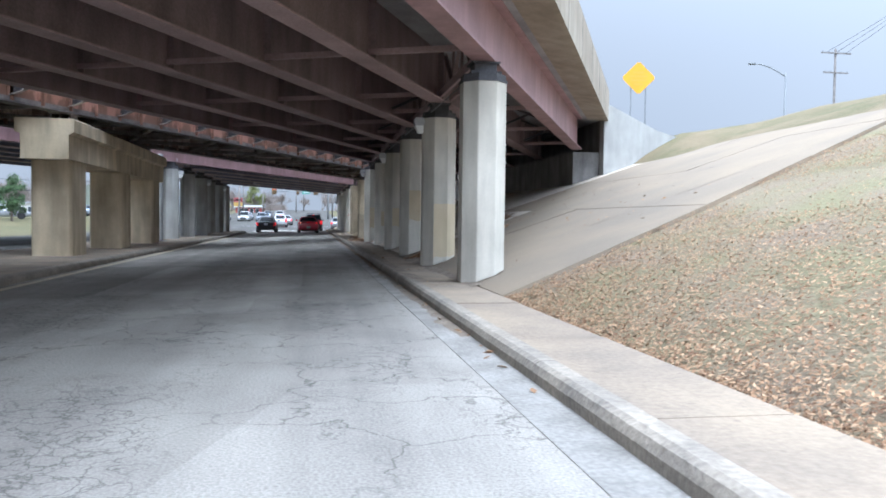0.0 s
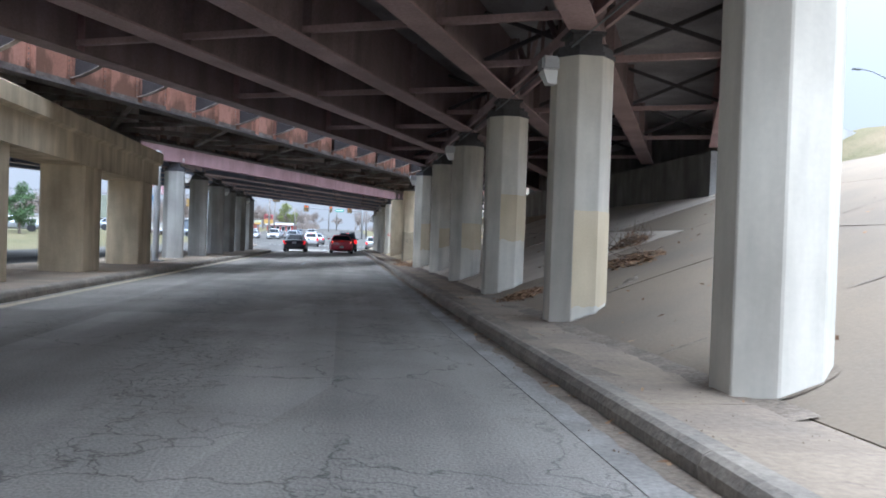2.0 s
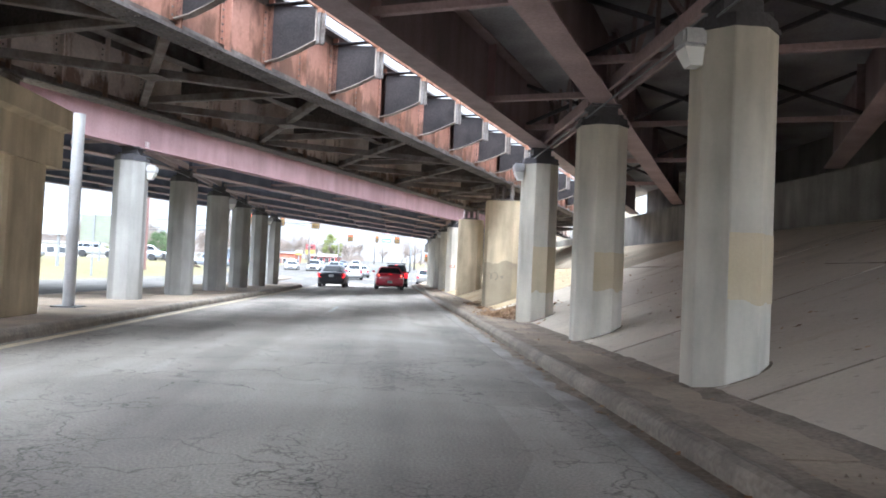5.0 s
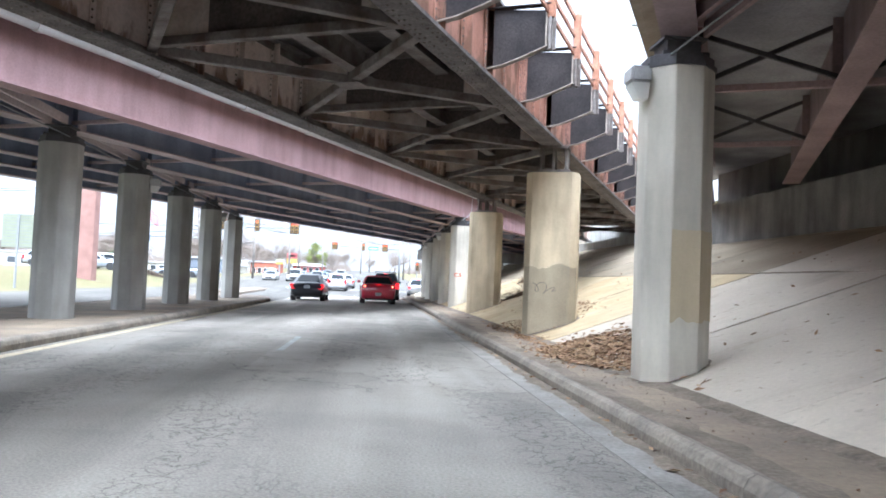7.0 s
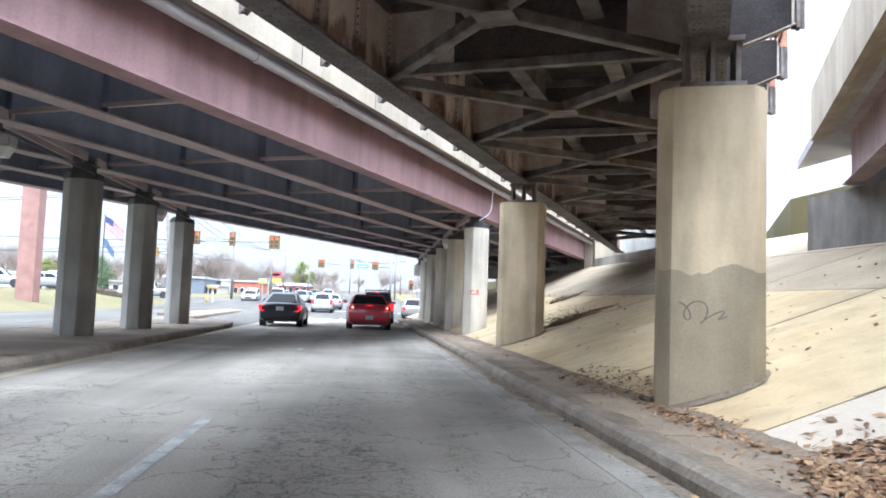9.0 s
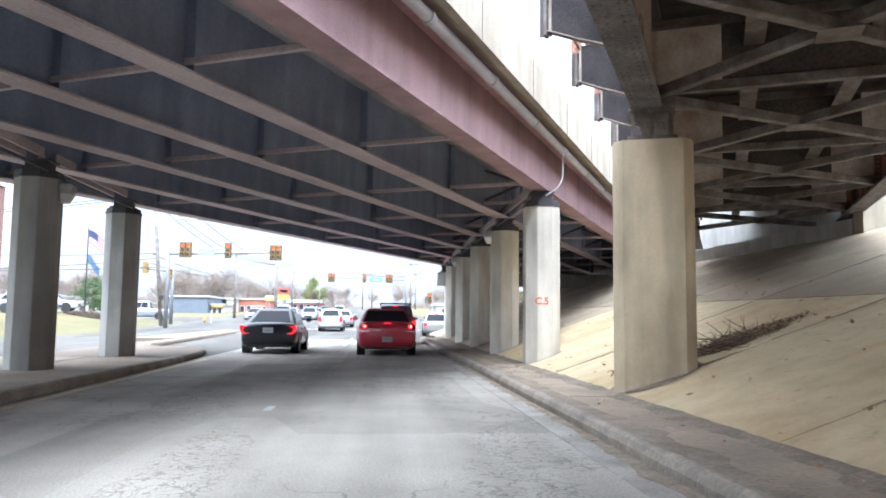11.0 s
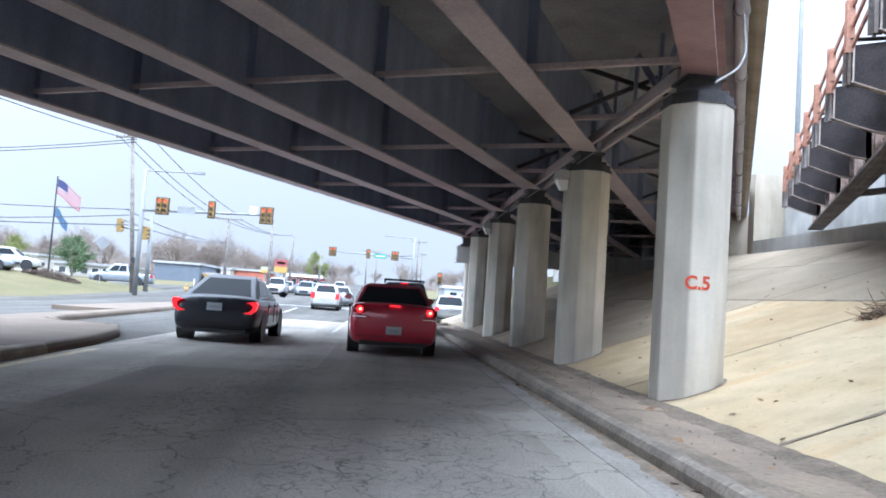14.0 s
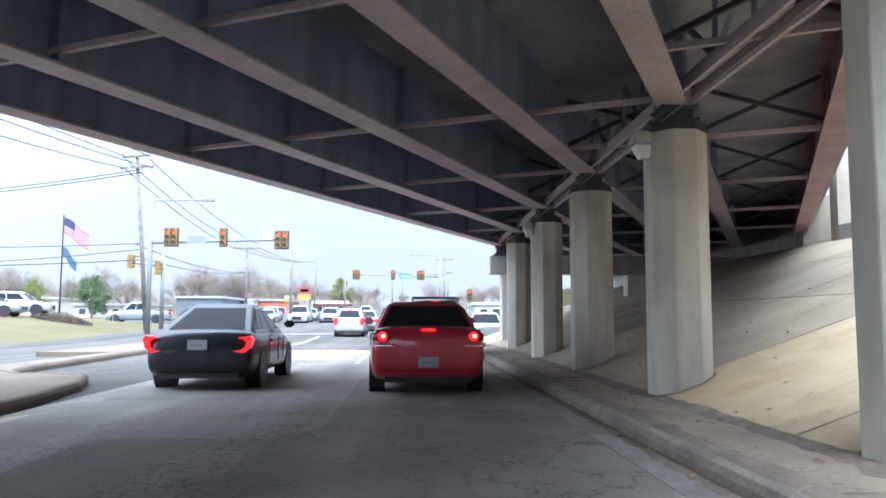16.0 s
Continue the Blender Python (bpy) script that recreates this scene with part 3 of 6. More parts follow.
part("tail_slab", bm, ISLAND, isle, "tan concrete strip of the island")

# ---- embankment and slope paving ----
TOPX = 15.9
CREST = 17.5
bm = B()
profile(bm, [(SLOPE_X, -0.4), (TOPX, -0.4), (TOPX, slope_z(TOPX) - 0.09), (SLOPE_X, slope_z(SLOPE_X) - 0.09)], -60, 31)
profile(bm, [(SLOPE_X, -0.4), (TOPX, -0.4), (TOPX, slope_z(ABUT_X + 0.6) - 0.05), (ABUT_X + 0.6, slope_z(ABUT_X + 0.6) - 0.09), (SLOPE_X, slope_z(SLOPE_X) - 0.09)], 31, 97)
single("embankment", bm, BANK, "leaf-strewn earth bank beside the road", "embankment", kind="structure")
bm = B()


def bank_z(x, y):
    """Grass above the paving, banked up against the wing wall."""
    z = slope_z(min(x, CREST)) - (0.10 if x < 14.0 else 0.0) + 0.05 * math.sin(y * 0.9 + x) * (x > 14.3)
    against = 0.5 * min(1.0, max(0.0, (16.5 - x) / 2.0)) * min(1.0, max(0.0, (x - 12.0) / 1.2))
    return z + min(1.0, max(0.0, (y - 23.5) / 4.2)) * against


sheet(bm, [12.25, 12.8, 13.5, 14.1, 14.35, 15, 16, 16.8, CREST, 19, 25, 60, 160], [-60, 0, 10, 14, 18, 20, 22, 24, 26, 27, 28, 29, 30, 31, 31.9], bank_z)
single("bank_top", bm, BANKGRASS, "dry grass along the top of the bank", "grass bank", kind="structure", smooth=True)

bm = B()
box(bm, ABUT_X + 0.6, 190, 31.1, 170, 0.0, slope_z(ABUT_X + 0.6) - 0.1)
single("plateau", bm, GRASS, "grassy ground behind the abutments", "grass bank", kind="structure")
paving = thing("slope_paving", "pale tan concrete slope paving in large jointed panels", "slope paving", kind="structure")


def panel(x0, x1, ya, yb, yc, yd, material=None):
    """One panel: its edges at x0 run ya to yb, at x1 yc to yd."""
    bm = B()
    g = 0.004 if material is PAVING_END else 0.014
    pts = [(x0 + g, ya + g), (x1 - g, yc + g), (x1 - g, yd - g), (x0 + g, yb - g)]
    lo = [bm.verts.new((x, y, slope_z(x) - 0.1)) for x, y in pts]
    lift = random.uniform(-0.004, 0.006)
    hi = [bm.verts.new((x, y, slope_z(x) + lift)) for x, y in pts]
    bm.faces.new(lo[::-1])
    bm.faces.new(hi)
    for i in range(4):
        bm.faces.new((lo[i], lo[(i + 1) % 4], hi[(i + 1) % 4], hi[i]))
    part("panel", bm, material or PAVING, paving, "stained older paving panel" if material is PAVING_OLD else "")


ROWX = [SLOPE_X, 6.85, 9.8, ABUT_X]


def near_edge(x):
    return 10.9 + max(0.0, x - 3.5) * 0.45


# Outer panels take the darkened paving, panels under the bridge the lighter ones.
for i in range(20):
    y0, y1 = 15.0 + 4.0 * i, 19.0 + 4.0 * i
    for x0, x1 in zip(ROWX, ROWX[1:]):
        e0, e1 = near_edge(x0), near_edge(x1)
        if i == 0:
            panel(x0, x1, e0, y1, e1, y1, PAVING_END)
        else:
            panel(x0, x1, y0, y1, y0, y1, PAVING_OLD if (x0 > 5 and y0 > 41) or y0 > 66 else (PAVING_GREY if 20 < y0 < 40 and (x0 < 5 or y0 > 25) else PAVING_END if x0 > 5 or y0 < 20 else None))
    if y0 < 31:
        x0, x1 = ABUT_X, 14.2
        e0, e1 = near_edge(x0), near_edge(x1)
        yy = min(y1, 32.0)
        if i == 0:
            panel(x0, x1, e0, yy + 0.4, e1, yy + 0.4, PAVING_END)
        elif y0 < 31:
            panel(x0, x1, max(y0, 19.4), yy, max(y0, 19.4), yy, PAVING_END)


# ---- columns ----
def octagon(r, turn=22.5):
    return [(r * math.cos(radians(turn + 45 * i)), r * math.sin(radians(turn + 45 * i))) for i in range(8)]


def column(x, y, z0, z1, group, patch=None, turn=22.5, label="octagonal grey concrete bridge column with rain streaks", conc=None):
    ob = thing("bridge_column", label, "column", pose(x, y, 0), group)
    bm = B()
    vs = prism(bm, octagon(0.425, turn), z0, z1)
    bmesh.ops.bevel(bm, geom=[e for e in bm.edges if abs(e.verts[0].co.z - e.verts[1].co.z) > 1], offset=0.012, segments=1, affect="EDGES")
    part("shaft", bm, conc or CONC, ob)
    if patch:
        bm = B()
        ring = octagon(0.429, turn)
        faces, za, zb = patch
        for i in faces:
            a, b = ring[i % 8], ring[(i + 1) % 8]
            n = 9
            for k in range(n):
                q = [tuple(a[c] + (b[c] - a[c]) * f / n for c in (0, 1)) for f in (k, k + 1)]
                wob = [(0.07 * noise.noise((p[0] * 9 + x, p[1] * 9 + y, 1.0)), 0.015 * noise.noise((p[0] * 9, p[1] * 9, y))) for p in q]
                vs = [bm.verts.new((*p, z)) for p, z in ((q[0], za + wob[0][0]), (q[1], za + wob[1][0]), (q[1], zb + wob[1][1]), (q[0], zb + wob[0][1]))]
                bm.faces.new(vs)
        bmesh.ops.remove_doubles(bm, verts=bm.verts, dist=0.001)
        o = part("paint_patch", bm, PATCH, ob, "tan paint covering graffiti")
    bm = B()
    prism(bm, octagon(0.44, turn), z1, z1 + 0.05)
    prism(bm, octagon(0.41, turn), z1 + 0.05, z1 + 0.14)
    part("cap_plate", bm, DARK, ob, "dark steel cap plate")
    bm = B()
    box(bm, -0.27, 0.27, -0.27, 0.27, z1 + 0.14, z1 + 0.19)
    box(bm, -0.2, 0.2, -0.2, 0.2, z1 + 0.19, z1 + 0.33)
    box(bm, -0.25, 0.25, -0.25, 0.25, z1 + 0.33, z1 + 0.365)
    part("bearing", bm, DARK, ob, "dark steel bearing")
    return ob


for i, (x, y) in enumerate(A_COLS):
    column(x, y, 0.0, TOP, "columns of the near highway bridge", ((5, 6), (0.95, 0.40, 1.25, 1.0, 1.0, 0.85)[i], (1.75, 1.65, 2.15, 1.68, 1.62, 1.85)[i]) if i else None)
for x, y in B_COLS:
    column(x, y, 0.0, TOP, "columns of the far highway bridge")
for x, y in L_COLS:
    column(x, y, 0.1, TOP, "island columns of the far highway bridge", conc=CONC_L, label="octagonal grey concrete bridge column on the island, toned dark for shade")
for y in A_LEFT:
    column(LEFT_X, y, 0.1, TOP, "island columns of the near highway bridge", conc=CONC_L, label="octagonal grey concrete bridge column on the island, toned dark for shade")
# the bent under the far girder: a cap beam across the slope on square columns
ob = thing("end_bent", "grey concrete end bent with a deep cap beam", "bridge pier", pose(0, 86.9, 0))
bm = B()
box(bm, 2.74, 14.4, -0.36, 0.36, 2.95, TOP - 0.004)
bmesh.ops.bevel(bm, geom=bm.edges[:], offset=0.02, segments=1, affect="EDGES")
part("cap_beam", bm, CONC_L, ob, "long square cap beam")
for x0, x1 in ((3.2, 3.95), (8.25, 9.35), (11.6, 12.6)):
    bm = B()
    box(bm, x0, x1, -0.3, 0.3, 0.1, 2.946)
    bmesh.ops.bevel(bm, geom=bm.edges[:], offset=0.03, segments=1, affect="EDGES")
    part("column", bm, CONC, ob)
bm = B()
for z0, z1, r in ((TOP, TOP + 0.06, 0.3), (TOP + 0.06, TOP + 0.3, 0.2), (TOP + 0.3, TOP + 0.362, 0.25)):
    box(bm, COL_XB - r, COL_XB + r, -0.3 - r, r - 0.3, z0, z1)
part("bearing", bm, DARK, ob, "dark steel bearing")


def chamfered(a, b, c):
    return [(-a + c, -b), (a - c, -b), (a, -b + c), (a, b - c), (a - c, b), (-a + c, b), (-a, b - c), (-a, -b + c)]


def rail_pier(x, y, z0, z1, stain):
    ob = thing("railway_pier", "chamfered buff concrete railway bridge pier with damp stains", "bridge pier", pose(x, y, 0, 0, 0, -19), "piers of the railway bridge")
    bm = B()
    prism(bm, chamfered(0.55, 0.36, 0.14), z0, z1 - 0.03)
    prism(bm, chamfered(0.53, 0.34, 0.13), z1 - 0.03, z1)
    part("shaft", bm, CONC_RR, ob)
    if stain:
        bm = B()
        ring = chamfered(0.554, 0.364, 0.14)
        for i in (7, 0, 1):
            a, b = ring[i], ring[(i + 1) % 8]
            n = 18
            lo = [bm.verts.new((a[0] + (b[0] - a[0]) * k / n, a[1] + (b[1] - a[1]) * k / n, 0.1)) for k in range(n + 1)]
            hi = [bm.verts.new((v.co.x, v.co.y, 1.62 + 0.16 * noise.noise((v.co.x * 2.3, v.co.y * 2.3, 3)) + 0.05 * noise.noise((v.co.x * 11, v.co.y * 11, 1)))) for v in lo]
            for k in range(n):
                bm.faces.new((lo[k], lo[k + 1], hi[k + 1], hi[k]))
        bmesh.ops.remove_doubles(bm, verts=bm.verts, dist=0.03)
        part("paint_patch", bm, STAIN, ob, "grey paint over the lower half")
        bm = B()
        scrawl = [(-0.33 + 0.5 * k / 60 + 0.07 * math.sin(k * 0.31), 1.15 + 0.10 * math.cos(k * 0.27 + 0.4) * (1.2 - k / 90) + 0.04 * math.sin(k * 0.11)) for k in range(61)]
        for a, b in zip(scrawl, scrawl[1:]):
            bar(bm, (a[0], -0.3655, a[1]), (b[0], -0.3655, b[1]), 0.004, 0.017)
        part("scrawl", bm, SCRAWL, ob, "dark illegible paint scrawl")
    bm = B()
    zs = 4.14
    box(bm, -0.34, 0.34, -0.30, 0.30, z1, z1 + 0.06)
    shoe = part("bearing", bm, RUSTDARK, ob, "ribbed steel bearing shoe")
    for s in (-0.26, 0, 0.26):
        bm = B()
        box(bm, s - 0.025, s + 0.025, -0.25, 0.25, z1 + 0.06, zs - 0.06)
        part("rib", bm, RUSTDARK, shoe)
    bm = B()
    box(bm, -0.32, 0.32, -0.28, 0.28, zs - 0.06, zs - 0.002)
    part("top_plate", bm, RUSTDARK, shoe)
    return ob


PIERS = ((3.31, 44.89), (3.39, 55.27))
rail_pier(*PIERS[0], 0.0, 3.57, True)
rail_pier(*PIERS[1], 0.0, 3.68, False)

# the railway's pier on the island: three thick columns under one cap beam
ob = thing("railway_bent", "brown-stained concrete railway bent of three columns with cap beam", "bridge pier", pose(LEFT_X, 0, 0))
for y in (22.9, 28.45, 33.8):
    bm = B()
    prism(bm, [(px, py + y) for px, py in chamfered(0.52, 0.70, 0.06)], 0.1, 2.75)
    part("column", bm, CONC_RR, ob)
bm = B()
profile(bm, [(-0.60, 2.75), (0.60, 2.75), (0.60, 3.40), (0.74, 3.46), (0.74, 3.80), (0.72, 3.82), (-0.72, 3.82), (-0.74, 3.80), (-0.74, 3.46), (-0.60, 3.40)], 21.7, 34.9)
part("cap_beam", bm, CONC_RR, ob, "heavy stained cap beam")
for y in (23.3, 33.5):
    bm = B()
    box(bm, -0.36, 0.36, y - 0.4, y + 0.4, 3.82, 3.88)
    for s in (-0.26, 0, 0.26):
        box(bm, s - 0.025, s + 0.025, y - 0.3, y + 0.3, 3.88, 4.10)
    box(bm, -0.32, 0.32, y - 0.36, y + 0.36, 4.10, 4.14)
    part("bearing", bm, RUSTDARK, ob, "ribbed steel bearing shoe")

# steel post on the island
ob = thing("steel_post", "tall bare galvanised steel post on a base plate", "post", pose(-6.75, 36.6, 0.15))
bm = B()
rod(bm, (0, 0, 0.02), (0, 0, 3.95), 0.115, 16)
part("tube", bm, PIPE, ob)
bm = B()
box(bm, -0.25, 0.25, -0.25, 0.25, 0, 0.03)
part("base_plate", bm, GALV, ob)


# ---- highway bridges ----
def i_beam(v, zb, zt, half, tf=0.035, tw=0.011):
    return [(v - half, zb), (v + half, zb), (v + half, zb + tf), (v + tw, zb + tf), (v + tw, zt - tf), (v + half, zt - tf),
            (v + half, zt), (v - half, zt), (v - half, zt - tf), (v - tw, zt - tf), (v - tw, zb + tf), (v - half, zb + tf)]


def highway_bridge(label, ys, x, low, far, drain, skew, first, second, pitch):
    ob = thing("highway_bridge", label, "bridge", pose(x, ys[0], 0, 0, 0, -skew), "parallel highway bridges")
    sn, cs = math.sin(radians(skew)), math.cos(radians(skew))
    zb, zt = 4.055, 5.25
    offs = [(-(y - ys[0]) * sn, (y - ys[0]) * cs) for y in ys]
    half = (ys[1] - ys[0]) * sn
    stiff = B()
    for s in (-1, 1):
        box(stiff, s * 0.012, s * 0.15, -0.008, 0.008, zb + 0.036, zt - 0.036)
    steel = STEEL if skew < 25.5 else STEEL_B
    stiff = mesh_of("stiffener", stiff, steel)
    ends = (0, 5) if skew < 25.5 else (0,)
    pinkstiff = []
    for s in (-1, 1):
        bm = B()
        box(bm, s * 0.012, s * 0.15, -0.008, 0.008, zb + 0.036, zt - 0.036)
        pinkstiff.append(mesh_of("stiffener", bm, PINK))
    # a frame between two girders: bottom angle, top angle and a cross
    fr = B()
    slim = steel is STEEL_B
    dusty = FLANGE_B if slim else FLANGE_A
    angle_bar(fr, (-half + 0.02, 0, zb + 0.15), (-0.02, 0, zb + 0.15), 0.07 if slim else 0.09)
    fr = mesh_of("cross_strut", fr, dusty)
    xb = B()
    angle_bar(xb, (-half + 0.04, 0.03, zb + 0.24), (-0.04, 0.03, zt - 0.16), 0.06)
    angle_bar(xb, (-half + 0.04, -0.03, zt - 0.16), (-0.04, -0.03, zb + 0.24), 0.06)
    xb = mesh_of("cross_brace", xb, DARK)
    for i, (v, u) in enumerate(offs):
        bm = B()
        if i in ends:
            profile(bm, i_beam(v, zb, zt, 0.20), low, far + u)
            part("girder", bm, PINK if i == 0 else MAUVE, ob)
        else:
            box(bm, v - 0.011, v + 0.011, low, far + u, zb + 0.035, zt)
            web = part("girder", bm, steel, ob)
            bm = B()
            box(bm, v - 0.20, v + 0.20, low, far + u, zb, zb + 0.035)
            part("bottom_flange", bm, dusty, web, "dusty bottom flange")
        # struts lie in one series before the columns and in another behind them
        turn_at = u + half
        series = [first + pitch * k for k in range(-13, 12)]
        for w, behind in [(w, False) for w in series if w < turn_at] + [(w + second, True) for w in series if w + second > turn_at]:
            if w < low or w > far + u - 0.5:
                continue
            o = new("stiffener", pinkstiff[i > 0] if i in ends else stiff)
            o.parent, o.location = ob, (v, w, 0)
            if i + 1 < len(offs):
                o = new("cross_strut", fr)
                o.parent, o.location = ob, (v, w, 0)
                if behind:
                    o = new("cross_brace", xb)
                    o.parent, o.location = ob, (v, w, 0)
    # deck with its overhangs, parapets
    v0, v1 = offs[0][0], offs[-1][0]
    bm = B()
    o, p = (0.62 if drain else 1.05), 0.66
    near_edge_out, near_top = o, (0.62 if drain else 1.05)
    prism(bm, [(v0 + o, low), (v0 + o, far + 4.6), (v1 - p, far + offs[-1][1] + 4.6), (v1 - p, low)], zt + 0.003, zt + 0.24)
    part("deck_slab", bm, DECK, ob, "grey concrete deck slab")
    for v, s, e, o, top in ((v0, 1, far, near_edge_out, near_top), (v1, -1, far + offs[-1][1], 0.66, 1.05)):
        bm = B()
        profile(bm, [(v + 0.36 * s, zt + 0.0), (v + o * s, zt - 0.10), (v + (o + 0.12) * s, zt - 0.10), (v + (o + 0.12) * s, zt + top), (v + (o - 0.12) * s, zt + top), (v + (o - 0.2) * s, zt + 0.3), (v + 0.36 * s, zt + 0.244)], low, e + 0.4)
        part("parapet", bm, PARAPET, ob, "rain-streaked concrete parapet")
        j = B()
        box(j, v + (o + 0.121) * s - 0.004, v + (o + 0.121) * s + 0.004, -0.008, 0.008, zt - 0.09, zt + top - 0.01)
        j = mesh_of("joint", j, DARK)
        for k in range(int((far - low) / 3.0)):
            q = new("joint", j)
            q.parent, q.location = ob, (0, low + 3.0 * k + 1.3, 0)
    if drain:
        bm = B()
        rod(bm, (v0 + 0.43, low, zt - 0.21), (v0 + 0.43, far - 0.5, zt - 0.21), 0.085, 12)
        part("drain_pipe", bm, PIPE, ob, "long grey drain pipe", smooth=True)
        c = B()
        rod(c, (v0 + 0.43, -0.06, zt - 0.21), (v0 + 0.43, 0.06, zt - 0.21), 0.105, 12)
        c = mesh_of("pipe_coupling", c, PIPE)
        for k in range(26):
            q = new("pipe_coupling", c)
            q.parent, q.location = ob, (0, -50 + 2.8 * k, 0)
    # frames in the line of the columns, along the road
    inv = ob.matrix_world.inverted()
    for line_x, line_ys in ((x, ys), (LEFT_X, A_LEFT if ys is A_Y else B_LEFT)):
        for ya, yb in zip(line_ys, line_ys[1:]):
            bm = B()
            for dx in (-0.16, 0.16):
                bar(bm, inv @ Vector((line_x + dx, ya + 0.3, zb + 0.12)), inv @ Vector((line_x + dx, yb - 0.3, zb + 0.12)), 0.05, 0.18)
            part("bent_channel", bm, dusty, ob, "pair of steel channels between columns")
            n = 4
            za, zc = zb + 0.24, zt - 0.12
            for k in range(n):
                p = ya + 0.4 + (yb - ya - 0.8) * k / n
                q = ya + 0.4 + (yb - ya - 0.8) * (k + 1) / n
                bm = B()
                angle_bar(bm, inv @ Vector((line_x, p, za if k % 2 else zc)), inv @ Vector((line_x, q, zc if k % 2 else za)), 0.07)
                part("bent_diagonal", bm, steel, ob)
                bm = B()
                bar(bm, inv @ Vector((line_x, q, za)), inv @ Vector((line_x + 0.02, q, zc)), 0.05, 0.05)
                part("bent_vertical", bm, steel, ob)
    return ob


highway_bridge("low steel girder highway bridge with faded maroon paint", A_Y, COL_X, -68, 16.3, False, 25.3, 4.0, 2.55, 4.54)
highway_bridge("low steel girder highway bridge with faded maroon paint and drain pipe", B_Y, COL_XB, -62, 23.0, True, 25.7, -0.2, 2.6, 4.65)


# ---- abutments and wing wall ----
def abutment(y0, y1, seat, back, label, ax=ABUT_X):
    ob = thing("abutment", label, "abutment", Matrix(), "bridge abutments", kind="structure")
    zf = slope_z(ax) - 0.5
    bm = B()
    box(bm, ax - 0.35, ax + 0.75, y0, y1, zf, seat)
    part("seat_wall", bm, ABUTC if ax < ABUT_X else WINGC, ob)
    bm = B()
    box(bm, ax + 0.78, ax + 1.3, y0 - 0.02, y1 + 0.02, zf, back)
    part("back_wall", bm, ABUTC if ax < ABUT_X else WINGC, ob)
    for y in (y0 - 0.45, y1 + 0.03) if ax == ABUT_X else ():
        bm = B()
        box(bm, ax - 0.33, ABUT_X + 1.32, y, y + 0.42, zf, back)
        part("cheek_wall", bm, CHEEK, ob, "buff concrete cheek wall")
    return ob


def abut_at(yr):
    """Where a girder that crosses the right columns at yr meets the abutment."""
    return yr + (ABUT_X - COL_X) * CS / SN


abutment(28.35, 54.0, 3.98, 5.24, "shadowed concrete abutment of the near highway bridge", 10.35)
abutment(abut_at(RR_Y[0]) - 1.6, abut_at(RR_Y[1]) + 2.3, 4.0, 6.4, "stained concrete abutment of the railway bridge")
abutment(abut_at(B_Y[0]) - 1.2, abut_at(B_Y[5]) + 2.0, 3.98, 5.24, "pale concrete abutment of the far highway bridge")
bm = B()
yw = 27.85
pts = [(11.05, 2.6), (15.6, 3.6), (15.6, 4.2), (13.2, 4.85), (11.3, 5.75), (11.05, 5.75)]
profile(bm, pts, yw, yw + 0.45)
single("wing_wall", bm, WINGC, "pale grey concrete wing wall sloping down to the bank", "wall", kind="structure")
# highway and railway fill behind the abutments
for ya, yb, z in ((A_Y[0] - 2.0, A_Y[5] + 2.4, 5.2), (RR_Y[0] - 2.5, RR_Y[1] - 1.0, 4.6), (B_Y[0] - 2.0, B_Y[5] + 2.0, 5.2)):
    bm = B()
    y0, y1 = abut_at(ya) + 1.0, abut_at(yb) + 1.0
    prism(bm, [(ABUT_X + 1.35, y0), (ABUT_X + 1.35 + 90 * SN, y0 + 90 * CS), (ABUT_X + 1.35 + 90 * SN, y1 + 90 * CS), (ABUT_X + 1.35, y1)], 2.0, z)
    single("fill", bm, GRASS, "grassy fill carrying a bridge approach", "embankment", kind="structure")

# ---- railway bridge ----
rr = thing("railway_bridge", "rusty riveted plate girder railway bridge with open deck", "bridge", pose(3.55, RR_Y[0], 0, 0, 0, -SKEW))
ZB, ZT = 4.14, 5.42
V1 = -(RR_Y[1] - RR_Y[0]) * SN
U1 = (RR_Y[1] - RR_Y[0]) * CS
LOW, FAR = -45.67, 22.8
PITCH = 1.035


def rivet_row(pts, r, axis):
    """Small six-sided rivet heads at the points, facing along the axis."""
    verts, faces = [], []
    ax = Vector(axis)
    s = Vector((0, 0, 1)) if abs(ax.z) < 0.5 else Vector((1, 0, 0))
    t = ax.cross(s)
    for p in pts:
        p = Vector(p)
        k = len(verts)
        for i in range(6):
            a = math.pi * i / 3
            verts.append(p + (s * math.cos(a) + t * math.sin(a)) * r)
        for i in range(6):
            a = math.pi * i / 3
            verts.append(p + ax * r * 0.7 + (s * math.cos(a) + t * math.sin(a)) * r * 0.5)
        faces += [(k + i, k + (i + 1) % 6, k + 6 + (i + 1) % 6, k + 6 + i) for i in range(6)]
        faces.append(tuple(range(k + 6, k + 12)))
    return verts, faces


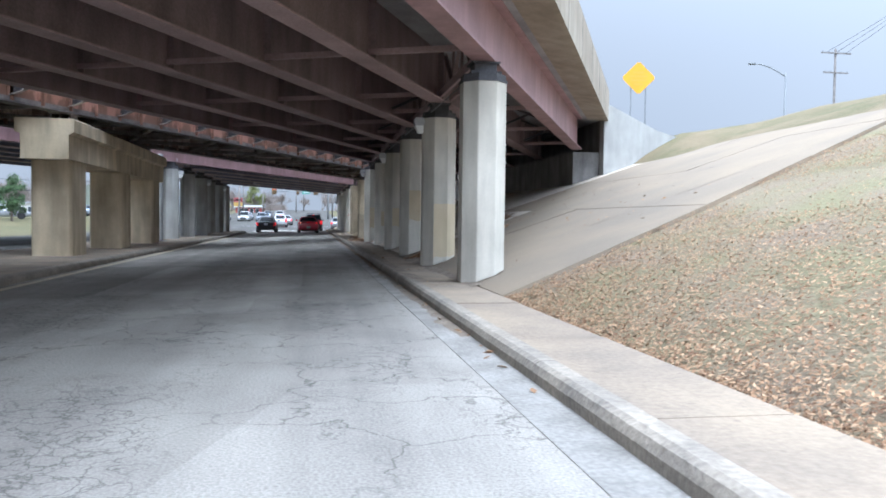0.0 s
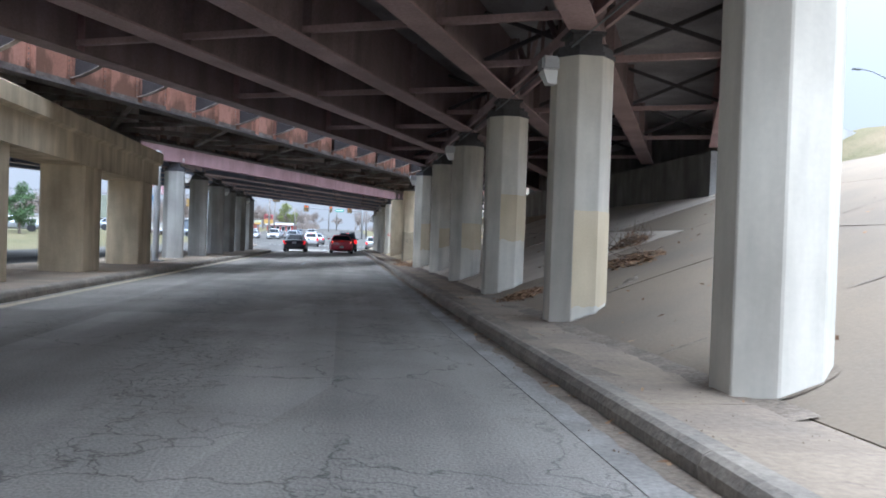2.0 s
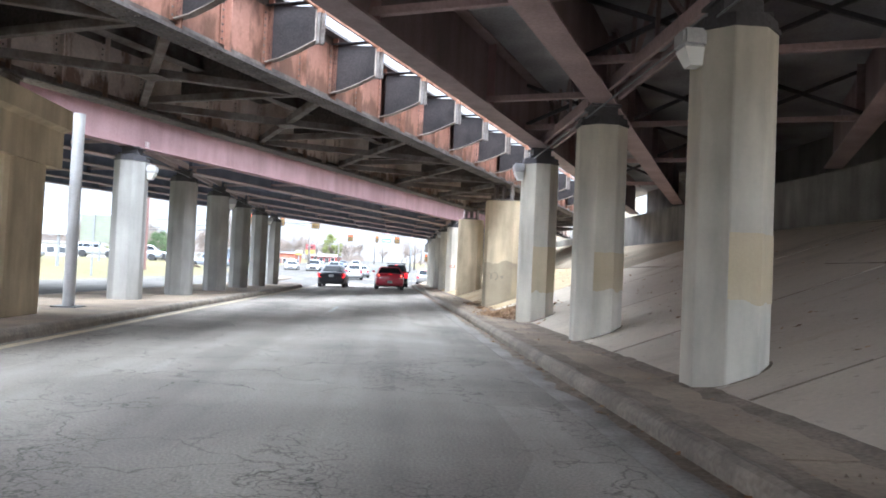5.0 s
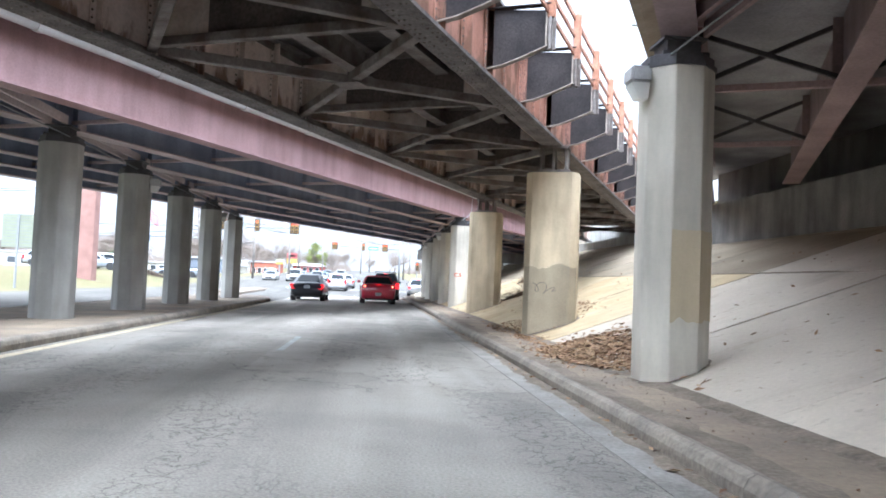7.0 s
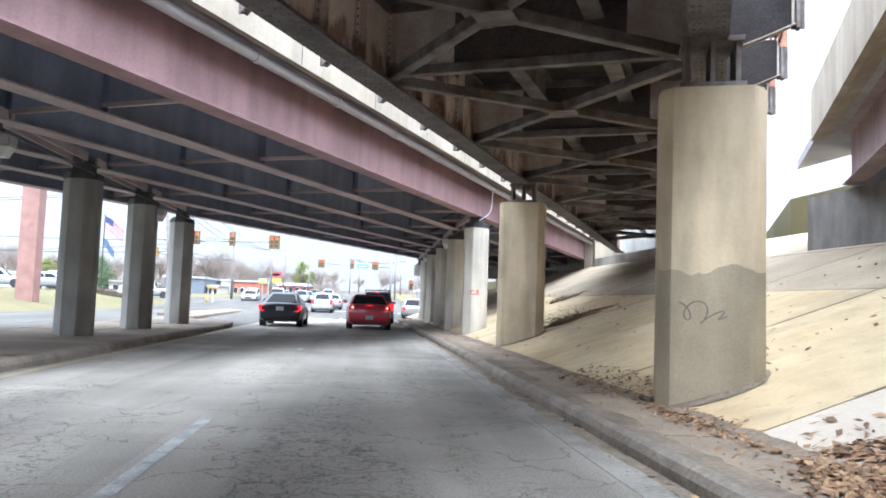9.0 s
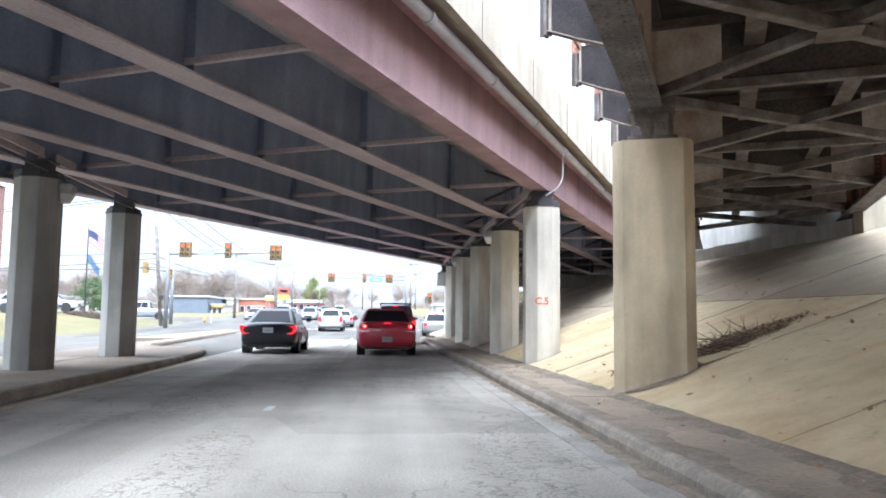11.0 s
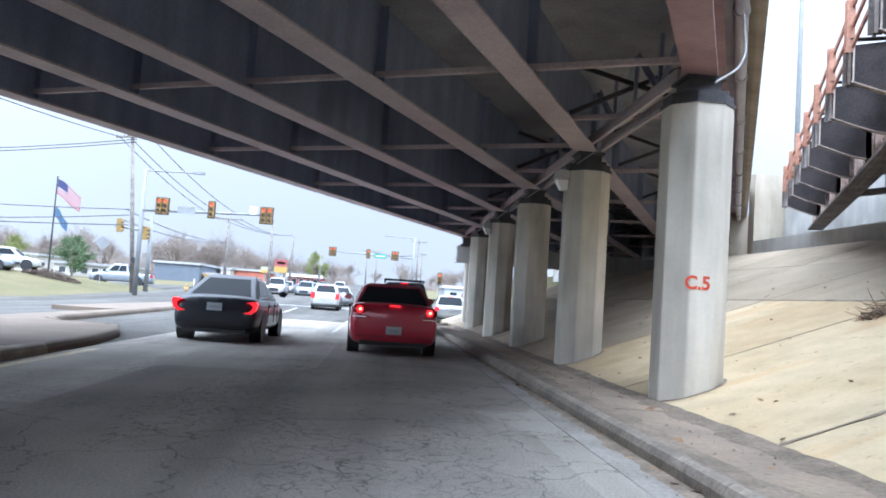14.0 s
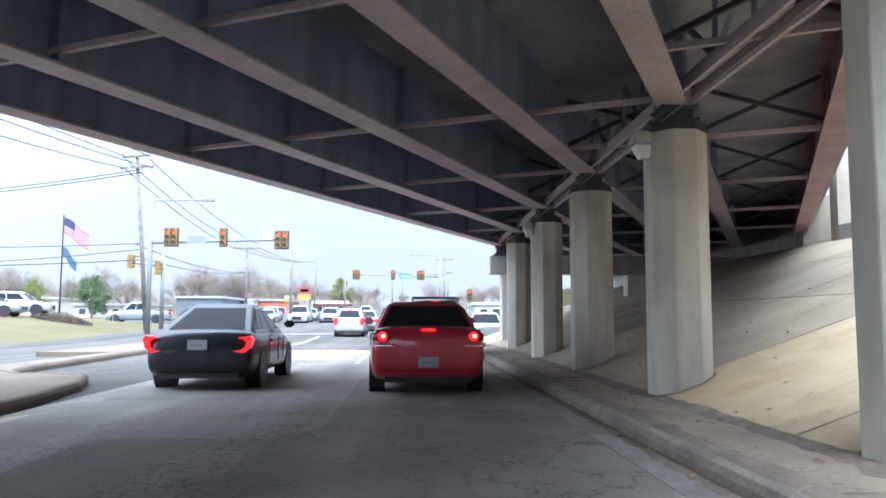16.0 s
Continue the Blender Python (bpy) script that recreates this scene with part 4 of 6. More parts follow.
for gi, (v, u, out) in enumerate(((0.0, 0.0, 1), (V1, U1, -1))):
    bm = B()
    box(bm, v - 0.012, v + 0.012, LOW, FAR + u * 0.9, ZB + 0.05, ZT - 0.05)
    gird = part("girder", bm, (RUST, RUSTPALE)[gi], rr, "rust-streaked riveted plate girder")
    for z in (ZB, ZT - 0.05):
        bm = B()
        box(bm, v - 0.21, v + 0.21, LOW, FAR + u * 0.9, z, z + 0.05)
        part("flange", bm, RUSTEDGE, gird, "grimy rusted flange plate")
    bm = B()
    for s in (-1, 1):
        for z, dz in ((ZB + 0.05, 0.13), (ZT - 0.05, -0.13)):
            box(bm, v + s * 0.012, v + s * 0.03, LOW, FAR + u * 0.9, min(z, z + dz), max(z, z + dz))
    part("flange_angle", bm, RUSTDARK, rr, "flange angles along the web", kind="stuff")
    st = B()
    for s in (-1, 1):
        box(st, s * 0.03, s * 0.045, -0.11, 0.11, ZB + 0.18, ZT - 0.18)
        box(st, s * 0.045, s * 0.15, -0.012, 0.012, ZB + 0.06, ZT - 0.06)
    st = mesh_of("web_stiffener", st, (RUST, RUSTPALE)[gi])
    br = B()
    prism(br, [(0.05, 4.36), (0.30, 4.40), (0.6, 4.50), (0.95, 4.64), (1.0, 4.64), (1.0, 5.16), (0.05, 5.24)], -0.012, 0.012, Matrix(((out, 0, 0, 0), (0, 0, 1, 0), (0, 1, 0, 0), (0, 0, 0, 1))))
    box(br, min(out * 0.05, out * 1.0), max(out * 0.05, out * 1.0), -0.07, 0.07, 5.24, 5.255)
    br = mesh_of("walkway_bracket", br, BRACKET)
    bf = B()
    prism(bf, [(0.05, 4.342), (0.30, 4.382), (0.6, 4.482), (0.95, 4.622), (1.0, 4.622), (1.0, 4.638), (0.95, 4.638), (0.6, 4.498), (0.30, 4.398), (0.05, 4.358)], -0.06, 0.06, Matrix(((out, 0, 0, 0), (0, 0, 1, 0), (0, 1, 0, 0), (0, 0, 0, 1))))
    box(bf, min(out * 0.93, out * 0.955), max(out * 0.93, out * 0.955), -0.05, 0.05, 4.64, 5.2)
    bf = mesh_of("bracket_edge", bf, RIMPALE)
    po = B()
    box(po, out * 1.0 - 0.045, out * 1.0 + 0.045, -0.05, 0.05, 5.05, 5.82)
    box(po, out * 1.0 - 0.07, out * 1.0 + 0.07, -0.012, 0.012, 5.05, 5.82)
    po = mesh_of("railing_post", po, RAILRUST)
    pp = B()
    box(pp, out * 1.0 - 0.075, out * 1.0 + 0.075, -0.016, 0.016, 4.58, 5.05)
    box(pp, out * 1.0 - 0.02, out * 1.0 + 0.02, -0.07, 0.07, 4.58, 5.05)
    for dx in (-0.048, 0.048):
        for k in range(5):
            rod(pp, (out * 1.0 + dx, -0.026, 4.65 + 0.085 * k), (out * 1.0 + dx, 0.026, 4.65 + 0.085 * k), 0.016, 6)
    pp = mesh_of("post_plate", pp, RUSTDARK)
    n = int((FAR + u * 0.9 - LOW) / PITCH)
    pts = []
    for k in range(n):
        w = LOW + 0.5 + PITCH * k
        q = new("web_stiffener", st)
        q.parent, q.location = rr, (v, w, 0)
        if -24 < w < 24:
            for z in range(9):
                for dy in (-0.075, 0.075):
                    for s in (-1, 1):
                        pts.append((v + s * 0.045, w + dy, ZB + 0.25 + z * 0.105, s))
        if k % 2 == 0:
            q = new("walkway_bracket", br)
            q.parent, q.location = rr, (v, w, 0)
            q = new("bracket_edge", bf)
            q.parent, q.location = rr, (v, w, 0)
            q = new("post_plate", pp)
            q.parent, q.location = rr, (v, w, 0)
            q = new("railing_post", po)
            q.parent, q.location = rr, (v, w, 0)
    vs, fs = [], []
    for s in (-1, 1):
        a, b = rivet_row([p[:3] for p in pts if p[3] == s], 0.02, (s, 0, 0))
        fs += [tuple(i + len(vs) for i in f) for f in b]
        vs += a
    bot = [(v + dx, -24 + 0.16 * k, ZB) for k in range(300) for dx in (-0.15, -0.08, 0.08, 0.15)]
    a, b = rivet_row(bot, 0.02, (0, 0, -1))
    fs += [tuple(i + len(vs) for i in f) for f in b]
    vs += a
    me = bpy.data.meshes.new("rivets")
    me.from_pydata([tuple(p) for p in vs], [], fs)
    me.materials.append(RUSTDARK)
    q = tagged(new("rivets", me), "rows of rivet heads", kind="stuff")
    q.parent = rr
    for z, h in ((5.76, 0.09), (5.45, 0.07), (5.15, 0.07)):
        bm = B()
        box(bm, v + out * 1.02 - out * 0.08, v + out * 1.02 - out * 0.045, LOW, FAR + u * 0.9, z - h / 2, z + h / 2)
        part("rail", bm, RAILRUST, rr, "orange rusty railing bar")

# bottom laterals, floor beams and sleepers
PAN = PITCH * 4
nb = int((FAR + U1 * 0.6 - LOW) / PAN)
for k in range(nb):
    w = LOW + 0.5 + PAN * k
    bm = B()
    angle_bar(bm, (V1 + 0.05, w, ZB + 0.1), (-0.05, w + PAN, ZB + 0.1), 0.13, 0.018)
    part("lateral", bm, RUSTDARK, rr, "crossed bottom bracing angle")
    bm = B()
    angle_bar(bm, (V1 + 0.05, w + PAN, ZB + 0.13), (-0.05, w, ZB + 0.13), 0.13, 0.018)
    part("lateral", bm, RUSTDARK, rr, "crossed bottom bracing angle")
    bm = B()
    angle_bar(bm, (V1 + 0.05, w, ZB + 0.2), (-0.05, w, ZB + 0.2), 0.12, 0.016)
    angle_bar(bm, (V1 + 0.05, w, ZT - 0.15), (-0.05, w, ZT - 0.15), 0.12, 0.016)
    part("floor_beam_angle", bm, RUSTDARK, rr, "angles along the edges of a floor beam")
    # each floor beam is three plates: pale ends and a dark middle
    for x0, x1, mt, lb in ((V1 + 0.03, V1 + 1.0, BEAMPALE, "pale flaking end of a floor beam"), (V1 + 1.0, -1.0, BEAMDARK, "dark middle of a floor beam"), (-1.0, -0.03, BEAMPALE, "pale flaking end of a floor beam")):
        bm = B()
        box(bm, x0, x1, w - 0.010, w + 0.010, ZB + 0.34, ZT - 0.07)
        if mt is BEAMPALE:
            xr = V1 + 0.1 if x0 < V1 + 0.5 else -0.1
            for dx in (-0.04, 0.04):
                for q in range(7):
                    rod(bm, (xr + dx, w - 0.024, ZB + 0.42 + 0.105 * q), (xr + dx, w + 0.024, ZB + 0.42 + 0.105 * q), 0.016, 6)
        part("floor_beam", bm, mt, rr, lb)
    bm = B()
    box(bm, V1 / 2 - 0.22, V1 / 2 + 0.22, w + PAN / 2 - 0.22, w + PAN / 2 + 0.22, ZB + 0.08, ZB + 0.094)
    part("gusset", bm, RUSTDARK, rr, "gusset plate")
for v in (V1 / 2 - 0.75, V1 / 2 + 0.75):
    bm = B()
    profile(bm, i_beam(v, ZT - 0.5, ZT, 0.13, 0.025, 0.009), LOW, FAR + U1 * 0.6)
    part("stringer", bm, RUSTDARK, rr, "dark floor stringer under the sleepers")
sl = B()
box(sl, V1 / 2 - 2.04, V1 / 2 + 2.04, -0.158, 0.158, ZT + 0.003, ZT + 0.2)
sl = mesh_of("sleeper", sl, SLEEPER)
for k in range(int((FAR + U1 * 0.6 - LOW) / 0.33)):
    q = new("sleeper", sl)
    q.parent, q.location = rr, (0, LOW + 0.2 + 0.33 * k, 0)
for v in (V1 / 2 - 0.72, V1 / 2 + 0.72):
    bm = B()
    profile(bm, i_beam(v, ZT + 0.2, ZT + 0.36, 0.06, 0.03, 0.01), LOW, FAR + U1 * 0.6)
    part("track_rail", bm, RUSTDARK, rr, "steel running rail")


# ---- fittings on the columns ----
def wall_light(x, y, z, turn):
    ob = thing("wall_light", "grey box-shaped wall light high on a column", "wall light", pose(x, y, z, 0, 0, turn), "wall lights on the columns")
    bm = B()
    box(bm, -0.15, 0.15, -0.24, 0.0, -0.02, 0.17)
    bmesh.ops.bevel(bm, geom=bm.edges[:], offset=0.03, segments=2, affect="EDGES")
    part("housing", bm, PIPE, ob)
    bm = B()
    prism(bm, [(-0.13, -0.22), (0.13, -0.22), (0.13, -0.02), (-0.13, -0.02)], -0.02, -0.19, None, [(-0.08, -0.14), (0.08, -0.14), (0.08, -0.02), (-0.08, -0.02)])
    part("lens", bm, LENS, ob, "frosted prismatic lens")


for x, y in A_COLS[1::2] + B_COLS[1:4:2]:
    wall_light(x - 0.385, y - 0.12, 3.52, -90)
for x, y in L_COLS[0:5:2]:
    wall_light(x + 0.385, y + 0.05, 3.45, 90)
# conduits between columns
for x, ys, s in ((COL_X, A_Y, -1), (COL_XB, B_Y[:5], -1), (LEFT_X, B_LEFT, 1)):
    bm = B()
    for a, b in zip(ys, ys[1:]):
        rod(bm, (x + s * 0.30, a - 0.05, TOP + 0.12), (x + s * 0.30, b - 0.05, TOP + 0.12), 0.012, 6)
    single("conduit", bm, GALV, "thin grey conduit strung between columns", "conduit")
# loose white cable at the first far column
cu = bpy.data.curves.new("cable", "CURVE")
cu.dimensions, cu.bevel_depth, cu.bevel_resolution = "3D", 0.014, 2
sp = cu.splines.new("BEZIER")
cpts = [(COL_X + 0.1, B_Y[0] - 0.4, 3.9), (COL_X + 0.45, B_Y[0] - 0.3, 4.2), (COL_X + 0.56, B_Y[0] - 0.1, 4.75), (COL_X + 0.58, B_Y[0], 5.0)]
sp.bezier_points.add(len(cpts) - 1)
for p, c in zip(sp.bezier_points, cpts):
    p.co, p.handle_left_type, p.handle_right_type = c, "AUTO", "AUTO"
cu.materials.append(PIPE)
tagged(new("cable", cu), "loose white cable looping up to the deck", "cable")


def lettering(text, size, m, material, label):
    cu = bpy.data.curves.new("lettering", "FONT")
    cu.body, cu.size, cu.extrude, cu.offset = text, size, 0.001, 0.006
    cu.align_x = "CENTER"
    cu.materials.append(material)
    o = tagged(new("lettering", cu), label, "writing")
    o.matrix_world = m
    return o


rr_apo = 0.425 * math.cos(radians(22.5)) + 0.004
lettering("C.5", 0.215, Matrix.Translation((B_COLS[0][0] - 0.05, B_COLS[0][1], 1.50)) @ pose(-0.02, -rr_apo, 0, 90, 0, 0), REDPAINT, "red painted characters on the column")

# ---- leaves, litter and brush ----
def leaves(name, spots, label, material, size=(0.05, 0.11)):
    """Many bent little leaves, each of two faces folded along its rib; spots gives (x, y, z, pitch of the ground)."""
    verts, faces = [], []
    for x, y, z, tilt in spots:
        a = random.uniform(0, 6.283)
        s = random.uniform(*size)
        w = s * random.uniform(0.35, 0.6)
        m = Matrix.Translation((x, y, z)) @ Matrix.Rotation(tilt, 4, "Y") @ Matrix.Rotation(a, 4, "Z") @ Matrix.Rotation(random.uniform(-0.5, 0.5), 4, "X") @ Matrix.Rotation(random.uniform(-0.4, 0.4), 4, "Y")
        k = len(verts)
        c = random.uniform(0.1, 0.4) * w
        for p in ((-s, 0, 0), (-s * 0.2, w, c), (s, 0, 0.2 * s), (-s * 0.2, -w, c)):
            verts.append(tuple(m @ Vector(p)))
        faces += [(k, k + 2, k + 1), (k, k + 3, k + 2)]
    me = bpy.data.meshes.new(name)
    me.from_pydata(verts, [], faces)
    me.materials.append(material)
    return tagged(new(name, me), label, "fallen leaves", kind="stuff")


def leaf_material():
    m = mat("dry brown leaves", (0.34, 0.22, 0.13), 0.85, var=0.2, scale=6, bump=0.0)
    n, l = m.node_tree.nodes, m.node_tree.links
    p = n["Principled BSDF"]
    geo = n.new("ShaderNodeNewGeometry")
    ramp = n.new("ShaderNodeValToRGB")
    e = ramp.color_ramp.elements
    e[0].color, e[1].color = (0.12, 0.066, 0.036, 1), (0.42, 0.285, 0.165, 1)
    k = ramp.color_ramp.elements.new(0.5)
    k.color = (0.27, 0.16, 0.085, 1)
    l.new(geo.outputs["Random Per Island"], ramp.inputs[0])
    l.new(ramp.outputs[0], p.inputs["Base Color"])
    return m


LEAF = leaf_material()
TILT_S = -math.atan(RISE)
spots = []
for i in range(90000):
    x = SLOPE_X + 9.0 * random.random() ** 1.5
    y = random.uniform(-1.0, near_edge(x) + 0.35 * noise.noise((x * 1.5, 0, 0)) + 0.1)
    if (y < 3 and x < 5) or (x > 6.5 and noise.noise((x * 0.45, y * 0.45, 7.0)) > 0.12 and random.random() < 0.85):
        continue
    spots.append((x, y, slope_z(x) - 0.06 + random.uniform(0, 0.05), TILT_S))
leaves("leaf_litter", spots, "dry brown leaves covering the bank", LEAF, (0.011, 0.028))


def heap(name, cx, cy, rx, ry, h, n, label, size=(0.02, 0.046)):
    pts = []
    for i in range(n):
        a, r = random.uniform(0, 6.283), random.random() ** 0.62 * (1.0 if random.random() < 0.85 else random.uniform(1.0, 1.5))
        x, y = cx + rx * r * math.cos(a) * (1 + 0.3 * noise.noise((a, 1, 0))), cy + ry * r * math.sin(a) * (1 + 0.3 * noise.noise((a, 5, 0)))
        base = max(0.155, slope_z(x)) if x > KERB_X + 0.2 else 0.01
        pts.append((x, y, base + 0.01 + h * max(0.0, 1 - r) * random.random(), TILT_S * 0.5))
    leaves(name, pts, label, LEAF, size)


heap("leaf_heap", 2.65, 43.6, 0.22, 1.3, 0.03, 500, "thin trail of dry leaves along the slope's toe")
heap("leaf_heap", 3.0, 40.3, 0.78, 1.9, 0.035, 5200, "heap of dry brown leaves at the foot of the slope", (0.028, 0.066))
heap("leaf_heap", 4.3, 46.9, 0.5, 1.3, 0.12, 500, "dry leaves gathered behind a pier")
heap("leaf_heap", 2.8, 46.6, 0.45, 2.2, 0.06, 600, "thin line of dry leaves along the slope's toe")
heap("leaf_heap", 5.05, 21.3, 0.5, 0.75, 0.10, 700, "dry leaves caught on the slope", (0.03, 0.07))
heap("leaf_heap", 3.1, 21.5, 0.38, 0.5, 0.07, 620, "dry leaves by a column foot", (0.03, 0.07))
# scattered bits on slope, apron and gutter
spots = []
for i in range(900):
    x, y = random.uniform(2.0, 9.0), random.uniform(13, 84)
    spots.append((x, y, (slope_z(x) if x > SLOPE_X else 0.15) + 0.012, TILT_S if x > SLOPE_X else 0))
for i in range(260):
    spots.append((KERB_X - 0.02 - 0.12 * random.random() ** 2, random.uniform(5, 84), 0.012, 0))
leaves("leaf_scatter", spots, "scattered dead leaves and bits of litter", LEAF, (0.02, 0.06))


# soil washed along the slope's toe, over the back of the kerb and round the column feet
DIRT = mat("washed brown dirt", (0.24, 0.195, 0.148), 0.95, var=0.25, scale=3, bump=0.6, fine=25, tint=(0.15, 0.12, 0.09))
dv, df = [], []


def dirt_strip(y0, y1, left, right):
    """A ragged strip between two wavering lines; each gives (x, z) at a distance along the road."""
    n = int((y1 - y0) / 0.16)
    k = len(dv)
    for i in range(n + 1):
        y = y0 + (y1 - y0) * i / n
        for x, z in (left(y), right(y)):
            dv.append((x, y, z))
    df.extend((k + 2 * i, k + 2 * i + 1, k + 2 * i + 3, k + 2 * i + 2) for i in range(n))


def wave(y, seed):
    return noise.noise((y * 0.9, seed, 0.0)) + 0.6 * noise.noise((y * 3.1, seed, 4.0))


dirt_strip(12.5, 86, lambda y: (SLOPE_X - 0.14 - 0.30 * abs(wave(y, 1.0)), 0.147), lambda y: (SLOPE_X + 0.03 + 0.07 * abs(wave(y, 5.0)), slope_z(SLOPE_X + 0.03 + 0.07 * abs(wave(y, 5.0))) + 0.013))
dirt_strip(14, 85, lambda y: (KERB_X + max(0.075, 0.105 - 0.05 * wave(y, 9.0)), 0.162), lambda y: (KERB_X + 0.30 + 0.22 * abs(wave(y, 13.0)), 0.159))
dirt_strip(8, 85, lambda y: (1.62 - 0.16 * abs(wave(y, 21.0)) - 0.10 * max(0.0, wave(y * 0.3, 25.0)), 0.0075), lambda y: (KERB_X - 0.004, 0.012))
# soil lodged in the joints of the paving, broken off here and there
for i in range(20):
    yj = 15.0 + 4.0 * i
    n = 60
    for q in range(n):
        xa, xb = SLOPE_X + 0.05 + (ABUT_X - 2.5 - SLOPE_X) * q / n, SLOPE_X + 0.05 + (ABUT_X - 2.5 - SLOPE_X) * (q + 1) / n
        if noise.noise((xa * 0.8, yj, 2.0)) < -0.12:
            continue
        k = len(dv)
        for x in (xa, xb):
            w = 0.018 + 0.045 * max(0.0, noise.noise((x * 2.3, yj, 6.0)) + 0.25 * noise.noise((x * 9, yj, 3.0)))
            dv.extend(((x, yj - w, slope_z(x) + 0.009), (x, yj + w * 0.7, slope_z(x) + 0.009)))
        df.append((k, k + 2, k + 3, k + 1))
for xj in ROWX[1:3]:
    for q in range(500):
        ya = 17.0 + 0.14 * q
        if noise.noise((ya * 0.35, xj, 2.0)) < 0.0:
            continue
        k = len(dv)
        for y in (ya, ya + 0.14):
            w = 0.02 + 0.07 * max(0.0, noise.noise((y * 1.9, xj, 6.0)) + 0.3 * noise.noise((y * 8, xj, 3.0)))
            dv.extend(((xj - w * 0.6, y, slope_z(xj - w * 0.6) + 0.010), (xj + w, y, slope_z(xj + w) + 0.010)))
        df.append((k, k + 1, k + 3, k + 2))
for cx, cy in A_COLS + B_COLS + list(PIERS):
    k = len(dv)
    ground = lambda x: max(0.157, slope_z(x) + 0.013)
    dv.append((cx, cy, ground(cx)))
    for i in range(28):
        a = 2 * math.pi * i / 28
        rad = (0.62 if (cx, cy) in PIERS else 0.43) + 0.07 * abs(noise.noise((math.cos(a) * 2, math.sin(a) * 2, cy)))
        dv.append((cx + rad * math.cos(a), cy + rad * math.sin(a), ground(cx + rad * math.cos(a))))
    df.extend((k, k + 1 + i, k + 1 + (i + 1) % 28) for i in range(28))
me = bpy.data.meshes.new("dirt")
me.from_pydata(dv, [], df)
me.materials.append(DIRT)
tagged(new("dirt", me), "brown soil washed along kerb, slope toe and column feet", "dirt", kind="stuff")
# clods of soil lying in short banks on the slope
def soil_bank(name, pts, w, h, label):
    """A low ragged ridge of soil along the given line on the slope."""
    vs, fs = [], []
    n = 26
    for i in range(n + 1):
        f = i / n * (len(pts) - 1)
        a, b = pts[min(int(f), len(pts) - 2)], pts[min(int(f), len(pts) - 2) + 1]
        g = f - min(int(f), len(pts) - 2)
        x, y = a[0] + (b[0] - a[0]) * g, a[1] + (b[1] - a[1]) * g
        d = Vector((b[1] - a[1], a[0] - b[0])).normalized()
        k = (0.25 + 0.75 * math.sin(math.pi * min(1.0, max(0.0, i / n)))) * (0.8 + 0.7 * noise.noise((x * 3.1, y * 3.1, 1.5)))
        for q, e in ((-1, 0.0), (-0.45, 0.8), (0.1, 1.0), (0.55, 0.6), (1, 0.0)):
            xx, yy = x + d.x * q * w * k + 0.03 * noise.noise((x * 9, y * 9, q)), y + d.y * q * w * k
            vs.append((xx, yy, slope_z(xx) + (0.004 if not e else 0.0) + e * h * k * (0.8 + 0.6 * noise.noise((xx * 14, yy * 14, 3)))))
    fs = [(5 * i + j, 5 * i + j + 1, 5 * i + j + 6, 5 * i + j + 5) for i in range(n) for j in range(4)]
    me = bpy.data.meshes.new(name)
    me.from_pydata(vs, [], fs)
    me.materials.append(DIRT)
    tagged(new(name, me), label, "dirt", kind="stuff")


soil_bank("soil_bank", [(3.75, 18.95), (4.2, 19.25), (4.55, 19.75)], 0.11, 0.05, "short bank of brown soil on the slope")
soil_bank("soil_bank", [(4.3, 24.95), (4.71, 24.1), (5.1, 23.95), (5.5, 24.05)], 0.10, 0.04, "ragged line of soil across the slope")
soil_bank("soil_bank", [(2.98, 21.9), (3.3, 22.0), (3.75, 22.35)], 0.08, 0.03, "thin line of soil at a column foot")
# dirt clods and grit on the apron, thickest at the slope's toe and behind the kerb
gv, gf = [], []
for i in range(9000):
    y = random.uniform(12, 86)
    u = random.random()
    x = SLOPE_X - 0.02 - 0.5 * random.random() ** 2.5 if u < 0.5 else (KERB_X + 0.22 + 0.5 * random.random() ** 2 if u < 0.8 else KERB_X - 0.01 - 0.25 * random.random() ** 2)
    z = 0.150 if x > KERB_X + 0.2 else 0.004
    h = 0.003 + 0.013 * random.random() ** 4
    k, a = len(gv), random.uniform(0, 6.283)
    for j in range(3):
        gv.append((x + h * 1.3 * math.cos(a + 2.1 * j), y + h * 1.3 * math.sin(a + 2.1 * j), z - 0.004))
    gv.append((x + h * 0.3 * math.cos(a * 3), y, z + h))
    gf += [(k, k + 1, k + 3), (k + 1, k + 2, k + 3), (k + 2, k, k + 3)]
me = bpy.data.meshes.new("grit")
me.from_pydata(gv, [], gf)
me.materials.append(APRON)
tagged(new("grit", me), "brown dirt clods and grit along the kerb", "grit", kind="stuff")


def brush(name, cx, cy, reach, n, label, up=0.35, size=1.0):
    """A tangle of thin dead twigs lying on the slope."""
    bm = B()
    for i in range(n):
        x, y = cx + random.gauss(0, reach * 0.45), cy + random.gauss(0, reach * 0.3)
        z = max(0.15, slope_z(x)) + random.uniform(0.0, 0.12)
        p = Vector((x, y, z))
        d = Vector((random.gauss(0.4, 0.6), random.gauss(0.2, 0.6), random.uniform(0.0, up))).normalized()
        for k in range(3):
            q = p + d * random.uniform(0.08, 0.22) * size
            q.z = max(q.z, max(0.15, slope_z(q.x)) + 0.01)
            rod(bm, p, q, 0.008 - 0.002 * k, 4, 0.006 - 0.002 * k)
            p, d = q, (d + Vector((random.gauss(0, 0.4), random.gauss(0, 0.4), random.gauss(0, 0.3)))).normalized()
    return single(name, bm, DEADWOOD, label, "brush", kind="stuff")


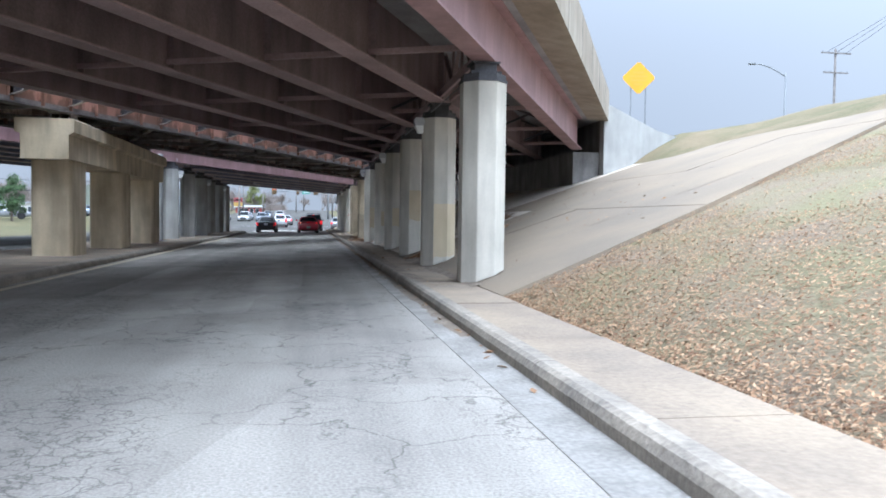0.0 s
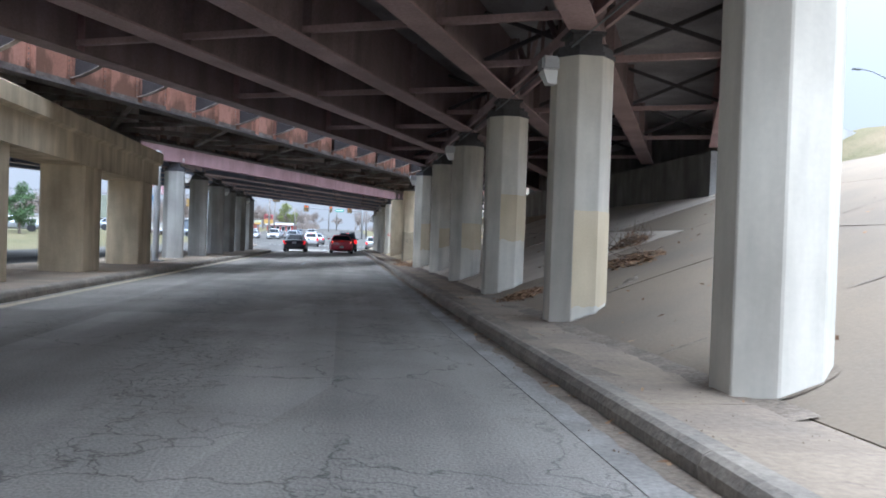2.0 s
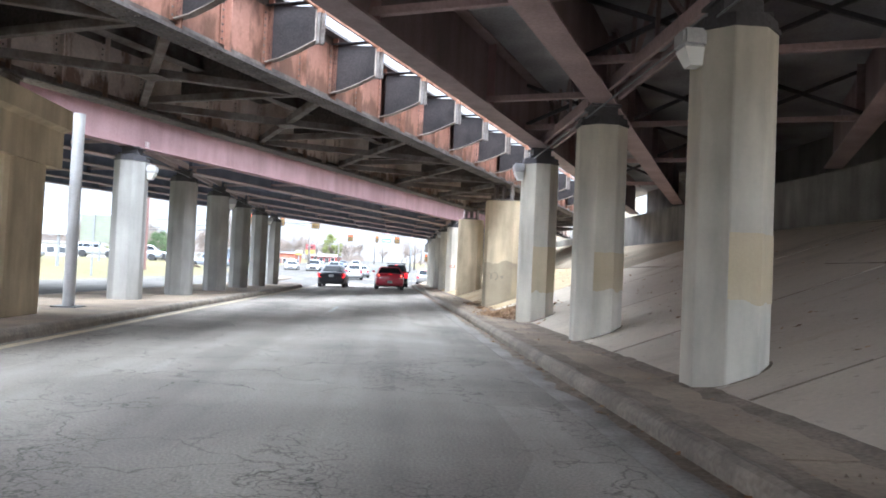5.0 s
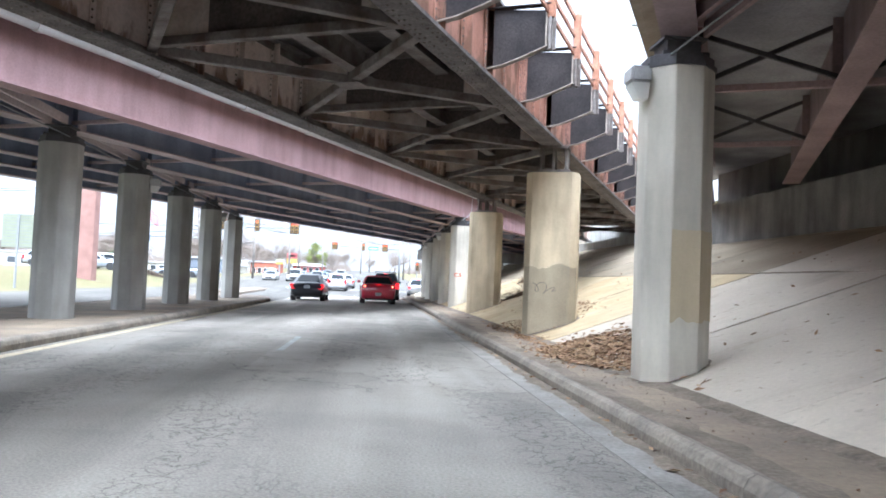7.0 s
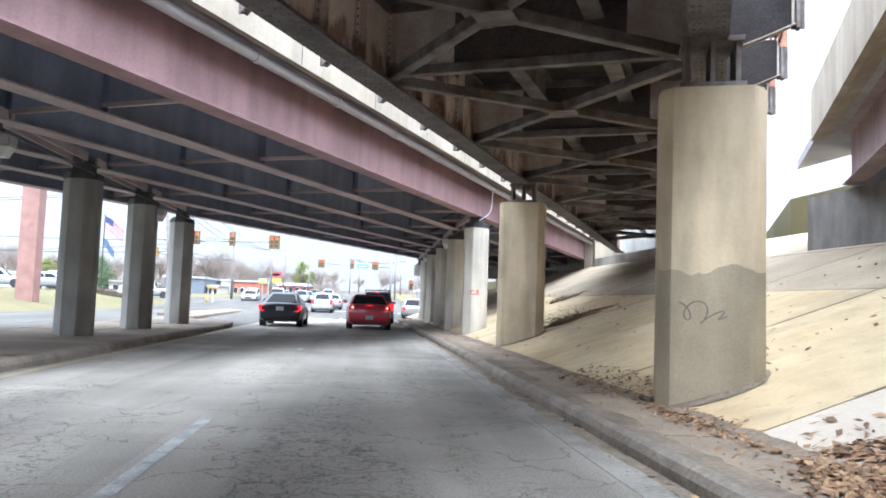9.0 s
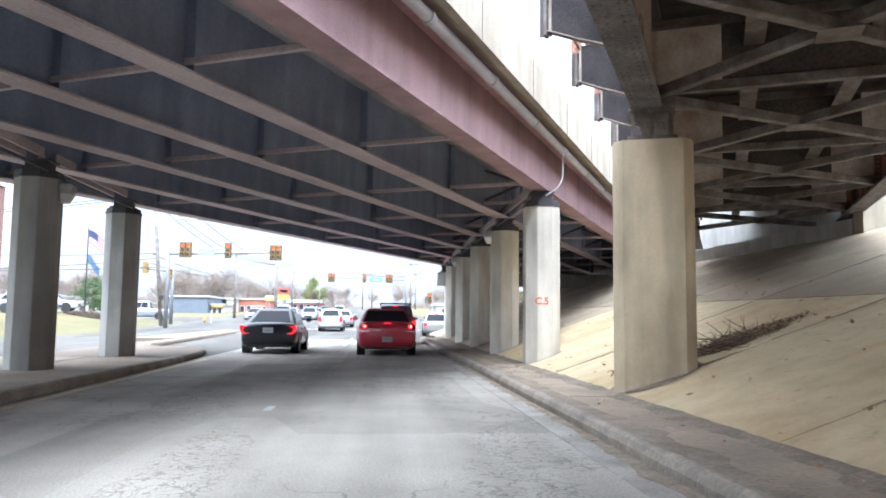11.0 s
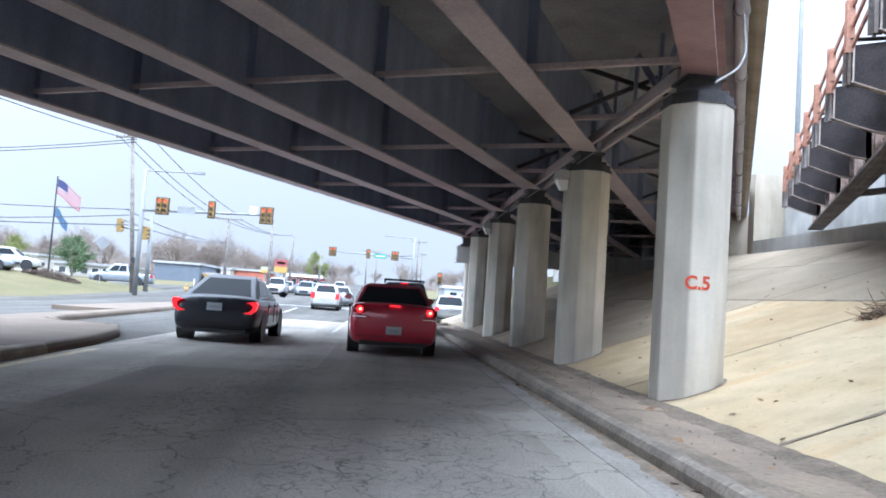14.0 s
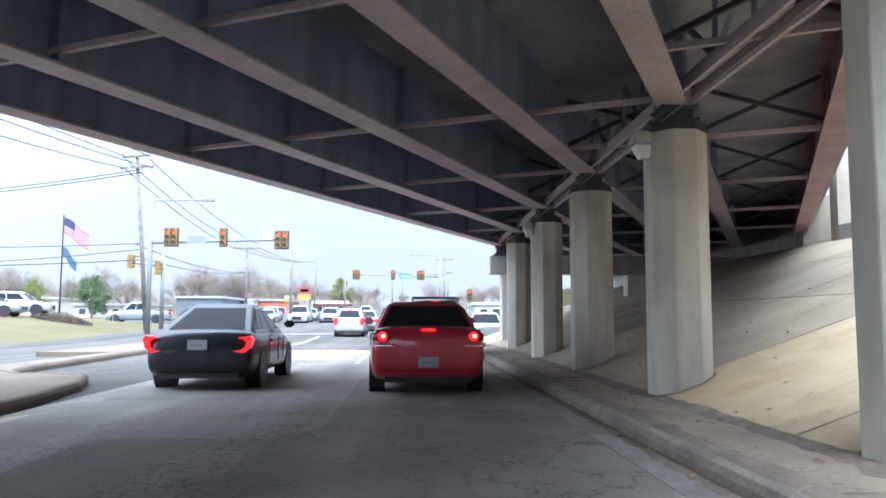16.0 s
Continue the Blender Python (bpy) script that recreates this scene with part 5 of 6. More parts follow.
heap("leaf_heap", 4.9, 55.85, 1.0, 0.4, 0.12, 1300, "dark leaf litter washed against the pier")
brush("dead_brush", 6.4, 62.7, 0.55, 110, "small tangle of dead twigs on the slope", 0.12, 0.7)
heap("leaf_heap", 6.4, 62.7, 0.45, 0.28, 0.06, 420, "dry leaves caught among dead twigs on the slope")
brush("dead_brush", 4.65, 55.75, 0.62, 150, "tangle of dead twigs washed against the pier", 0.14, 0.9)
brush("dead_brush", 5.0, 21.4, 0.5, 40, "dead twigs and leaves on the slope", 0.2)
brush("weed", 3.25, 56.6, 0.15, 12, "dry weed growing at the slope's toe", 1.2, 0.3)
brush("weed", 5.95, 23.6, 0.5, 75, "leggy dry weed on the slope", 0.9, 0.8)
heap("leaf_heap", 5.9, 23.6, 0.4, 0.4, 0.35, 420, "dry leaves hanging in a leggy weed", (0.03, 0.06))
# bent stick and metal scrap on the apron
bm = B()
rod(bm, (3.0, 16.2, 0.17), (3.25, 16.0, 0.17), 0.012, 5)
rod(bm, (3.25, 16.0, 0.17), (3.3, 16.35, 0.17), 0.012, 5)
rod(bm, (3.0, 16.2, 0.17), (3.05, 16.55, 0.17), 0.012, 5)
single("metal_scrap", bm, DARK, "bent scrap of dark metal strip", "scrap")

# ---- roadside signs and poles ----
def diamond_sign(m):
    ob = thing("warning_sign", "yellow diamond warning sign on two thin posts", "road sign", m)
    bm = B()
    s = 0.55
    prism(bm, [(-s, -s), (s, -s), (s, s), (-s, s)], 0, 0.006, pose(0, 0, 3.05, 90, 0, 0) @ pose(0, 0, 0, 0, 0, 45))
    bmesh.ops.bevel(bm, geom=[e for e in bm.edges if e.calc_length() < 0.1], offset=0.07, segments=3, affect="EDGES")
    part("plate", bm, SIGNYELLOW, ob)
    for x in (-0.34, 0.34):
        bm = B()
        box(bm, x - 0.03, x + 0.03, 0.012, 0.05, 0, 2.9)
        part("post", bm, GALV, ob)
    for z, w in ((3.3, 0.5), (3.12, 0.8), (2.94, 0.72), (2.76, 0.4)):
        bm = B()
        box(bm, -w / 2, w / 2, -0.012, -0.009, z - 0.045, z + 0.045)
        part("text_bar", bm, SIGNINK, ob)


diamond_sign(pose(14.87, 33.4, 4.9, 0, 0, -12))


def street_lamp(m, height, reach, side, label="tall grey street lamp with a curved arm"):
    ob = thing("street_lamp", label, "street lamp", m)
    bm = B()
    rod(bm, (0, 0, 0), (0, 0, height), 0.11, 10, 0.07)
    part("pole", bm, GALV, ob, smooth=True)
    bm = B()
    prev = Vector((0, 0, height - 0.3))
    for k in range(1, 9):
        f = k / 8
        q = Vector((side * reach * f, 0, height - 0.3 + 0.95 * math.sin(f * math.pi / 2)))
        rod(bm, prev, q, 0.045, 6)
        prev = q
    part("arm", bm, GALV, ob)
    bm = B()
    x = side * reach
    box(bm, min(x, x + side * 0.7), max(x, x + side * 0.7), -0.14, 0.14, height + 0.56, height + 0.70)
    bmesh.ops.bevel(bm, geom=bm.edges[:], offset=0.05, segments=2, affect="EDGES")
    part("lamp_head", bm, GALV, ob)
    return ob


street_lamp(pose(40.1, 60, 3.55), 10.75, 2.8, -1)
street_lamp(pose(14.6, 80.0, 3.55), 15.5, 2.0, 1, "tall slim grey highway lamp column")


def timber_pole(x, y, z, h, lean=0.0, arms=((0.6, 1.2),), label="weathered timber utility pole with crossarms"):
    ob = thing("utility_pole", label, "utility pole", pose(x, y, z, 0, lean, 0))
    bm = B()
    rod(bm, (0, 0, 0), (0, 0, h), 0.17, 10, 0.11)
    part("pole", bm, WOODPOLE, ob, smooth=True)
    for d, w in arms:
        bm = B()
        box(bm, -w, w, -0.2, -0.09, h - d - 0.06, h - d + 0.06)
        part("crossarm", bm, WOODPOLE, ob)
        for k in (-0.92, -0.45, 0.45, 0.92):
            bm = B()
            rod(bm, (k * w, -0.145, h - d + 0.06), (k * w, -0.145, h - d + 0.2), 0.04, 6)
            part("insulator", bm, GALV, ob)
    return ob


timber_pole(56, 75, 3.55, 16.9, 0, ((0.5, 1.8), (2.6, 1.5)))
timber_pole(-17.8, 108, 0.3, 11.9, -5.0, ((0.15, 0.9), (0.9, 1.1)))
timber_pole(-17.0, 135, 0.9, 8.3, 0, ((0.9, 1.4),))
timber_pole(-11.4, 128, 0.7, 7.2, 0, ())
timber_pole(-14.4, 170, 1.6, 8.4, 1.5, ())
timber_pole(-10.9, 182, 1.9, 5.8, 0, ())
timber_pole(-4.2, 230, 3.0, 9.0, 0, ((0.4, 1.2),))
timber_pole(-2.2, 260, 3.6, 10.0, 0, ((0.4, 1.2),))
timber_pole(4.6, 165, 1.5, 8.5, 0, ((0.4, 1.2),))
timber_pole(9.0, 240, 3.2, 9.5, 0, ((0.4, 1.2),))
bm = B()
box(bm, -0.16, 0.16, -0.2, 0.2, 0, 0.34)
o = single("meter_box", bm, BLACK, "small black box strapped to a utility pole", "box")
o.matrix_world = pose(-17.75, 107.7, 2.4)


def wire(a, b, sag, label="overhead wire strung between poles", r=0.028):
    cu = bpy.data.curves.new("wire", "CURVE")
    cu.dimensions, cu.bevel_depth, cu.bevel_resolution = "3D", r, 1
    sp = cu.splines.new("POLY")
    n = 14
    sp.points.add(n)
    for i in range(n + 1):
        f = i / n
        p = Vector(a).lerp(Vector(b), f)
        sp.points[i].co = (p.x, p.y, p.z - sag * 4 * f * (1 - f), 1)
    cu.materials.append(BLACK)
    tagged(new("wire", cu), label, "wire", "overhead wires")


WP = Vector((-18.7, 107.8, 11.3))
for dz, dx, ty, tz, sag in ((0.7, -0.9, 60, 12.5, 0.6), (0.7, 0.8, 60, 13.2, 0.6), (-0.1, -1.0, 60, 10.4, 0.9), (-0.1, 1.0, 60, 11.0, 0.9)):
    wire(WP + Vector((dx, 0, dz)), (-24 + dx, ty, tz), sag)
for dz, tx, tz, sag, r in ((-0.2, -75, 10.8, 2.2, 0.03), (-0.4, -75, 10.5, 2.2, 0.03), (-5.6, -75, 8.2, 2.2, 0.03), (-5.2, -75, 9.6, 1.5, 0.03), (-6.3, -75, 6.8, 1.2, 0.035)):
    wire(WP + Vector((0.3, 0, dz)), (tx, 112, tz), sag, "overhead cable across the street", r)
for dz, dx in ((0.5, -0.8), (0.5, 0.8), (-0.1, -0.9), (-5.2, 0), (-6.0, 0)):
    wire(WP + Vector((dx, 0, dz)), (-17.0 + dx * 1.2, 135, 8.3 + (dz if dz > -1 else -2.5)), 0.5)
for dx in (-1.2, 0, 1.2):
    wire((-17 + dx, 135, 8.4), (-14.4, 170, 9.6), 0.6)
    wire((-4.2 + dx, 230, 11.7), (9 + dx, 240, 12.2), 0.8)
    wire((56 + dx, 75, 20.0), (75 + dx, 72, 34 + dx), 0.4, r=0.022)


# ---- traffic signals ----
def signal_head(parent, x, y, z, w, h, lit, side=False):
    """Housing with backplate and three round lenses, facing the road behind."""
    bm = B()
    box(bm, x - w / 2, x + w / 2, y - 0.02, y + 0.0, z - h / 2, z + h / 2)
    head = part("backplate", bm, BLACKSIG, parent, "black signal backplate")
    cols = (-0.2, 0.2) if w > 0.7 else (0,)
    for cx in cols:
        bm = B()
        box(bm, x + cx - 0.16, x + cx + 0.16, y - 0.16, y - 0.02, z - h * 0.44, z + h * 0.44)
        part("housing", bm, SIGHOUSE, parent, "yellow signal housing")
        for k in range(3):
            zz = z + h * 0.29 * (1 - k)
            bm = B()
            rod(bm, (x + cx, y - 0.165, zz), (x + cx, y - 0.175, zz), 0.12, 12)
            part("lens", bm, SIGRED if (lit and k == 0) else SIGDARK, parent, "round signal lens")
            bm = B()
            n = 7
            for s in range(n):
                a0, a1 = math.pi * (s / n) * 1.0, math.pi * ((s + 1) / n)
                p = [(x + cx + 0.135 * math.cos(a), zz + 0.135 * math.sin(a)) for a in (a0, a1)]
                vs = [bm.verts.new((q[0], yy, q[1])) for q, yy in ((p[0], y - 0.16), (p[1], y - 0.16), (p[1], y - 0.33), (p[0], y - 0.33))]
                bm.faces.new(vs)
            bmesh.ops.remove_doubles(bm, verts=bm.verts, dist=0.001)
            part("visor", bm, SIGHOUSE, parent, "signal visor")


def mast_signal(px, y, z0, top, arm_z, tip, heads, lum, label):
    ob = thing("traffic_signal", label, "traffic signal", Matrix())
    bm = B()
    rod(bm, (px, y, z0), (px, y, top), 0.17, 12, 0.11)
    part("pole", bm, GALV, ob, smooth=True)
    bm = B()
    rod(bm, (px, y, arm_z), (tip, y, arm_z + 0.25), 0.11, 10, 0.06)
    part("mast_arm", bm, GALV, ob, smooth=True)
    if lum:
        bm = B()
        rod(bm, (px, y, top - 0.1), (lum, y, top - 0.02), 0.05, 8)
        part("lamp_arm", bm, GALV, ob)
        bm = B()
        s = 1 if lum > px else -1
        box(bm, min(lum, lum + 0.7 * s), max(lum, lum + 0.7 * s), y - 0.14, y + 0.14, top - 0.1, top + 0.04)
        part("lamp_head", bm, GALV, ob)
    for x, z, w, h, lit in heads:
        signal_head(ob, x, y - 0.14, z, w, h, lit)
    return ob


near_sig = mast_signal(-16.38, 104, 0.1, 8.5, 5.80, -7.9, [(-15.07, 6.12, 0.9, 1.15, True), (-11.91, 6.12, 0.5, 1.15, True), (-8.34, 6.0, 0.9, 1.15, True)], -13.3, "grey mast-arm traffic signal with three yellow heads")
bm = B()
box(bm, -14.1, -12.95, 103.82, 103.86, 5.75, 6.2)
part("sign_panel", bm, GALV, near_sig, "blank grey sign back")
bm = B()
box(bm, -9.45, -9.0, 103.8, 104.1, 6.0, 6.55)
part("detector_box", bm, PIPE, near_sig, "white detector box")
side = mast_signal(-18.1, 112, 0.4, 6.2, 4.9, -20.8, [], None, "small side traffic signal on a grey pole")
for x, z in ((-20.34, 5.2), (-18.4, 4.75)):
    bm = B()
    box(bm, x - 0.17, x + 0.17, 111.6, 111.85, z - 0.5, z + 0.5)
    part("housing", bm, SIGHOUSE, side, "yellow signal housing")
    for k in (-0.3, 0, 0.3):
        bm = B()
        rod(bm, (x + 0.17, 111.72, z + k), (x + 0.32, 111.72, z + k), 0.12, 10)
        part("visor", bm, SIGHOUSE, side, "signal visor")
far_sig = mast_signal(3.35, 150, 1.0, 9.0, 6.3, -7.2, [(-6.88, 6.5, 0.9, 1.15, True), (-2.4, 6.5, 0.5, 1.15, True), (0.99, 6.48, 0.9, 1.15, True)], 0.2, "distant mast-arm traffic signal with yellow heads")
bm = B()
box(bm, -1.6, -0.1, 149.84, 149.88, 6.05, 6.6)
part("street_sign", bm, SIGNGREEN, far_sig, "green street name sign")
bm = B()
box(bm, -1.45, -0.25, 149.83, 149.836, 6.25, 6.4)
part("text_bar", bm, WHITEP, far_sig)
low_sig = thing("traffic_signal", "yellow pole-mounted traffic signal by the verge", "traffic signal", pose(4.5, 119, 0.5))
bm = B()
rod(bm, (0, 0, 0), (0, 0, 2.9), 0.06, 8)
part("pole", bm, GALV, low_sig)
signal_head(low_sig, 0, -0.08, 2.6, 0.4, 1.0, True)


# ---- flags ----
def waving(name, parent, material_of, x0, z0, w, h, droop, label):
    n, k = 14, 13
    bms = {}
    for i in range(n):
        for j in range(k):
            mt = material_of(i / n, j / k)
            bm = bms.setdefault(mt, B())
            vs = []
            for a, b in ((i, j), (i + 1, j), (i + 1, j + 1), (i, j + 1)):
                f, g = a / n, b / k
                vs.append(bm.verts.new((x0 + w * f, 0.14 * math.sin(f * 7) * f, z0 - h * g - droop * f ** 1.2 + 0.06 * math.sin(f * 6 + g))))
            bm.faces.new(vs)
    for mt, bm in bms.items():
        bmesh.ops.remove_doubles(bm, verts=bm.verts, dist=0.0005)
        o = part(name, bm, mt, parent, label)
        sol = o.modifiers.new("thickness", "SOLIDIFY")
        sol.thickness = 0.006


fp = thing("flagpole", "dark flagpole flying a striped flag above a blue flag", "flagpole", pose(-25.25, 112, 0.6))
bm = B()
rod(bm, (0, 0, 0), (0, 0, 7.9), 0.07, 10, 0.045)
part("pole", bm, BLACK, fp)
bm = B()
bmesh.ops.create_icosphere(bm, subdivisions=2, radius=0.09, matrix=pose(0, 0, 7.95))
part("finial", bm, GALV, fp)
FR = plain("flag red", (0.20, 0.02, 0.035), 0.8)
FW = plain("flag white", (0.32, 0.32, 0.32), 0.8)
FB = plain("flag navy", (0.025, 0.03, 0.09), 0.8)
FS = plain("flag slate blue", (0.045, 0.085, 0.15), 0.8)
waving("flag", fp, lambda f, g: FB if (f < 0.42 and g < 0.53) else (FR if int(g * 13) % 2 == 0 else FW), 0.06, 7.75, 1.75, 1.15, 1.25, "striped red, white and navy flag")
waving("flag", fp, lambda f, g: FS, 0.06, 5.65, 0.95, 0.75, 1.1, "plain blue flag")


# ---- trees ----
def bare_tree(seed, height):
    rnd = random.Random(seed)
    bm = B()
    tb = B()

    def grow(p, d, length, r, depth):
        q = p + d * length
        rod(tb if depth < 2 else bm, p, q, r, 6 if depth < 2 else 3, r * 0.7)
        if depth >= 7:
            return
        for i in range(3 if depth < 5 else 2):
            up = 0.16 if depth < 3 else 0.05
            nd = (d + Vector((rnd.gauss(0, 0.42), rnd.gauss(0, 0.42), rnd.gauss(up, 0.22)))).normalized()
            f = 0.0 if i == 0 else rnd.uniform(0.05, 0.6)
            grow(q - d * length * f, nd, length * rnd.uniform(0.72, 0.95), max(r * rnd.uniform(0.5, 0.68), 0.009), depth + 1)

    grow(Vector((0, 0, -0.2)), Vector((rnd.gauss(0, 0.05), rnd.gauss(0, 0.05), 1)).normalized(), height * 0.11, height * 0.014, 0)
    ob = thing("bare_tree", "leafless grey-brown winter tree with fine twigs", "tree", Matrix(), "bare winter trees")
    part("trunk", tb, BARK, ob)
    part("crown", bm, TWIG, ob)
    return ob


def leafy_tree(seed, height, width, material, label, name="evergreen_tree"):
    rnd = random.Random(seed)
    ob = thing(name, label, "tree", Matrix(), "green trees")
    tb = B()
    rod(tb, (0, 0, -0.2), (0, 0, height * 0.5), height * 0.03, 8, height * 0.015)
    for k in range(7):
        a = rnd.uniform(0, 6.28)
        rod(tb, (0, 0, height * rnd.uniform(0.2, 0.45)), (math.cos(a) * width * 0.3, math.sin(a) * width * 0.3, height * rnd.uniform(0.5, 0.8)), height * 0.012, 5, height * 0.004)
    part("trunk", tb, BARK, ob)
    verts, faces = [], []
    clumps = []
    for k in range(34):
        a, r, z = rnd.uniform(0, 6.28), rnd.random() ** 0.5, rnd.uniform(0.2, 0.97)
        wz = math.sin(min(1, z * 1.02) * math.pi * 0.86 + 0.35)
        clumps.append((Vector((math.cos(a) * r * width * 0.42 * wz, math.sin(a) * r * width * 0.42 * wz, z * height)), rnd.uniform(0.08, 0.17) * width))
    for c, r in clumps:
        for k in range(130):
            d = Vector((rnd.gauss(0, 1), rnd.gauss(0, 1), rnd.gauss(0, 0.8)))
            p = c + d.normalized() * r * rnd.random() ** 0.4
            s = height * rnd.uniform(0.012, 0.026)
            m = Matrix.Translation(p) @ Euler((rnd.uniform(0, 6), rnd.uniform(0, 6), rnd.uniform(0, 6))).to_matrix().to_4x4()
            i = len(verts)
            for q in ((-s, 0, 0), (0, s * 0.6, 0), (s, 0, 0), (0, -s * 0.6, s * 0.3)):
                verts.append(tuple(m @ Vector(q)))
            faces.append((i, i + 1, i + 2, i + 3))
    me = bpy.data.meshes.new("crown")
    me.from_pydata(verts, [], faces)
    me.materials.append(material)
    o = new("crown", me)
    o.parent = ob
    return ob


bases = [bare_tree(s, 10.0) for s in (3, 8, 21)]
rnd = random.Random(5)
placed = [(-64, 180, 8.5), (-59, 176, 7.5), (-53, 188, 8.5), (-48, 190, 7.0), (-50, 178, 7.0), (-41, 203, 9.0), (-37, 198, 9.5), (-33, 202, 9.0), (-44, 205, 7.5), (-29, 214, 8.0), (-26.5, 228, 8.0), (-23, 233, 6.5), (-70, 200, 8), (-13, 262, 7), (-10, 280, 7), (14, 210, 5), (20, 220, 6), (27, 230, 6), (34, 240, 6), (16, 260, 6)]
placed += [(rnd.uniform(-90, -28), rnd.uniform(190, 250), rnd.uniform(5.5, 8.5)) for i in range(30)] + [(rnd.uniform(-28, -10), rnd.uniform(250, 300), rnd.uniform(5, 7)) for i in range(6)] + [(rnd.uniform(10, 60), rnd.uniform(200, 262), rnd.uniform(4, 6.5)) for i in range(14)]
placed += [(rnd.uniform(-140, 60), rnd.uniform(270, 340), rnd.uniform(6, 9)) for i in range(34)]
for i, (x, y, h) in enumerate(placed):
    copy_thing(bases[i % 3], pose(x, y, rise(min(y, 300)), 0, 0, rnd.uniform(0, 360)) @ Matrix.Scale(h / 4.7, 4))
for k, b in enumerate(bases):
    b.matrix_world = pose(-90 - 9 * k, 190 + 6 * k, 2.0)
# undergrowth along the tree line
bm_v, bm_f = [], []
for i in range(15000):
    x = rnd.uniform(-110, -9) if rnd.random() < 0.78 else rnd.uniform(9, 75)
    y = 212 + rnd.uniform(-6, 40) + (60 if x > -26 else 0)
    h = 1.2 + 6.5 * rnd.random() ** 1.8 * (0.45 + 0.8 * abs(noise.noise((x * 0.12, y * 0.03, 2.0))))
    if x > -26:
        h *= 0.75
    z = rise(min(y, 300)) - 0.1
    dx, dy = rnd.gauss(0, 0.3) * h, rnd.gauss(0, 0.2) * h
    w = rnd.uniform(0.025, 0.07)
    k = len(bm_v)
    bm_v += [(x - w, y, z), (x + w, y, z), (x, y + w, z), (x + dx, y + dy, z + h)]
    bm_f += [(k, k + 1, k + 3), (k + 1, k + 2, k + 3), (k + 2, k, k + 3)]
me = bpy.data.meshes.new("undergrowth")
me.from_pydata(bm_v, [], bm_f)
me.materials.append(TWIG)
tagged(new("undergrowth", me), "leafless grey-brown scrub along the far tree line", "scrub", kind="stuff")
for x, y, h, w, s, mt, lb in ((-44.4, 148, 4.3, 4.4, 2, "LEAFY", "rounded yellow-green tree in early leaf"), (-37.6, 148, 4.9, 5.2, 4, "LEAFG", "rounded dark green evergreen tree"), (-18.6, 262, 8.0, 8.5, 6, "LEAFY", "broad yellow-green tree coming into leaf"),
                              (-31, 66, 4.8, 4.0, 9, "LEAFG", "bushy green evergreen tree"), (-28.5, 80, 4.4, 3.8, 11, "LEAFG", "bushy green evergreen tree"), (-36, 55, 5.0, 4.4, 12, "LEAFG", "bushy green evergreen tree")):
    t = leafy_tree(s, h, w, LEAFG if mt == "LEAFG" else LEAFY, lb)
    t.matrix_world = pose(x, y, rise(y) + (mound(x, y) if y < 125 else 0) - 0.05)


# ---- buildings ----
def building(x0, x1, y0, depth, z0, z1, wall, label, windows=(), roof=None, band=None):
    ob = thing("building", label, "building", Matrix())
    bm = B()
    box(bm, x0, x1, y0, y0 + depth, z0 - 1.5, z1)
    part("wall", bm, wall, ob)
    bm = B()
    box(bm, x0 - 0.25, x1 + 0.25, y0 - 0.25, y0 + depth + 0.25, z1 + 0.003, z1 + 0.3)
    part("roof", bm, roof or ROOFGREY, ob, "flat roof edge")
    for a, b, c, d in windows:
        bm = B()
        box(bm, a - 0.06, b + 0.06, y0 - 0.06, y0 - 0.003, c - 0.06, d + 0.06)
        w = part("window", bm, WHITEP, ob, "window frame")
        bm = B()
        box(bm, a, b, y0 - 0.07, y0 - 0.063, c, d)
        part("pane", bm, GLASSD, w, "dark glass pane")
    if band:
        a, b, c, d, mt = band
        bm = B()
        box(bm, a, b, y0 - 0.5, y0 - 0.005, c, d)
        part("canopy", bm, mt, ob, "coloured fascia band")
    return ob


def wins(x0, x1, n, z0, z1):
    s = (x1 - x0) / n
    return [(x0 + s * i + s * 0.2, x0 + s * (i + 1) - s * 0.2, z0, z1) for i in range(n)]


building(-41.4, -32.6, 152, 9, 1.0, 2.65, PAINTW, "low long white-painted building", wins(-41, -33, 6, 1.6, 2.3))
building(-32.9, -26.6, 165, 14, 1.5, 3.95, PAINTB, "windowless blue-grey commercial building", ())
building(-26.4, -24.6, 167, 9, 1.5, 2.75, PAINTW, "small white and yellow shopfront", wins(-26.3, -24.7, 2, 1.5, 2.4), None, (-26.4, -24.6, 2.45, 2.75, YELLOWP))
building(-25.9, -24.5, 176.4, 3.4, 1.9, 3.9, PAINTW, "pale narrow building end beside the shopfront")
building(-26.0, -19.7, 180, 12, 1.7, 3.95, BRICKR, "single-storey orange-red shop building", wins(-25.6, -20, 5, 1.9, 2.9))
building(-20.6, -13.5, 220, 12, 2.6, 4.4, BRICKD, "dark red fuel station shop with white canopy edge", wins(-20, -14, 4, 2.8, 3.9), None, (-21.0, -13.2, 4.3, 4.9, WHITEP))
building(7.6, 14.5, 150, 8, 1.2, 2.9, PAINTG, "low grey shed with a white roof edge", wins(8, 14, 4, 1.5, 2.4), WHITEP)
building(16, 30, 165, 10, 1.5, 4.2, PAINTG, "grey low roadside building", wins(16.5, 29.5, 6, 2.0, 3.2), WHITEP)
building(-62, -47, 160, 10, 1.4, 3.6, PAINTW, "low white building behind the bank", wins(-61, -48, 6, 1.9, 2.9))


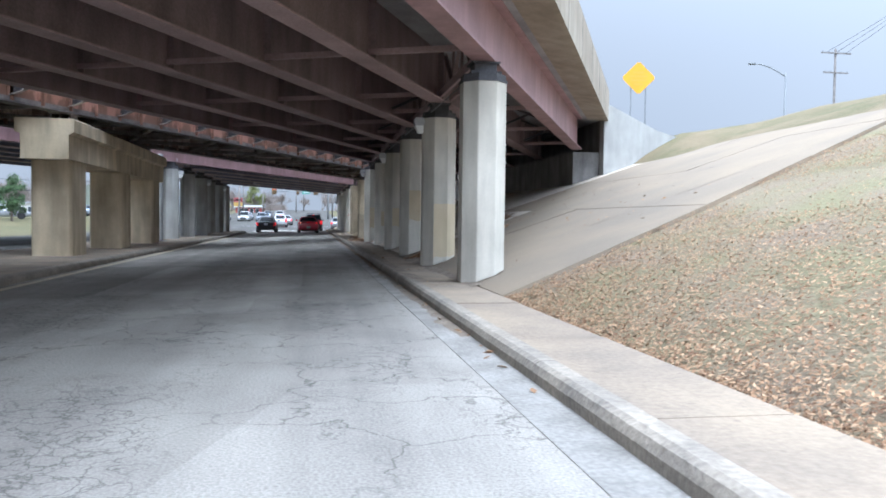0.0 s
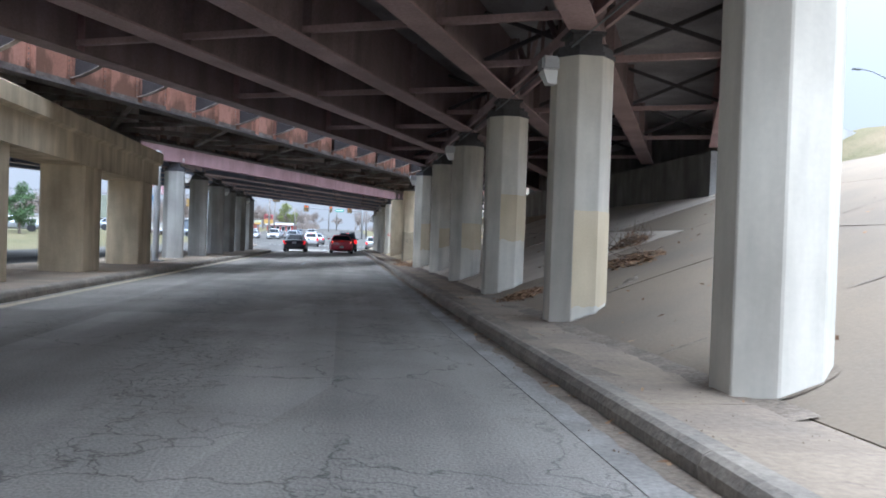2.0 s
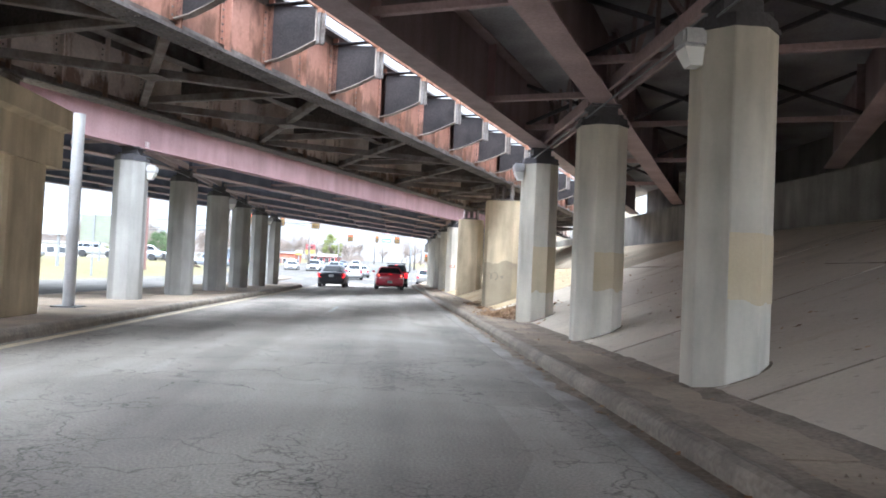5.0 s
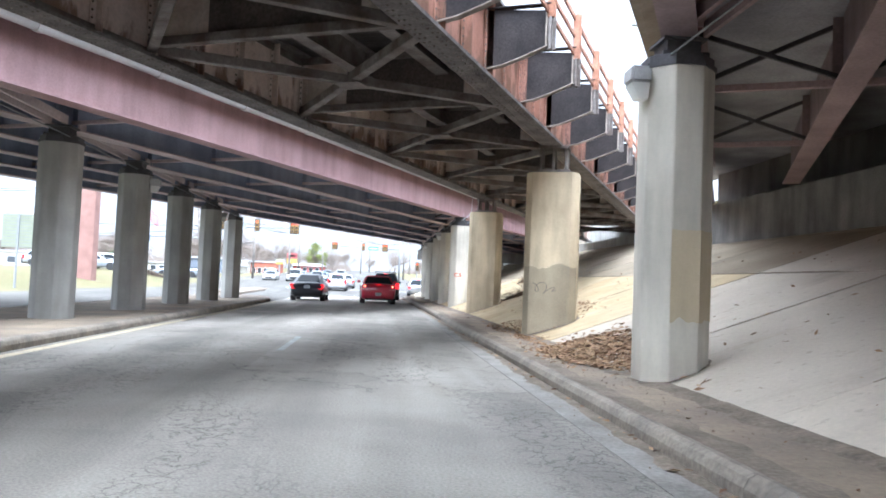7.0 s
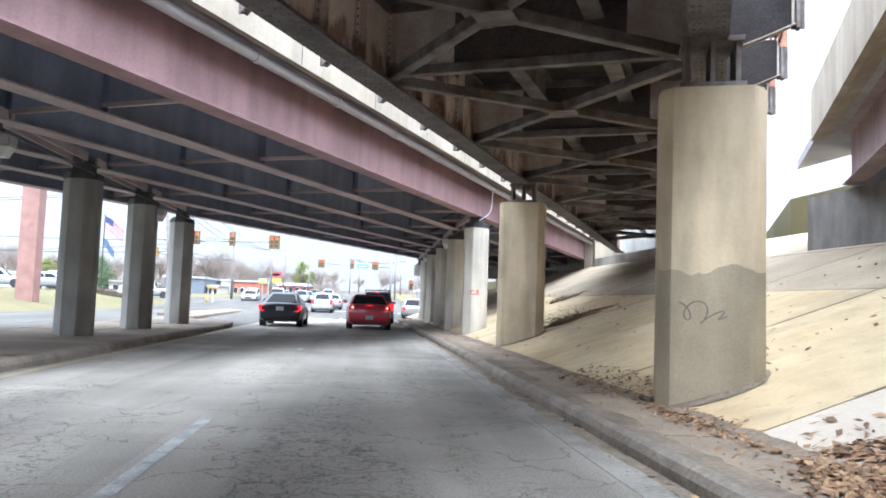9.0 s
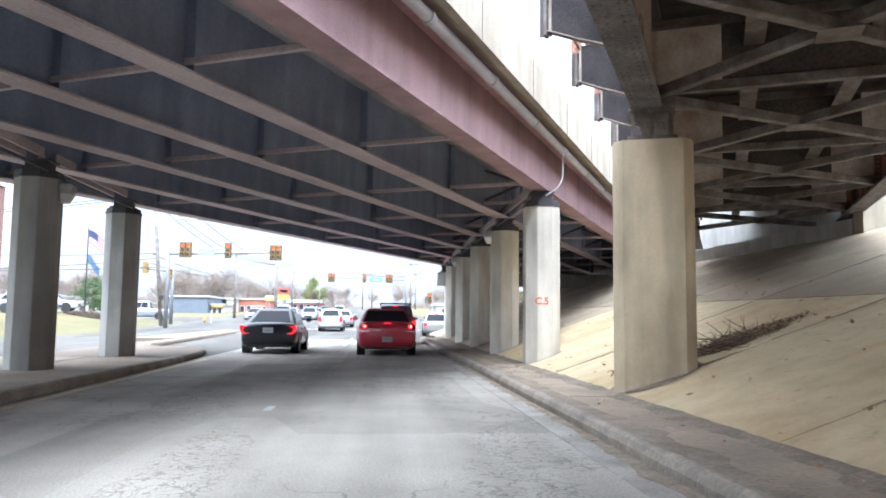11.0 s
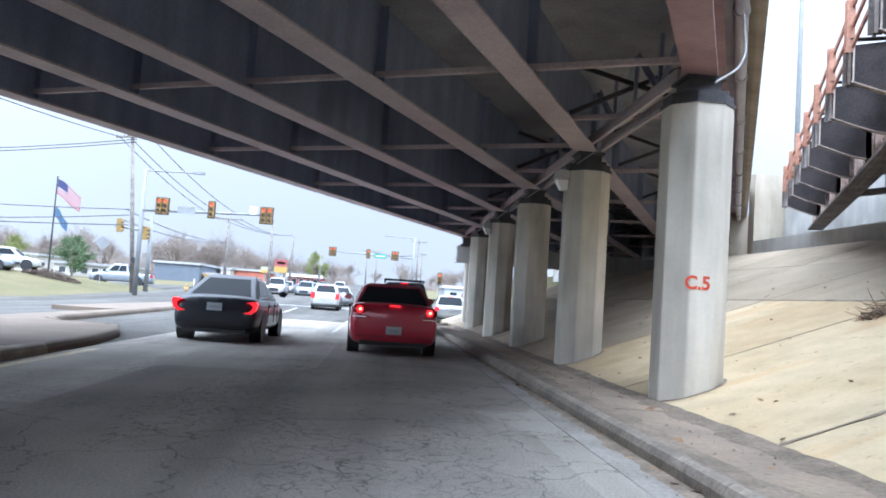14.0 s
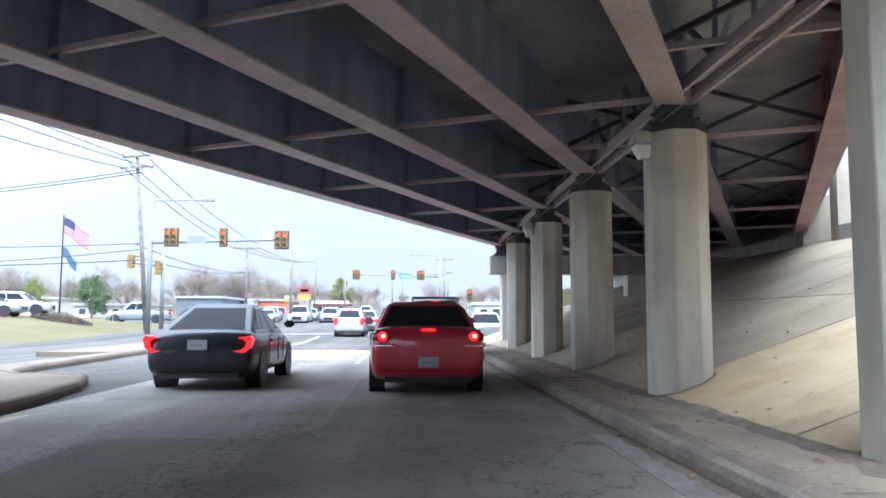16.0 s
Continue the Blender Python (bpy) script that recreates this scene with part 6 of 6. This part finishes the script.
def pole_sign(x, y, z0, panels, label):
    ob = thing("shop_sign", label, "shop sign", pose(x, y, z0))
    zt = max(p[3] for p in panels)
    bm = B()
    rod(bm, (0, 0.12, -0.3), (0, 0.12, zt), 0.12, 8)
    part("pole", bm, GALV, ob)
    for a, b, c, d, mt in panels:
        bm = B()
        box(bm, a, b, -0.1, 0.1, c, d)
        part("panel", bm, mt, ob, "plain coloured sign panel")
    return ob


pole_sign(-14.5, 160, 1.5, [(-0.85, 0.85, 2.95, 3.9, REDP), (-0.85, 0.85, 2.1, 2.92, YELLOWP), (-0.55, 0.55, 3.25, 3.6, WHITEP)], "tall red and yellow shop sign")
pole_sign(-16.55, 160, 1.5, [(-0.62, 0.62, 2.3, 2.75, GREENP), (-0.62, 0.62, 1.9, 2.27, YELLOWP)], "small green and yellow shop sign")
pole_sign(-24.4, 78, 0.2, [(-1.2, 1.2, 2.6, 4.6, PAINTG)], "plain grey sign board on a post")
pole_sign(-26.6, 92, 0.6, [(-1.1, 1.1, 2.2, 3.6, PAINTW), (-1.1, 1.1, 3.65, 4.7, PAINTG)], "pale two-panel sign board on a post")
ob = thing("sign_column", "broad salmon-painted sign column beyond the grass", "column", pose(-22.0, 88.6, 0))
SALMON = mat("salmon column render", (0.22, 0.125, 0.105), 0.85, var=0.1, scale=1.5, bump=0.2, tint=(0.17, 0.095, 0.08))
bm = B()
box(bm, -0.55, 0.55, -0.55, 0.55, 0.35, 8.2)
bmesh.ops.bevel(bm, geom=bm.edges[:], offset=0.03, segments=1, affect="EDGES")
part("shaft", bm, SALMON, ob)
bm = B()
box(bm, -0.7, 0.7, -0.7, 0.7, 0.0, 0.35)
part("plinth", bm, PAINTW, ob, "pale concrete plinth")
bm = B()
box(bm, -0.65, 0.65, -0.65, 0.65, 8.2, 8.42)
part("cap", bm, PAINTW, ob, "pale cap slab")
ob = thing("road_sign", "back of a wide road sign with horizontal ribs on two posts", "road sign", pose(-19.65, 72.0, 0))
for x in (0.0, 1.4):
    bm = B()
    box(bm, x - 0.05, x + 0.05, -0.04, 0.04, -0.2, 4.03)
    part("post", bm, GALV, ob, "grey steel post")
bm = B()
box(bm, -0.86, 1.8, 0.05, 0.075, 2.2, 4.03)
part("panel", bm, SIGNBACK, ob, "pale green-grey sign panel")
for k in range(11):
    bm = B()
    box(bm, -0.85, 1.79, 0.028, 0.049, 2.25 + 0.168 * k, 2.285 + 0.168 * k)
    part("rib", bm, GALV, ob, "thin horizontal rib")
ob = thing("road_sign", "bare back of a diamond road sign on a post", "road sign", pose(-21.5, 112, 0.6))
bm = B()
rod(bm, (0, 0, 0), (0, 0, 3.2), 0.03, 6)
part("post", bm, GALV, ob)
bm = B()
prism(bm, [(-0.4, -0.4), (0.4, -0.4), (0.4, 0.4), (-0.4, 0.4)], 0, 0.01, pose(0, -0.05, 3.2, 90, 0, 0) @ pose(0, 0, 0, 0, 0, 45))
part("plate", bm, GALV, ob)
ob = thing("fire_hydrant", "yellow fire hydrant on the verge", "fire hydrant", pose(-16.6, 118, 0.48))
bm = B()
rod(bm, (0, 0, 0), (0, 0, 0.5), 0.11, 10)
rod(bm, (0, 0, 0.5), (0, 0, 0.62), 0.13, 10, 0.04)
part("body", bm, YELLOWP, ob, smooth=True)
bm = B()
rod(bm, (-0.2, 0, 0.36), (0.2, 0, 0.36), 0.055, 8)
part("outlet", bm, YELLOWP, ob)
ob = thing("marker_post", "white marker post on the verge", "post", pose(-16.0, 118, 0.48))
bm = B()
rod(bm, (0, 0, 0), (0, 0, 1.1), 0.05, 8)
part("post", bm, WHITEP, ob)
bm = B()
rod(bm, (0, 0, 1.1), (0, 0, 1.16), 0.05, 8, 0.02)
part("cap", bm, WHITEP, ob)
SHRUB = mat("dormant shrub twigs", (0.12, 0.085, 0.065), 0.9, var=0.3, scale=5, bump=0.0)
# shrub bed on the bank
spots = []
for i in range(4200):
    a, r = random.uniform(0, 6.283), random.random() ** 0.5
    x, y = -23.3 + 2.0 * r * math.cos(a), 108 + 1.2 * r * math.sin(a)
    spots.append((x, y, rise(y) + mound(x, y) + random.random() * 0.62 * (1.1 - r), random.uniform(-1.5, 1.5)))
leaves("shrub_bed", spots, "low brown dormant shrubs on the bank", SHRUB, (0.03, 0.08))


# ---- vehicles ----
def loft(bm, rings, close=True):
    rows = [[bm.verts.new(p) for p in r] for r in rings]
    n = len(rows[0])
    for a, b in zip(rows, rows[1:]):
        for i in range(n):
            bm.faces.new((a[i], a[(i + 1) % n], b[(i + 1) % n], b[i]))
    if close:
        bm.faces.new(rows[0][::-1])
        bm.faces.new(rows[-1])
    return rows


def bilinear(q, f, g):
    a = q[0].lerp(q[1], f)
    b = q[3].lerp(q[2], f)
    return a.lerp(b, g)


def pane(name, quad, f0, f1, g0, g1, material, parent, label, lift=0.012, taper=0.0):
    """A thin sheet of glass let into the slanting face given by four corners (low, low, high, high)."""
    nrm = (quad[1] - quad[0]).cross(quad[3] - quad[0]).normalized()
    bm = B()
    pts = [bilinear(quad, f0, g0), bilinear(quad, f1, g0), bilinear(quad, f1 - taper, g1), bilinear(quad, f0 + taper, g1)]
    lo = [bm.verts.new(p + nrm * lift * 0.2) for p in pts]
    hi = [bm.verts.new(p + nrm * lift) for p in pts]
    bm.faces.new(lo[::-1])
    bm.faces.new(hi)
    for i in range(4):
        bm.faces.new((lo[i], lo[(i + 1) % 4], hi[(i + 1) % 4], hi[i]))
    return part(name, bm, material, parent, label)


def car(m, paint, label, kind="sedan", L=4.9, W=1.83, H=1.46, brakes=True, front_lamps=False, group="", category="car", rim=None, roof_rails=False, rear_style="slit"):
    """A car with its rear bumper at y = 0 and its nose towards +y."""
    ob = thing("car" if kind != "pickup" else "pickup_truck", label, category, m, group)
    suv = kind == "suv"
    pick = kind == "pickup"
    tall = rear_style == "round"
    belt = 1.02 if suv or tall else (1.1 if pick else 0.95)
    clear = 0.24 if (suv or pick) else 0.19
    w = W / 2
    deck = belt + (0.02 if suv else 0.03)
    hood = belt - 0.04
    st = [(0.00, 0.42, deck - 0.30, w * 0.82), (0.05, 0.30, deck - 0.14, w * 0.90), (0.16, clear + 0.02, deck - 0.02, w * 0.95), (0.5, clear, deck, w * 0.985), (1.1, clear, belt, w),
          (L * 0.5, clear, belt - 0.01, w), (L - 1.5, clear, belt - 0.02, w), (L - 0.95, clear, hood - 0.03, w * 0.985), (L - 0.4, clear, hood - 0.12, w * 0.94), (L - 0.12, 0.24, hood - 0.22, w * 0.85), (L, 0.34, hood - 0.36, w * 0.72)]
    if tall:
        st[:3] = [(0.0, 0.38, deck - 0.13, w * 0.85), (0.04, 0.29, deck - 0.05, w * 0.91), (0.15, clear + 0.02, deck - 0.005, w * 0.955)]
    rings = []
    for y, zb, zt, ww in st:
        zm = zb + (zt - zb) * 0.55
        hw = [(0.0, zb), (ww * 0.86, zb), (ww * 0.97, zb + 0.09), (ww, zm), (ww * 0.965, zt - 0.09), (ww * 0.87, zt - 0.012), (ww * 0.5, zt + 0.012), (0, zt + 0.018)]
        ring = [(x, y, z) for x, z in hw] + [(-x, y, z) for x, z in hw[-2:0:-1]]
        rings.append(ring)
    bm = B()
    loft(bm, rings)
    body = part("body", bm, paint, ob, smooth=True)
    sub = body.modifiers.new("round", "SUBSURF")
    sub.levels = sub.render_levels = 2
    # cabin
    fast = rear_style == "claw"
    if fast:
        g = (0.36, L - 1.30, 1.55, L - 2.30)
    elif kind == "sedan":
        g = (0.66, L - 1.42, 1.40, L - 2.35)
    elif suv:
        g = (0.12, L - 1.30, 0.55, L - 2.0)
    elif pick:
        g = (2.05, L - 1.35, 2.25, L - 2.1)
    else:
        g = (0.25, L - 1.25, 0.85, L - 2.1)
    wb, wt = w * 0.92, w * (0.70 if tall or kind != "sedan" else 0.64)
    zb, zt = belt - 0.06, H - 0.05
    lo = [Vector(p) for p in ((-wb, g[0], zb), (wb, g[0], zb), (wb, g[1], zb), (-wb, g[1], zb))]
    hi = [Vector(p) for p in ((-wt, g[2], zt), (wt, g[2], zt), (wt, g[3], zt - 0.02), (-wt, g[3], zt - 0.02))]
    bm = B()
    va, vb = [bm.verts.new(p) for p in lo], [bm.verts.new(p) for p in hi]
    bm.faces.new(va[::-1])
    c = [bm.verts.new((x * 0.82, y, zt + 0.05)) for x, y in ((-wt, g[2] + 0.15), (wt, g[2] + 0.15), (wt, g[3] - 0.15), (-wt, g[3] - 0.15))]
    for i in range(4):
        bm.faces.new((va[i], va[(i + 1) % 4], vb[(i + 1) % 4], vb[i]))
        bm.faces.new((vb[i], vb[(i + 1) % 4], c[(i + 1) % 4], c[i]))
    bm.faces.new(c)
    cab = part("cabin", bm, paint, ob)
    bv = cab.modifiers.new("round", "BEVEL")
    bv.width, bv.segments = 0.07, 4
    rear = (lo[0], lo[1], hi[1], hi[0])
    front = (lo[2], lo[3], hi[3], hi[2])
    right = (lo[1], lo[2], hi[2], hi[1])
    left = (lo[3], lo[0], hi[0], hi[3])
    pane("rear_window", rear, 0.1 if (suv or fast) else 0.055, 0.9 if (suv or fast) else 0.945, 0.16 if not suv else 0.24, 0.92, CARGLASS, ob, "dark tinted rear window", taper=0.02)
    pane("windscreen", front, 0.05, 0.95, 0.12, 0.94, CARGLASS, ob, "windscreen", taper=0.01)
    for q, flip in ((right, False), (left, True)):
        spans = ((0.07, 0.24), (0.26, 0.52), (0.545, 0.90)) if not pick else ((0.1, 0.45), (0.48, 0.88))
        for a, b in spans:
            if flip:
                a, b = 1 - b, 1 - a
            pane("side_window", q, a, b, 0.2, 0.9, CARGLASS, ob, "side window", lift=0.014)
    # wheels and dark arches
    r = 0.36 if (suv or pick) else 0.325
    for y in (0.98 if kind != "pickup" else 1.2, L - 0.93):
        for s in (-1, 1):
            x = s * (w - 0.135)
            bm = B()
            rod(bm, (s * (w - 0.26), y, r), (s * (w - 0.012), y, r), r + 0.055, 20)
            part("wheel_arch", bm, BLACK, ob, "dark wheel arch")
            bm = B()
            prof = [(r * 0.62, -0.11), (r * 0.93, -0.115), (r, -0.08), (r, 0.08), (r * 0.93, 0.115), (r * 0.62, 0.11)]
            n = 22
            rg = [[(x + b, y + a * math.cos(2 * math.pi * i / n), r + a * math.sin(2 * math.pi * i / n)) for a, b in prof] for i in range(n)]
            rows = [[bm.verts.new(p) for p in q] for q in rg]
            for i in range(n):
                for j in range(len(prof)):
                    bm.faces.new((rows[i][j], rows[(i + 1) % n][j], rows[(i + 1) % n][(j + 1) % 6], rows[i][(j + 1) % 6]))
            wheel = part("wheel", bm, RUBBER, ob, "black tyre", smooth=True)
            bm = B()
            rod(bm, (x + s * 0.02, y, r), (x + s * 0.055, y, r), r * 0.62, 20)
            for i in range(5):
                a = 2 * math.pi * i / 5
                rod(bm, (x + s * 0.085, y, r), (x + s * 0.085, y + math.cos(a) * r * 0.6, r + math.sin(a) * r * 0.6), 0.035, 5)
            part("rim", bm, rim or RIM, wheel, "alloy wheel rim")
    # rear
    lamp = TAILON if brakes else TAILOFF
    zl = deck - (0.18 if tall else 0.25)
    for s in (-1, 1):
        if rear_style == "round":
            bm = B()
            box(bm, min(s * w * 0.61, s * w * 0.925), max(s * w * 0.61, s * w * 0.925), -0.008, 0.20, zl - 0.085, zl + 0.13)
            bmesh.ops.bevel(bm, geom=bm.edges[:], offset=0.05, segments=3, affect="EDGES")
            lens = part("tail_light", bm, TAILOFF, ob, "dark red tail light cluster", smooth=True)
            bm = B()
            rod(bm, (s * w * 0.755, -0.006, zl + 0.03), (s * w * 0.755, -0.022, zl + 0.03), 0.078, 20, 0.065)
            part("brake_ring", bm, lamp, lens, "glowing round brake light")
            bm = B()
            rod(bm, (s * w * 0.755 + 0.01, -0.023, zl + 0.035), (s * w * 0.755 + 0.01, -0.028, zl + 0.035), 0.03, 14)
            part("bulb", bm, TAILCORE, lens, "bright lamp core")
            bm = B()
            box(bm, min(s * w * 0.60, s * w * 0.93), max(s * w * 0.60, s * w * 0.93), -0.006, 0.05, zl - 0.122, zl - 0.104)
            part("trim_strip", bm, CHROME, ob, "thin chrome strip")
        elif rear_style == "claw":
            bm = B()
            pts = [(w * 0.70, zl + 0.125), (w * 0.80, zl + 0.105), (w * 0.865, zl + 0.06), (w * 0.84, zl - 0.02), (w * 0.76, zl - 0.075), (w * 0.64, zl - 0.09), (w * 0.82, zl - 0.115), (w * 0.92, zl - 0.04), (w * 0.965, zl + 0.10), (w * 0.92, zl + 0.155)]
            pts = [(s * a, b) for a, b in pts]
            profile(bm, pts, -0.015, 0.22)
            part("tail_light", bm, lamp, ob, "lit red claw-shaped tail light")
        else:
            bm = B()
            box(bm, min(s * w * 0.68, s * w * 0.95), max(s * w * 0.68, s * w * 0.95), -0.012, 0.22, zl - 0.08, zl + (0.3 if suv else 0.14))
            bmesh.ops.bevel(bm, geom=bm.edges[:], offset=0.03, segments=2, affect="EDGES")
            part("tail_light", bm, lamp, ob, "red tail light")
        bm = B()
        p = Vector((s * w * 0.95, g[1] - 0.28, belt + 0.04))
        box(bm, p.x + (0.02 if s > 0 else -0.22), p.x + (0.22 if s > 0 else -0.02), p.y, p.y + 0.11, p.z, p.z + 0.14)
        bmesh.ops.bevel(bm, geom=bm.edges[:], offset=0.035, segments=2, affect="EDGES")
        part("mirror", bm, paint, ob, "door mirror")
        # shut lines and handles
        for y in (1.42, 2.35, L - 1.75):
            bm = B()
            box(bm, s * w * 0.995 - 0.006, s * w * 0.995 + 0.006, y - 0.004, y + 0.004, clear + 0.2, belt - 0.1)
            part("door_gap", bm, BLACK, ob)
        for y in (1.62, 2.55):
            bm = B()
            box(bm, s * w * 0.985 - 0.014, s * w * 0.985 + 0.022, y, y + 0.18, belt - 0.19, belt - 0.155)
            part("door_handle", bm, paint, ob)
    if brakes:
        bm = B()
        q = bilinear(rear, 0.5, 0.13 if kind == "sedan" else 0.97)
        box(bm, -0.11, 0.11, q.y - 0.03, q.y - 0.012, q.z - 0.02, q.z + 0.02)
        if rear_style == "round":
            for v in bm.verts:
                v.co.y -= q.y - 0.02
                v.co.z += deck - 0.05 - q.z
        part("brake_light", bm, lamp, ob, "lit high brake light")
    bm = B()
    zp = 0.43 if rear_style == "round" else (0.66 if rear_style == "claw" else 0.70)
    box(bm, -0.155, 0.155, -0.028, -0.012, zp, zp + 0.16)
    plate = part("number_plate", bm, PAINTG, ob, "pale number plate")
    bm = B()
    box(bm, -0.10, 0.10, -0.032, -0.0285, zp + 0.06, zp + 0.095)
    part("text_bar", bm, ROOFGREY, plate)
    bm = B()
    box(bm, -w * 0.8, w * 0.8, -0.006, 0.03, 0.375, 0.385)
    part("bumper_seam", bm, BLACK, ob, "dark bumper seam")
    bm = B()
    box(bm, -w * 0.72, w * 0.72, 0.06, 0.4, 0.20, 0.29)
    part("valance", bm, BLACK, ob, "black lower valance")
    # front
    for s in (-1, 1):
        bm = B()
        box(bm, min(s * w * 0.5, s * w * 0.84), max(s * w * 0.5, s * w * 0.84), L - 0.32, L - 0.05, hood - 0.33, hood - 0.2)
        bmesh.ops.bevel(bm, geom=bm.edges[:], offset=0.04, segments=2, affect="EDGES")
        part("headlight", bm, HEADON if front_lamps else HEAD, ob, "clear headlight")
    bm = B()
    box(bm, -w * 0.45, w * 0.45, L - 0.08, L + 0.012, 0.42, hood - 0.3)
    part("grille", bm, BLACK, ob, "dark grille")
    if roof_rails:
        for s in (-1, 1):
            bm = B()
            box(bm, s * wt - 0.03, s * wt + 0.03, g[2] + 0.15, g[3] - 0.2, zt + 0.06, zt + 0.11)
            box(bm, s * wt - 0.02, s * wt + 0.02, g[2] + 0.2, g[2] + 0.3, zt, zt + 0.07)
            box(bm, s * wt - 0.02, s * wt + 0.02, g[3] - 0.35, g[3] - 0.25, zt, zt + 0.07)
            part("roof_rail", bm, BLACK, ob, "black roof rail")
        for y in (g[2] + 0.35, g[3] - 0.5):
            bm = B()
            box(bm, -wt, wt, y, y + 0.06, zt + 0.09, zt + 0.13)
            part("roof_bar", bm, BLACK, ob, "black roof bar")
    if pick:
        bm = B()
        box(bm, -w * 0.80, w * 0.80, 0.1, 1.95, deck + 0.0, deck + 0.035)
        part("bed_liner", bm, BLACK, ob, "dark load bed")
    return ob


def paintwork(name, colour, rough=0.28, metal=0.2):
    m = mat(name, colour, rough, metal, var=0.03, scale=2.0, bump=0.0, spec=0.5)
    m.node_tree.nodes["Principled BSDF"].inputs["Coat Weight"].default_value = 0.7
    m.node_tree.nodes["Principled BSDF"].inputs["Coat Roughness"].default_value = 0.06
    return m


P_RED = paintwork("deep red car paint", (0.43, 0.02, 0.05))
P_BLACK = paintwork("black car paint", (0.008, 0.010, 0.015), 0.35, 0.0)
P_BLACK.node_tree.nodes["Principled BSDF"].inputs["Coat Weight"].default_value = 0.35
P_DARK = paintwork("charcoal car paint", (0.03, 0.032, 0.036))
P_WHITE = paintwork("white car paint", (0.29, 0.29, 0.285), 0.3, 0.0)
P_SILVER = paintwork("silver car paint", (0.27, 0.28, 0.29), 0.3, 0.4)
P_GREY = paintwork("grey car paint", (0.20, 0.22, 0.25), 0.3, 0.4)
P_BLUE = paintwork("slate blue car paint", (0.10, 0.15, 0.22), 0.3, 0.3)
P_MAROON = paintwork("bright red car paint", (0.45, 0.03, 0.03))

car(pose(-0.17, 68.25, 0, 0, 0, 1.5), P_RED, "deep red sedan waiting with its brake lights on", "sedan", 5.05, 1.85, 1.46, rear_style="round")
car(pose(0.3, 78.2, 0, 0, 0, 0), P_DARK, "charcoal sport utility with roof rails and brake lights on", "suv", 4.75, 1.88, 1.74, category="car", roof_rails=True)
car(pose(-3.86, 69.0, 0, 0, 0, 0), P_BLACK, "glossy black sedan with claw-shaped tail lights lit", "sedan", 4.65, 1.80, 1.43, rear_style="claw")
car(pose(-3.85, 100.2, 0.12, 0, 0, 0), P_WHITE, "white compact sport utility waiting at the crossing", "suv", 4.4, 1.8, 1.62)
car(pose(-3.4, 108.5, 0.3, 0, 0, 0), P_SILVER, "silver sedan waiting at the crossing", "sedan", 4.7, 1.8, 1.45)
car(pose(3.3, 93.6, 0.0, 0, 0, -2), P_SILVER, "silver hatchback with brake lights on in the turning lane", "hatch", 4.4, 1.8, 1.5)
car(pose(3.9, 101.0, 0.15, 0, 0, -4), P_BLACK, "dark sedan queuing in the turning lane", "sedan", 4.7, 1.8, 1.45)
car(pose(-0.1, 83.5, 0.0, 0, 0, 0), P_MAROON, "red sedan queuing ahead", "sedan", 4.7, 1.8, 1.45)
car(pose(-0.1, 91.5, 0.0, 0, 0, 0), P_WHITE, "white sedan queuing ahead", "sedan", 4.7, 1.8, 1.45)
# traffic facing this way beyond the crossing
for x, y, p, k, l in ((-9.3, 123.5, P_WHITE, "pickup", "white pickup truck facing the crossing"), (-12.2, 124.0, P_WHITE, "sedan", "white car facing the crossing"), (-6.9, 124.5, P_GREY, "suv", "grey sport utility facing the crossing"),
                      (-13.0, 131.0, P_SILVER, "suv", "silver sport utility facing the crossing"), (-9.4, 131.5, P_GREY, "sedan", "grey sedan facing the crossing"), (-6.8, 132.5, P_BLUE, "sedan", "slate blue sedan facing the crossing"), (-5.2, 152, P_WHITE, "suv", "white sport utility in the distance"), (-7.6, 158, P_DARK, "sedan", "dark sedan in the distance")):
    car(pose(x * 1.12 - 0.3, y + 9, rise(y - 2) + 0.02, 0, 0, 180), p, l, k, 5.3 if k == "pickup" else 4.6, 1.95 if k == "pickup" else 1.8, 1.78 if k == "pickup" else (1.62 if k == "suv" else 1.45), brakes=False, front_lamps=(k != "suv"), group="oncoming traffic", category="pickup truck" if k == "pickup" else "car")
car(pose(-21.9, 127.0, 0.72, 0, 0, 97), P_GREY, "grey crew-cab pickup truck turning at the crossing", "pickup", 5.6, 1.98, 1.88, brakes=False, category="pickup truck")
for x, y, p, k, l, turn in ((-30.4, 111.5, P_WHITE, "suv", "white people carrier parked on the bank", -80), (-30.2, 107.2, P_GREY, "hatch", "grey hatchback parked on the bank", -84), (-36, 110, P_SILVER, "suv", "silver sport utility parked on the bank", -76), (-33, 84, P_SILVER, "sedan", "silver sedan parked beyond the grass", -72)):
    car(pose(x, y, rise(y) + mound(x, y), 0, 0, turn), p, l, k, 4.7, 1.8, 1.62 if k == "suv" else 1.47, brakes=False, group="parked cars")
# vans and boats by the right-hand verge
ob = thing("motorhome", "white motorhome parked on the grass verge", "motorhome", pose(11.5, 138, rise(138)))
bm = B()
box(bm, -1.2, 1.2, 0, 7.5, 0.5, 3.1)
bmesh.ops.bevel(bm, geom=bm.edges[:], offset=0.15, segments=3, affect="EDGES")
part("body", bm, P_WHITE, ob)
bm = B()
box(bm, -0.9, 0.9, -0.02, 0.02, 1.7, 2.5)
part("window", bm, CARGLASS, ob)
for s in (-1, 1):
    for y in (1.4, 6.0):
        bm = B()
        rod(bm, (s * 0.95, y, 0.42), (s * 1.18, y, 0.42), 0.42, 16)
        part("wheel", bm, RUBBER, ob)
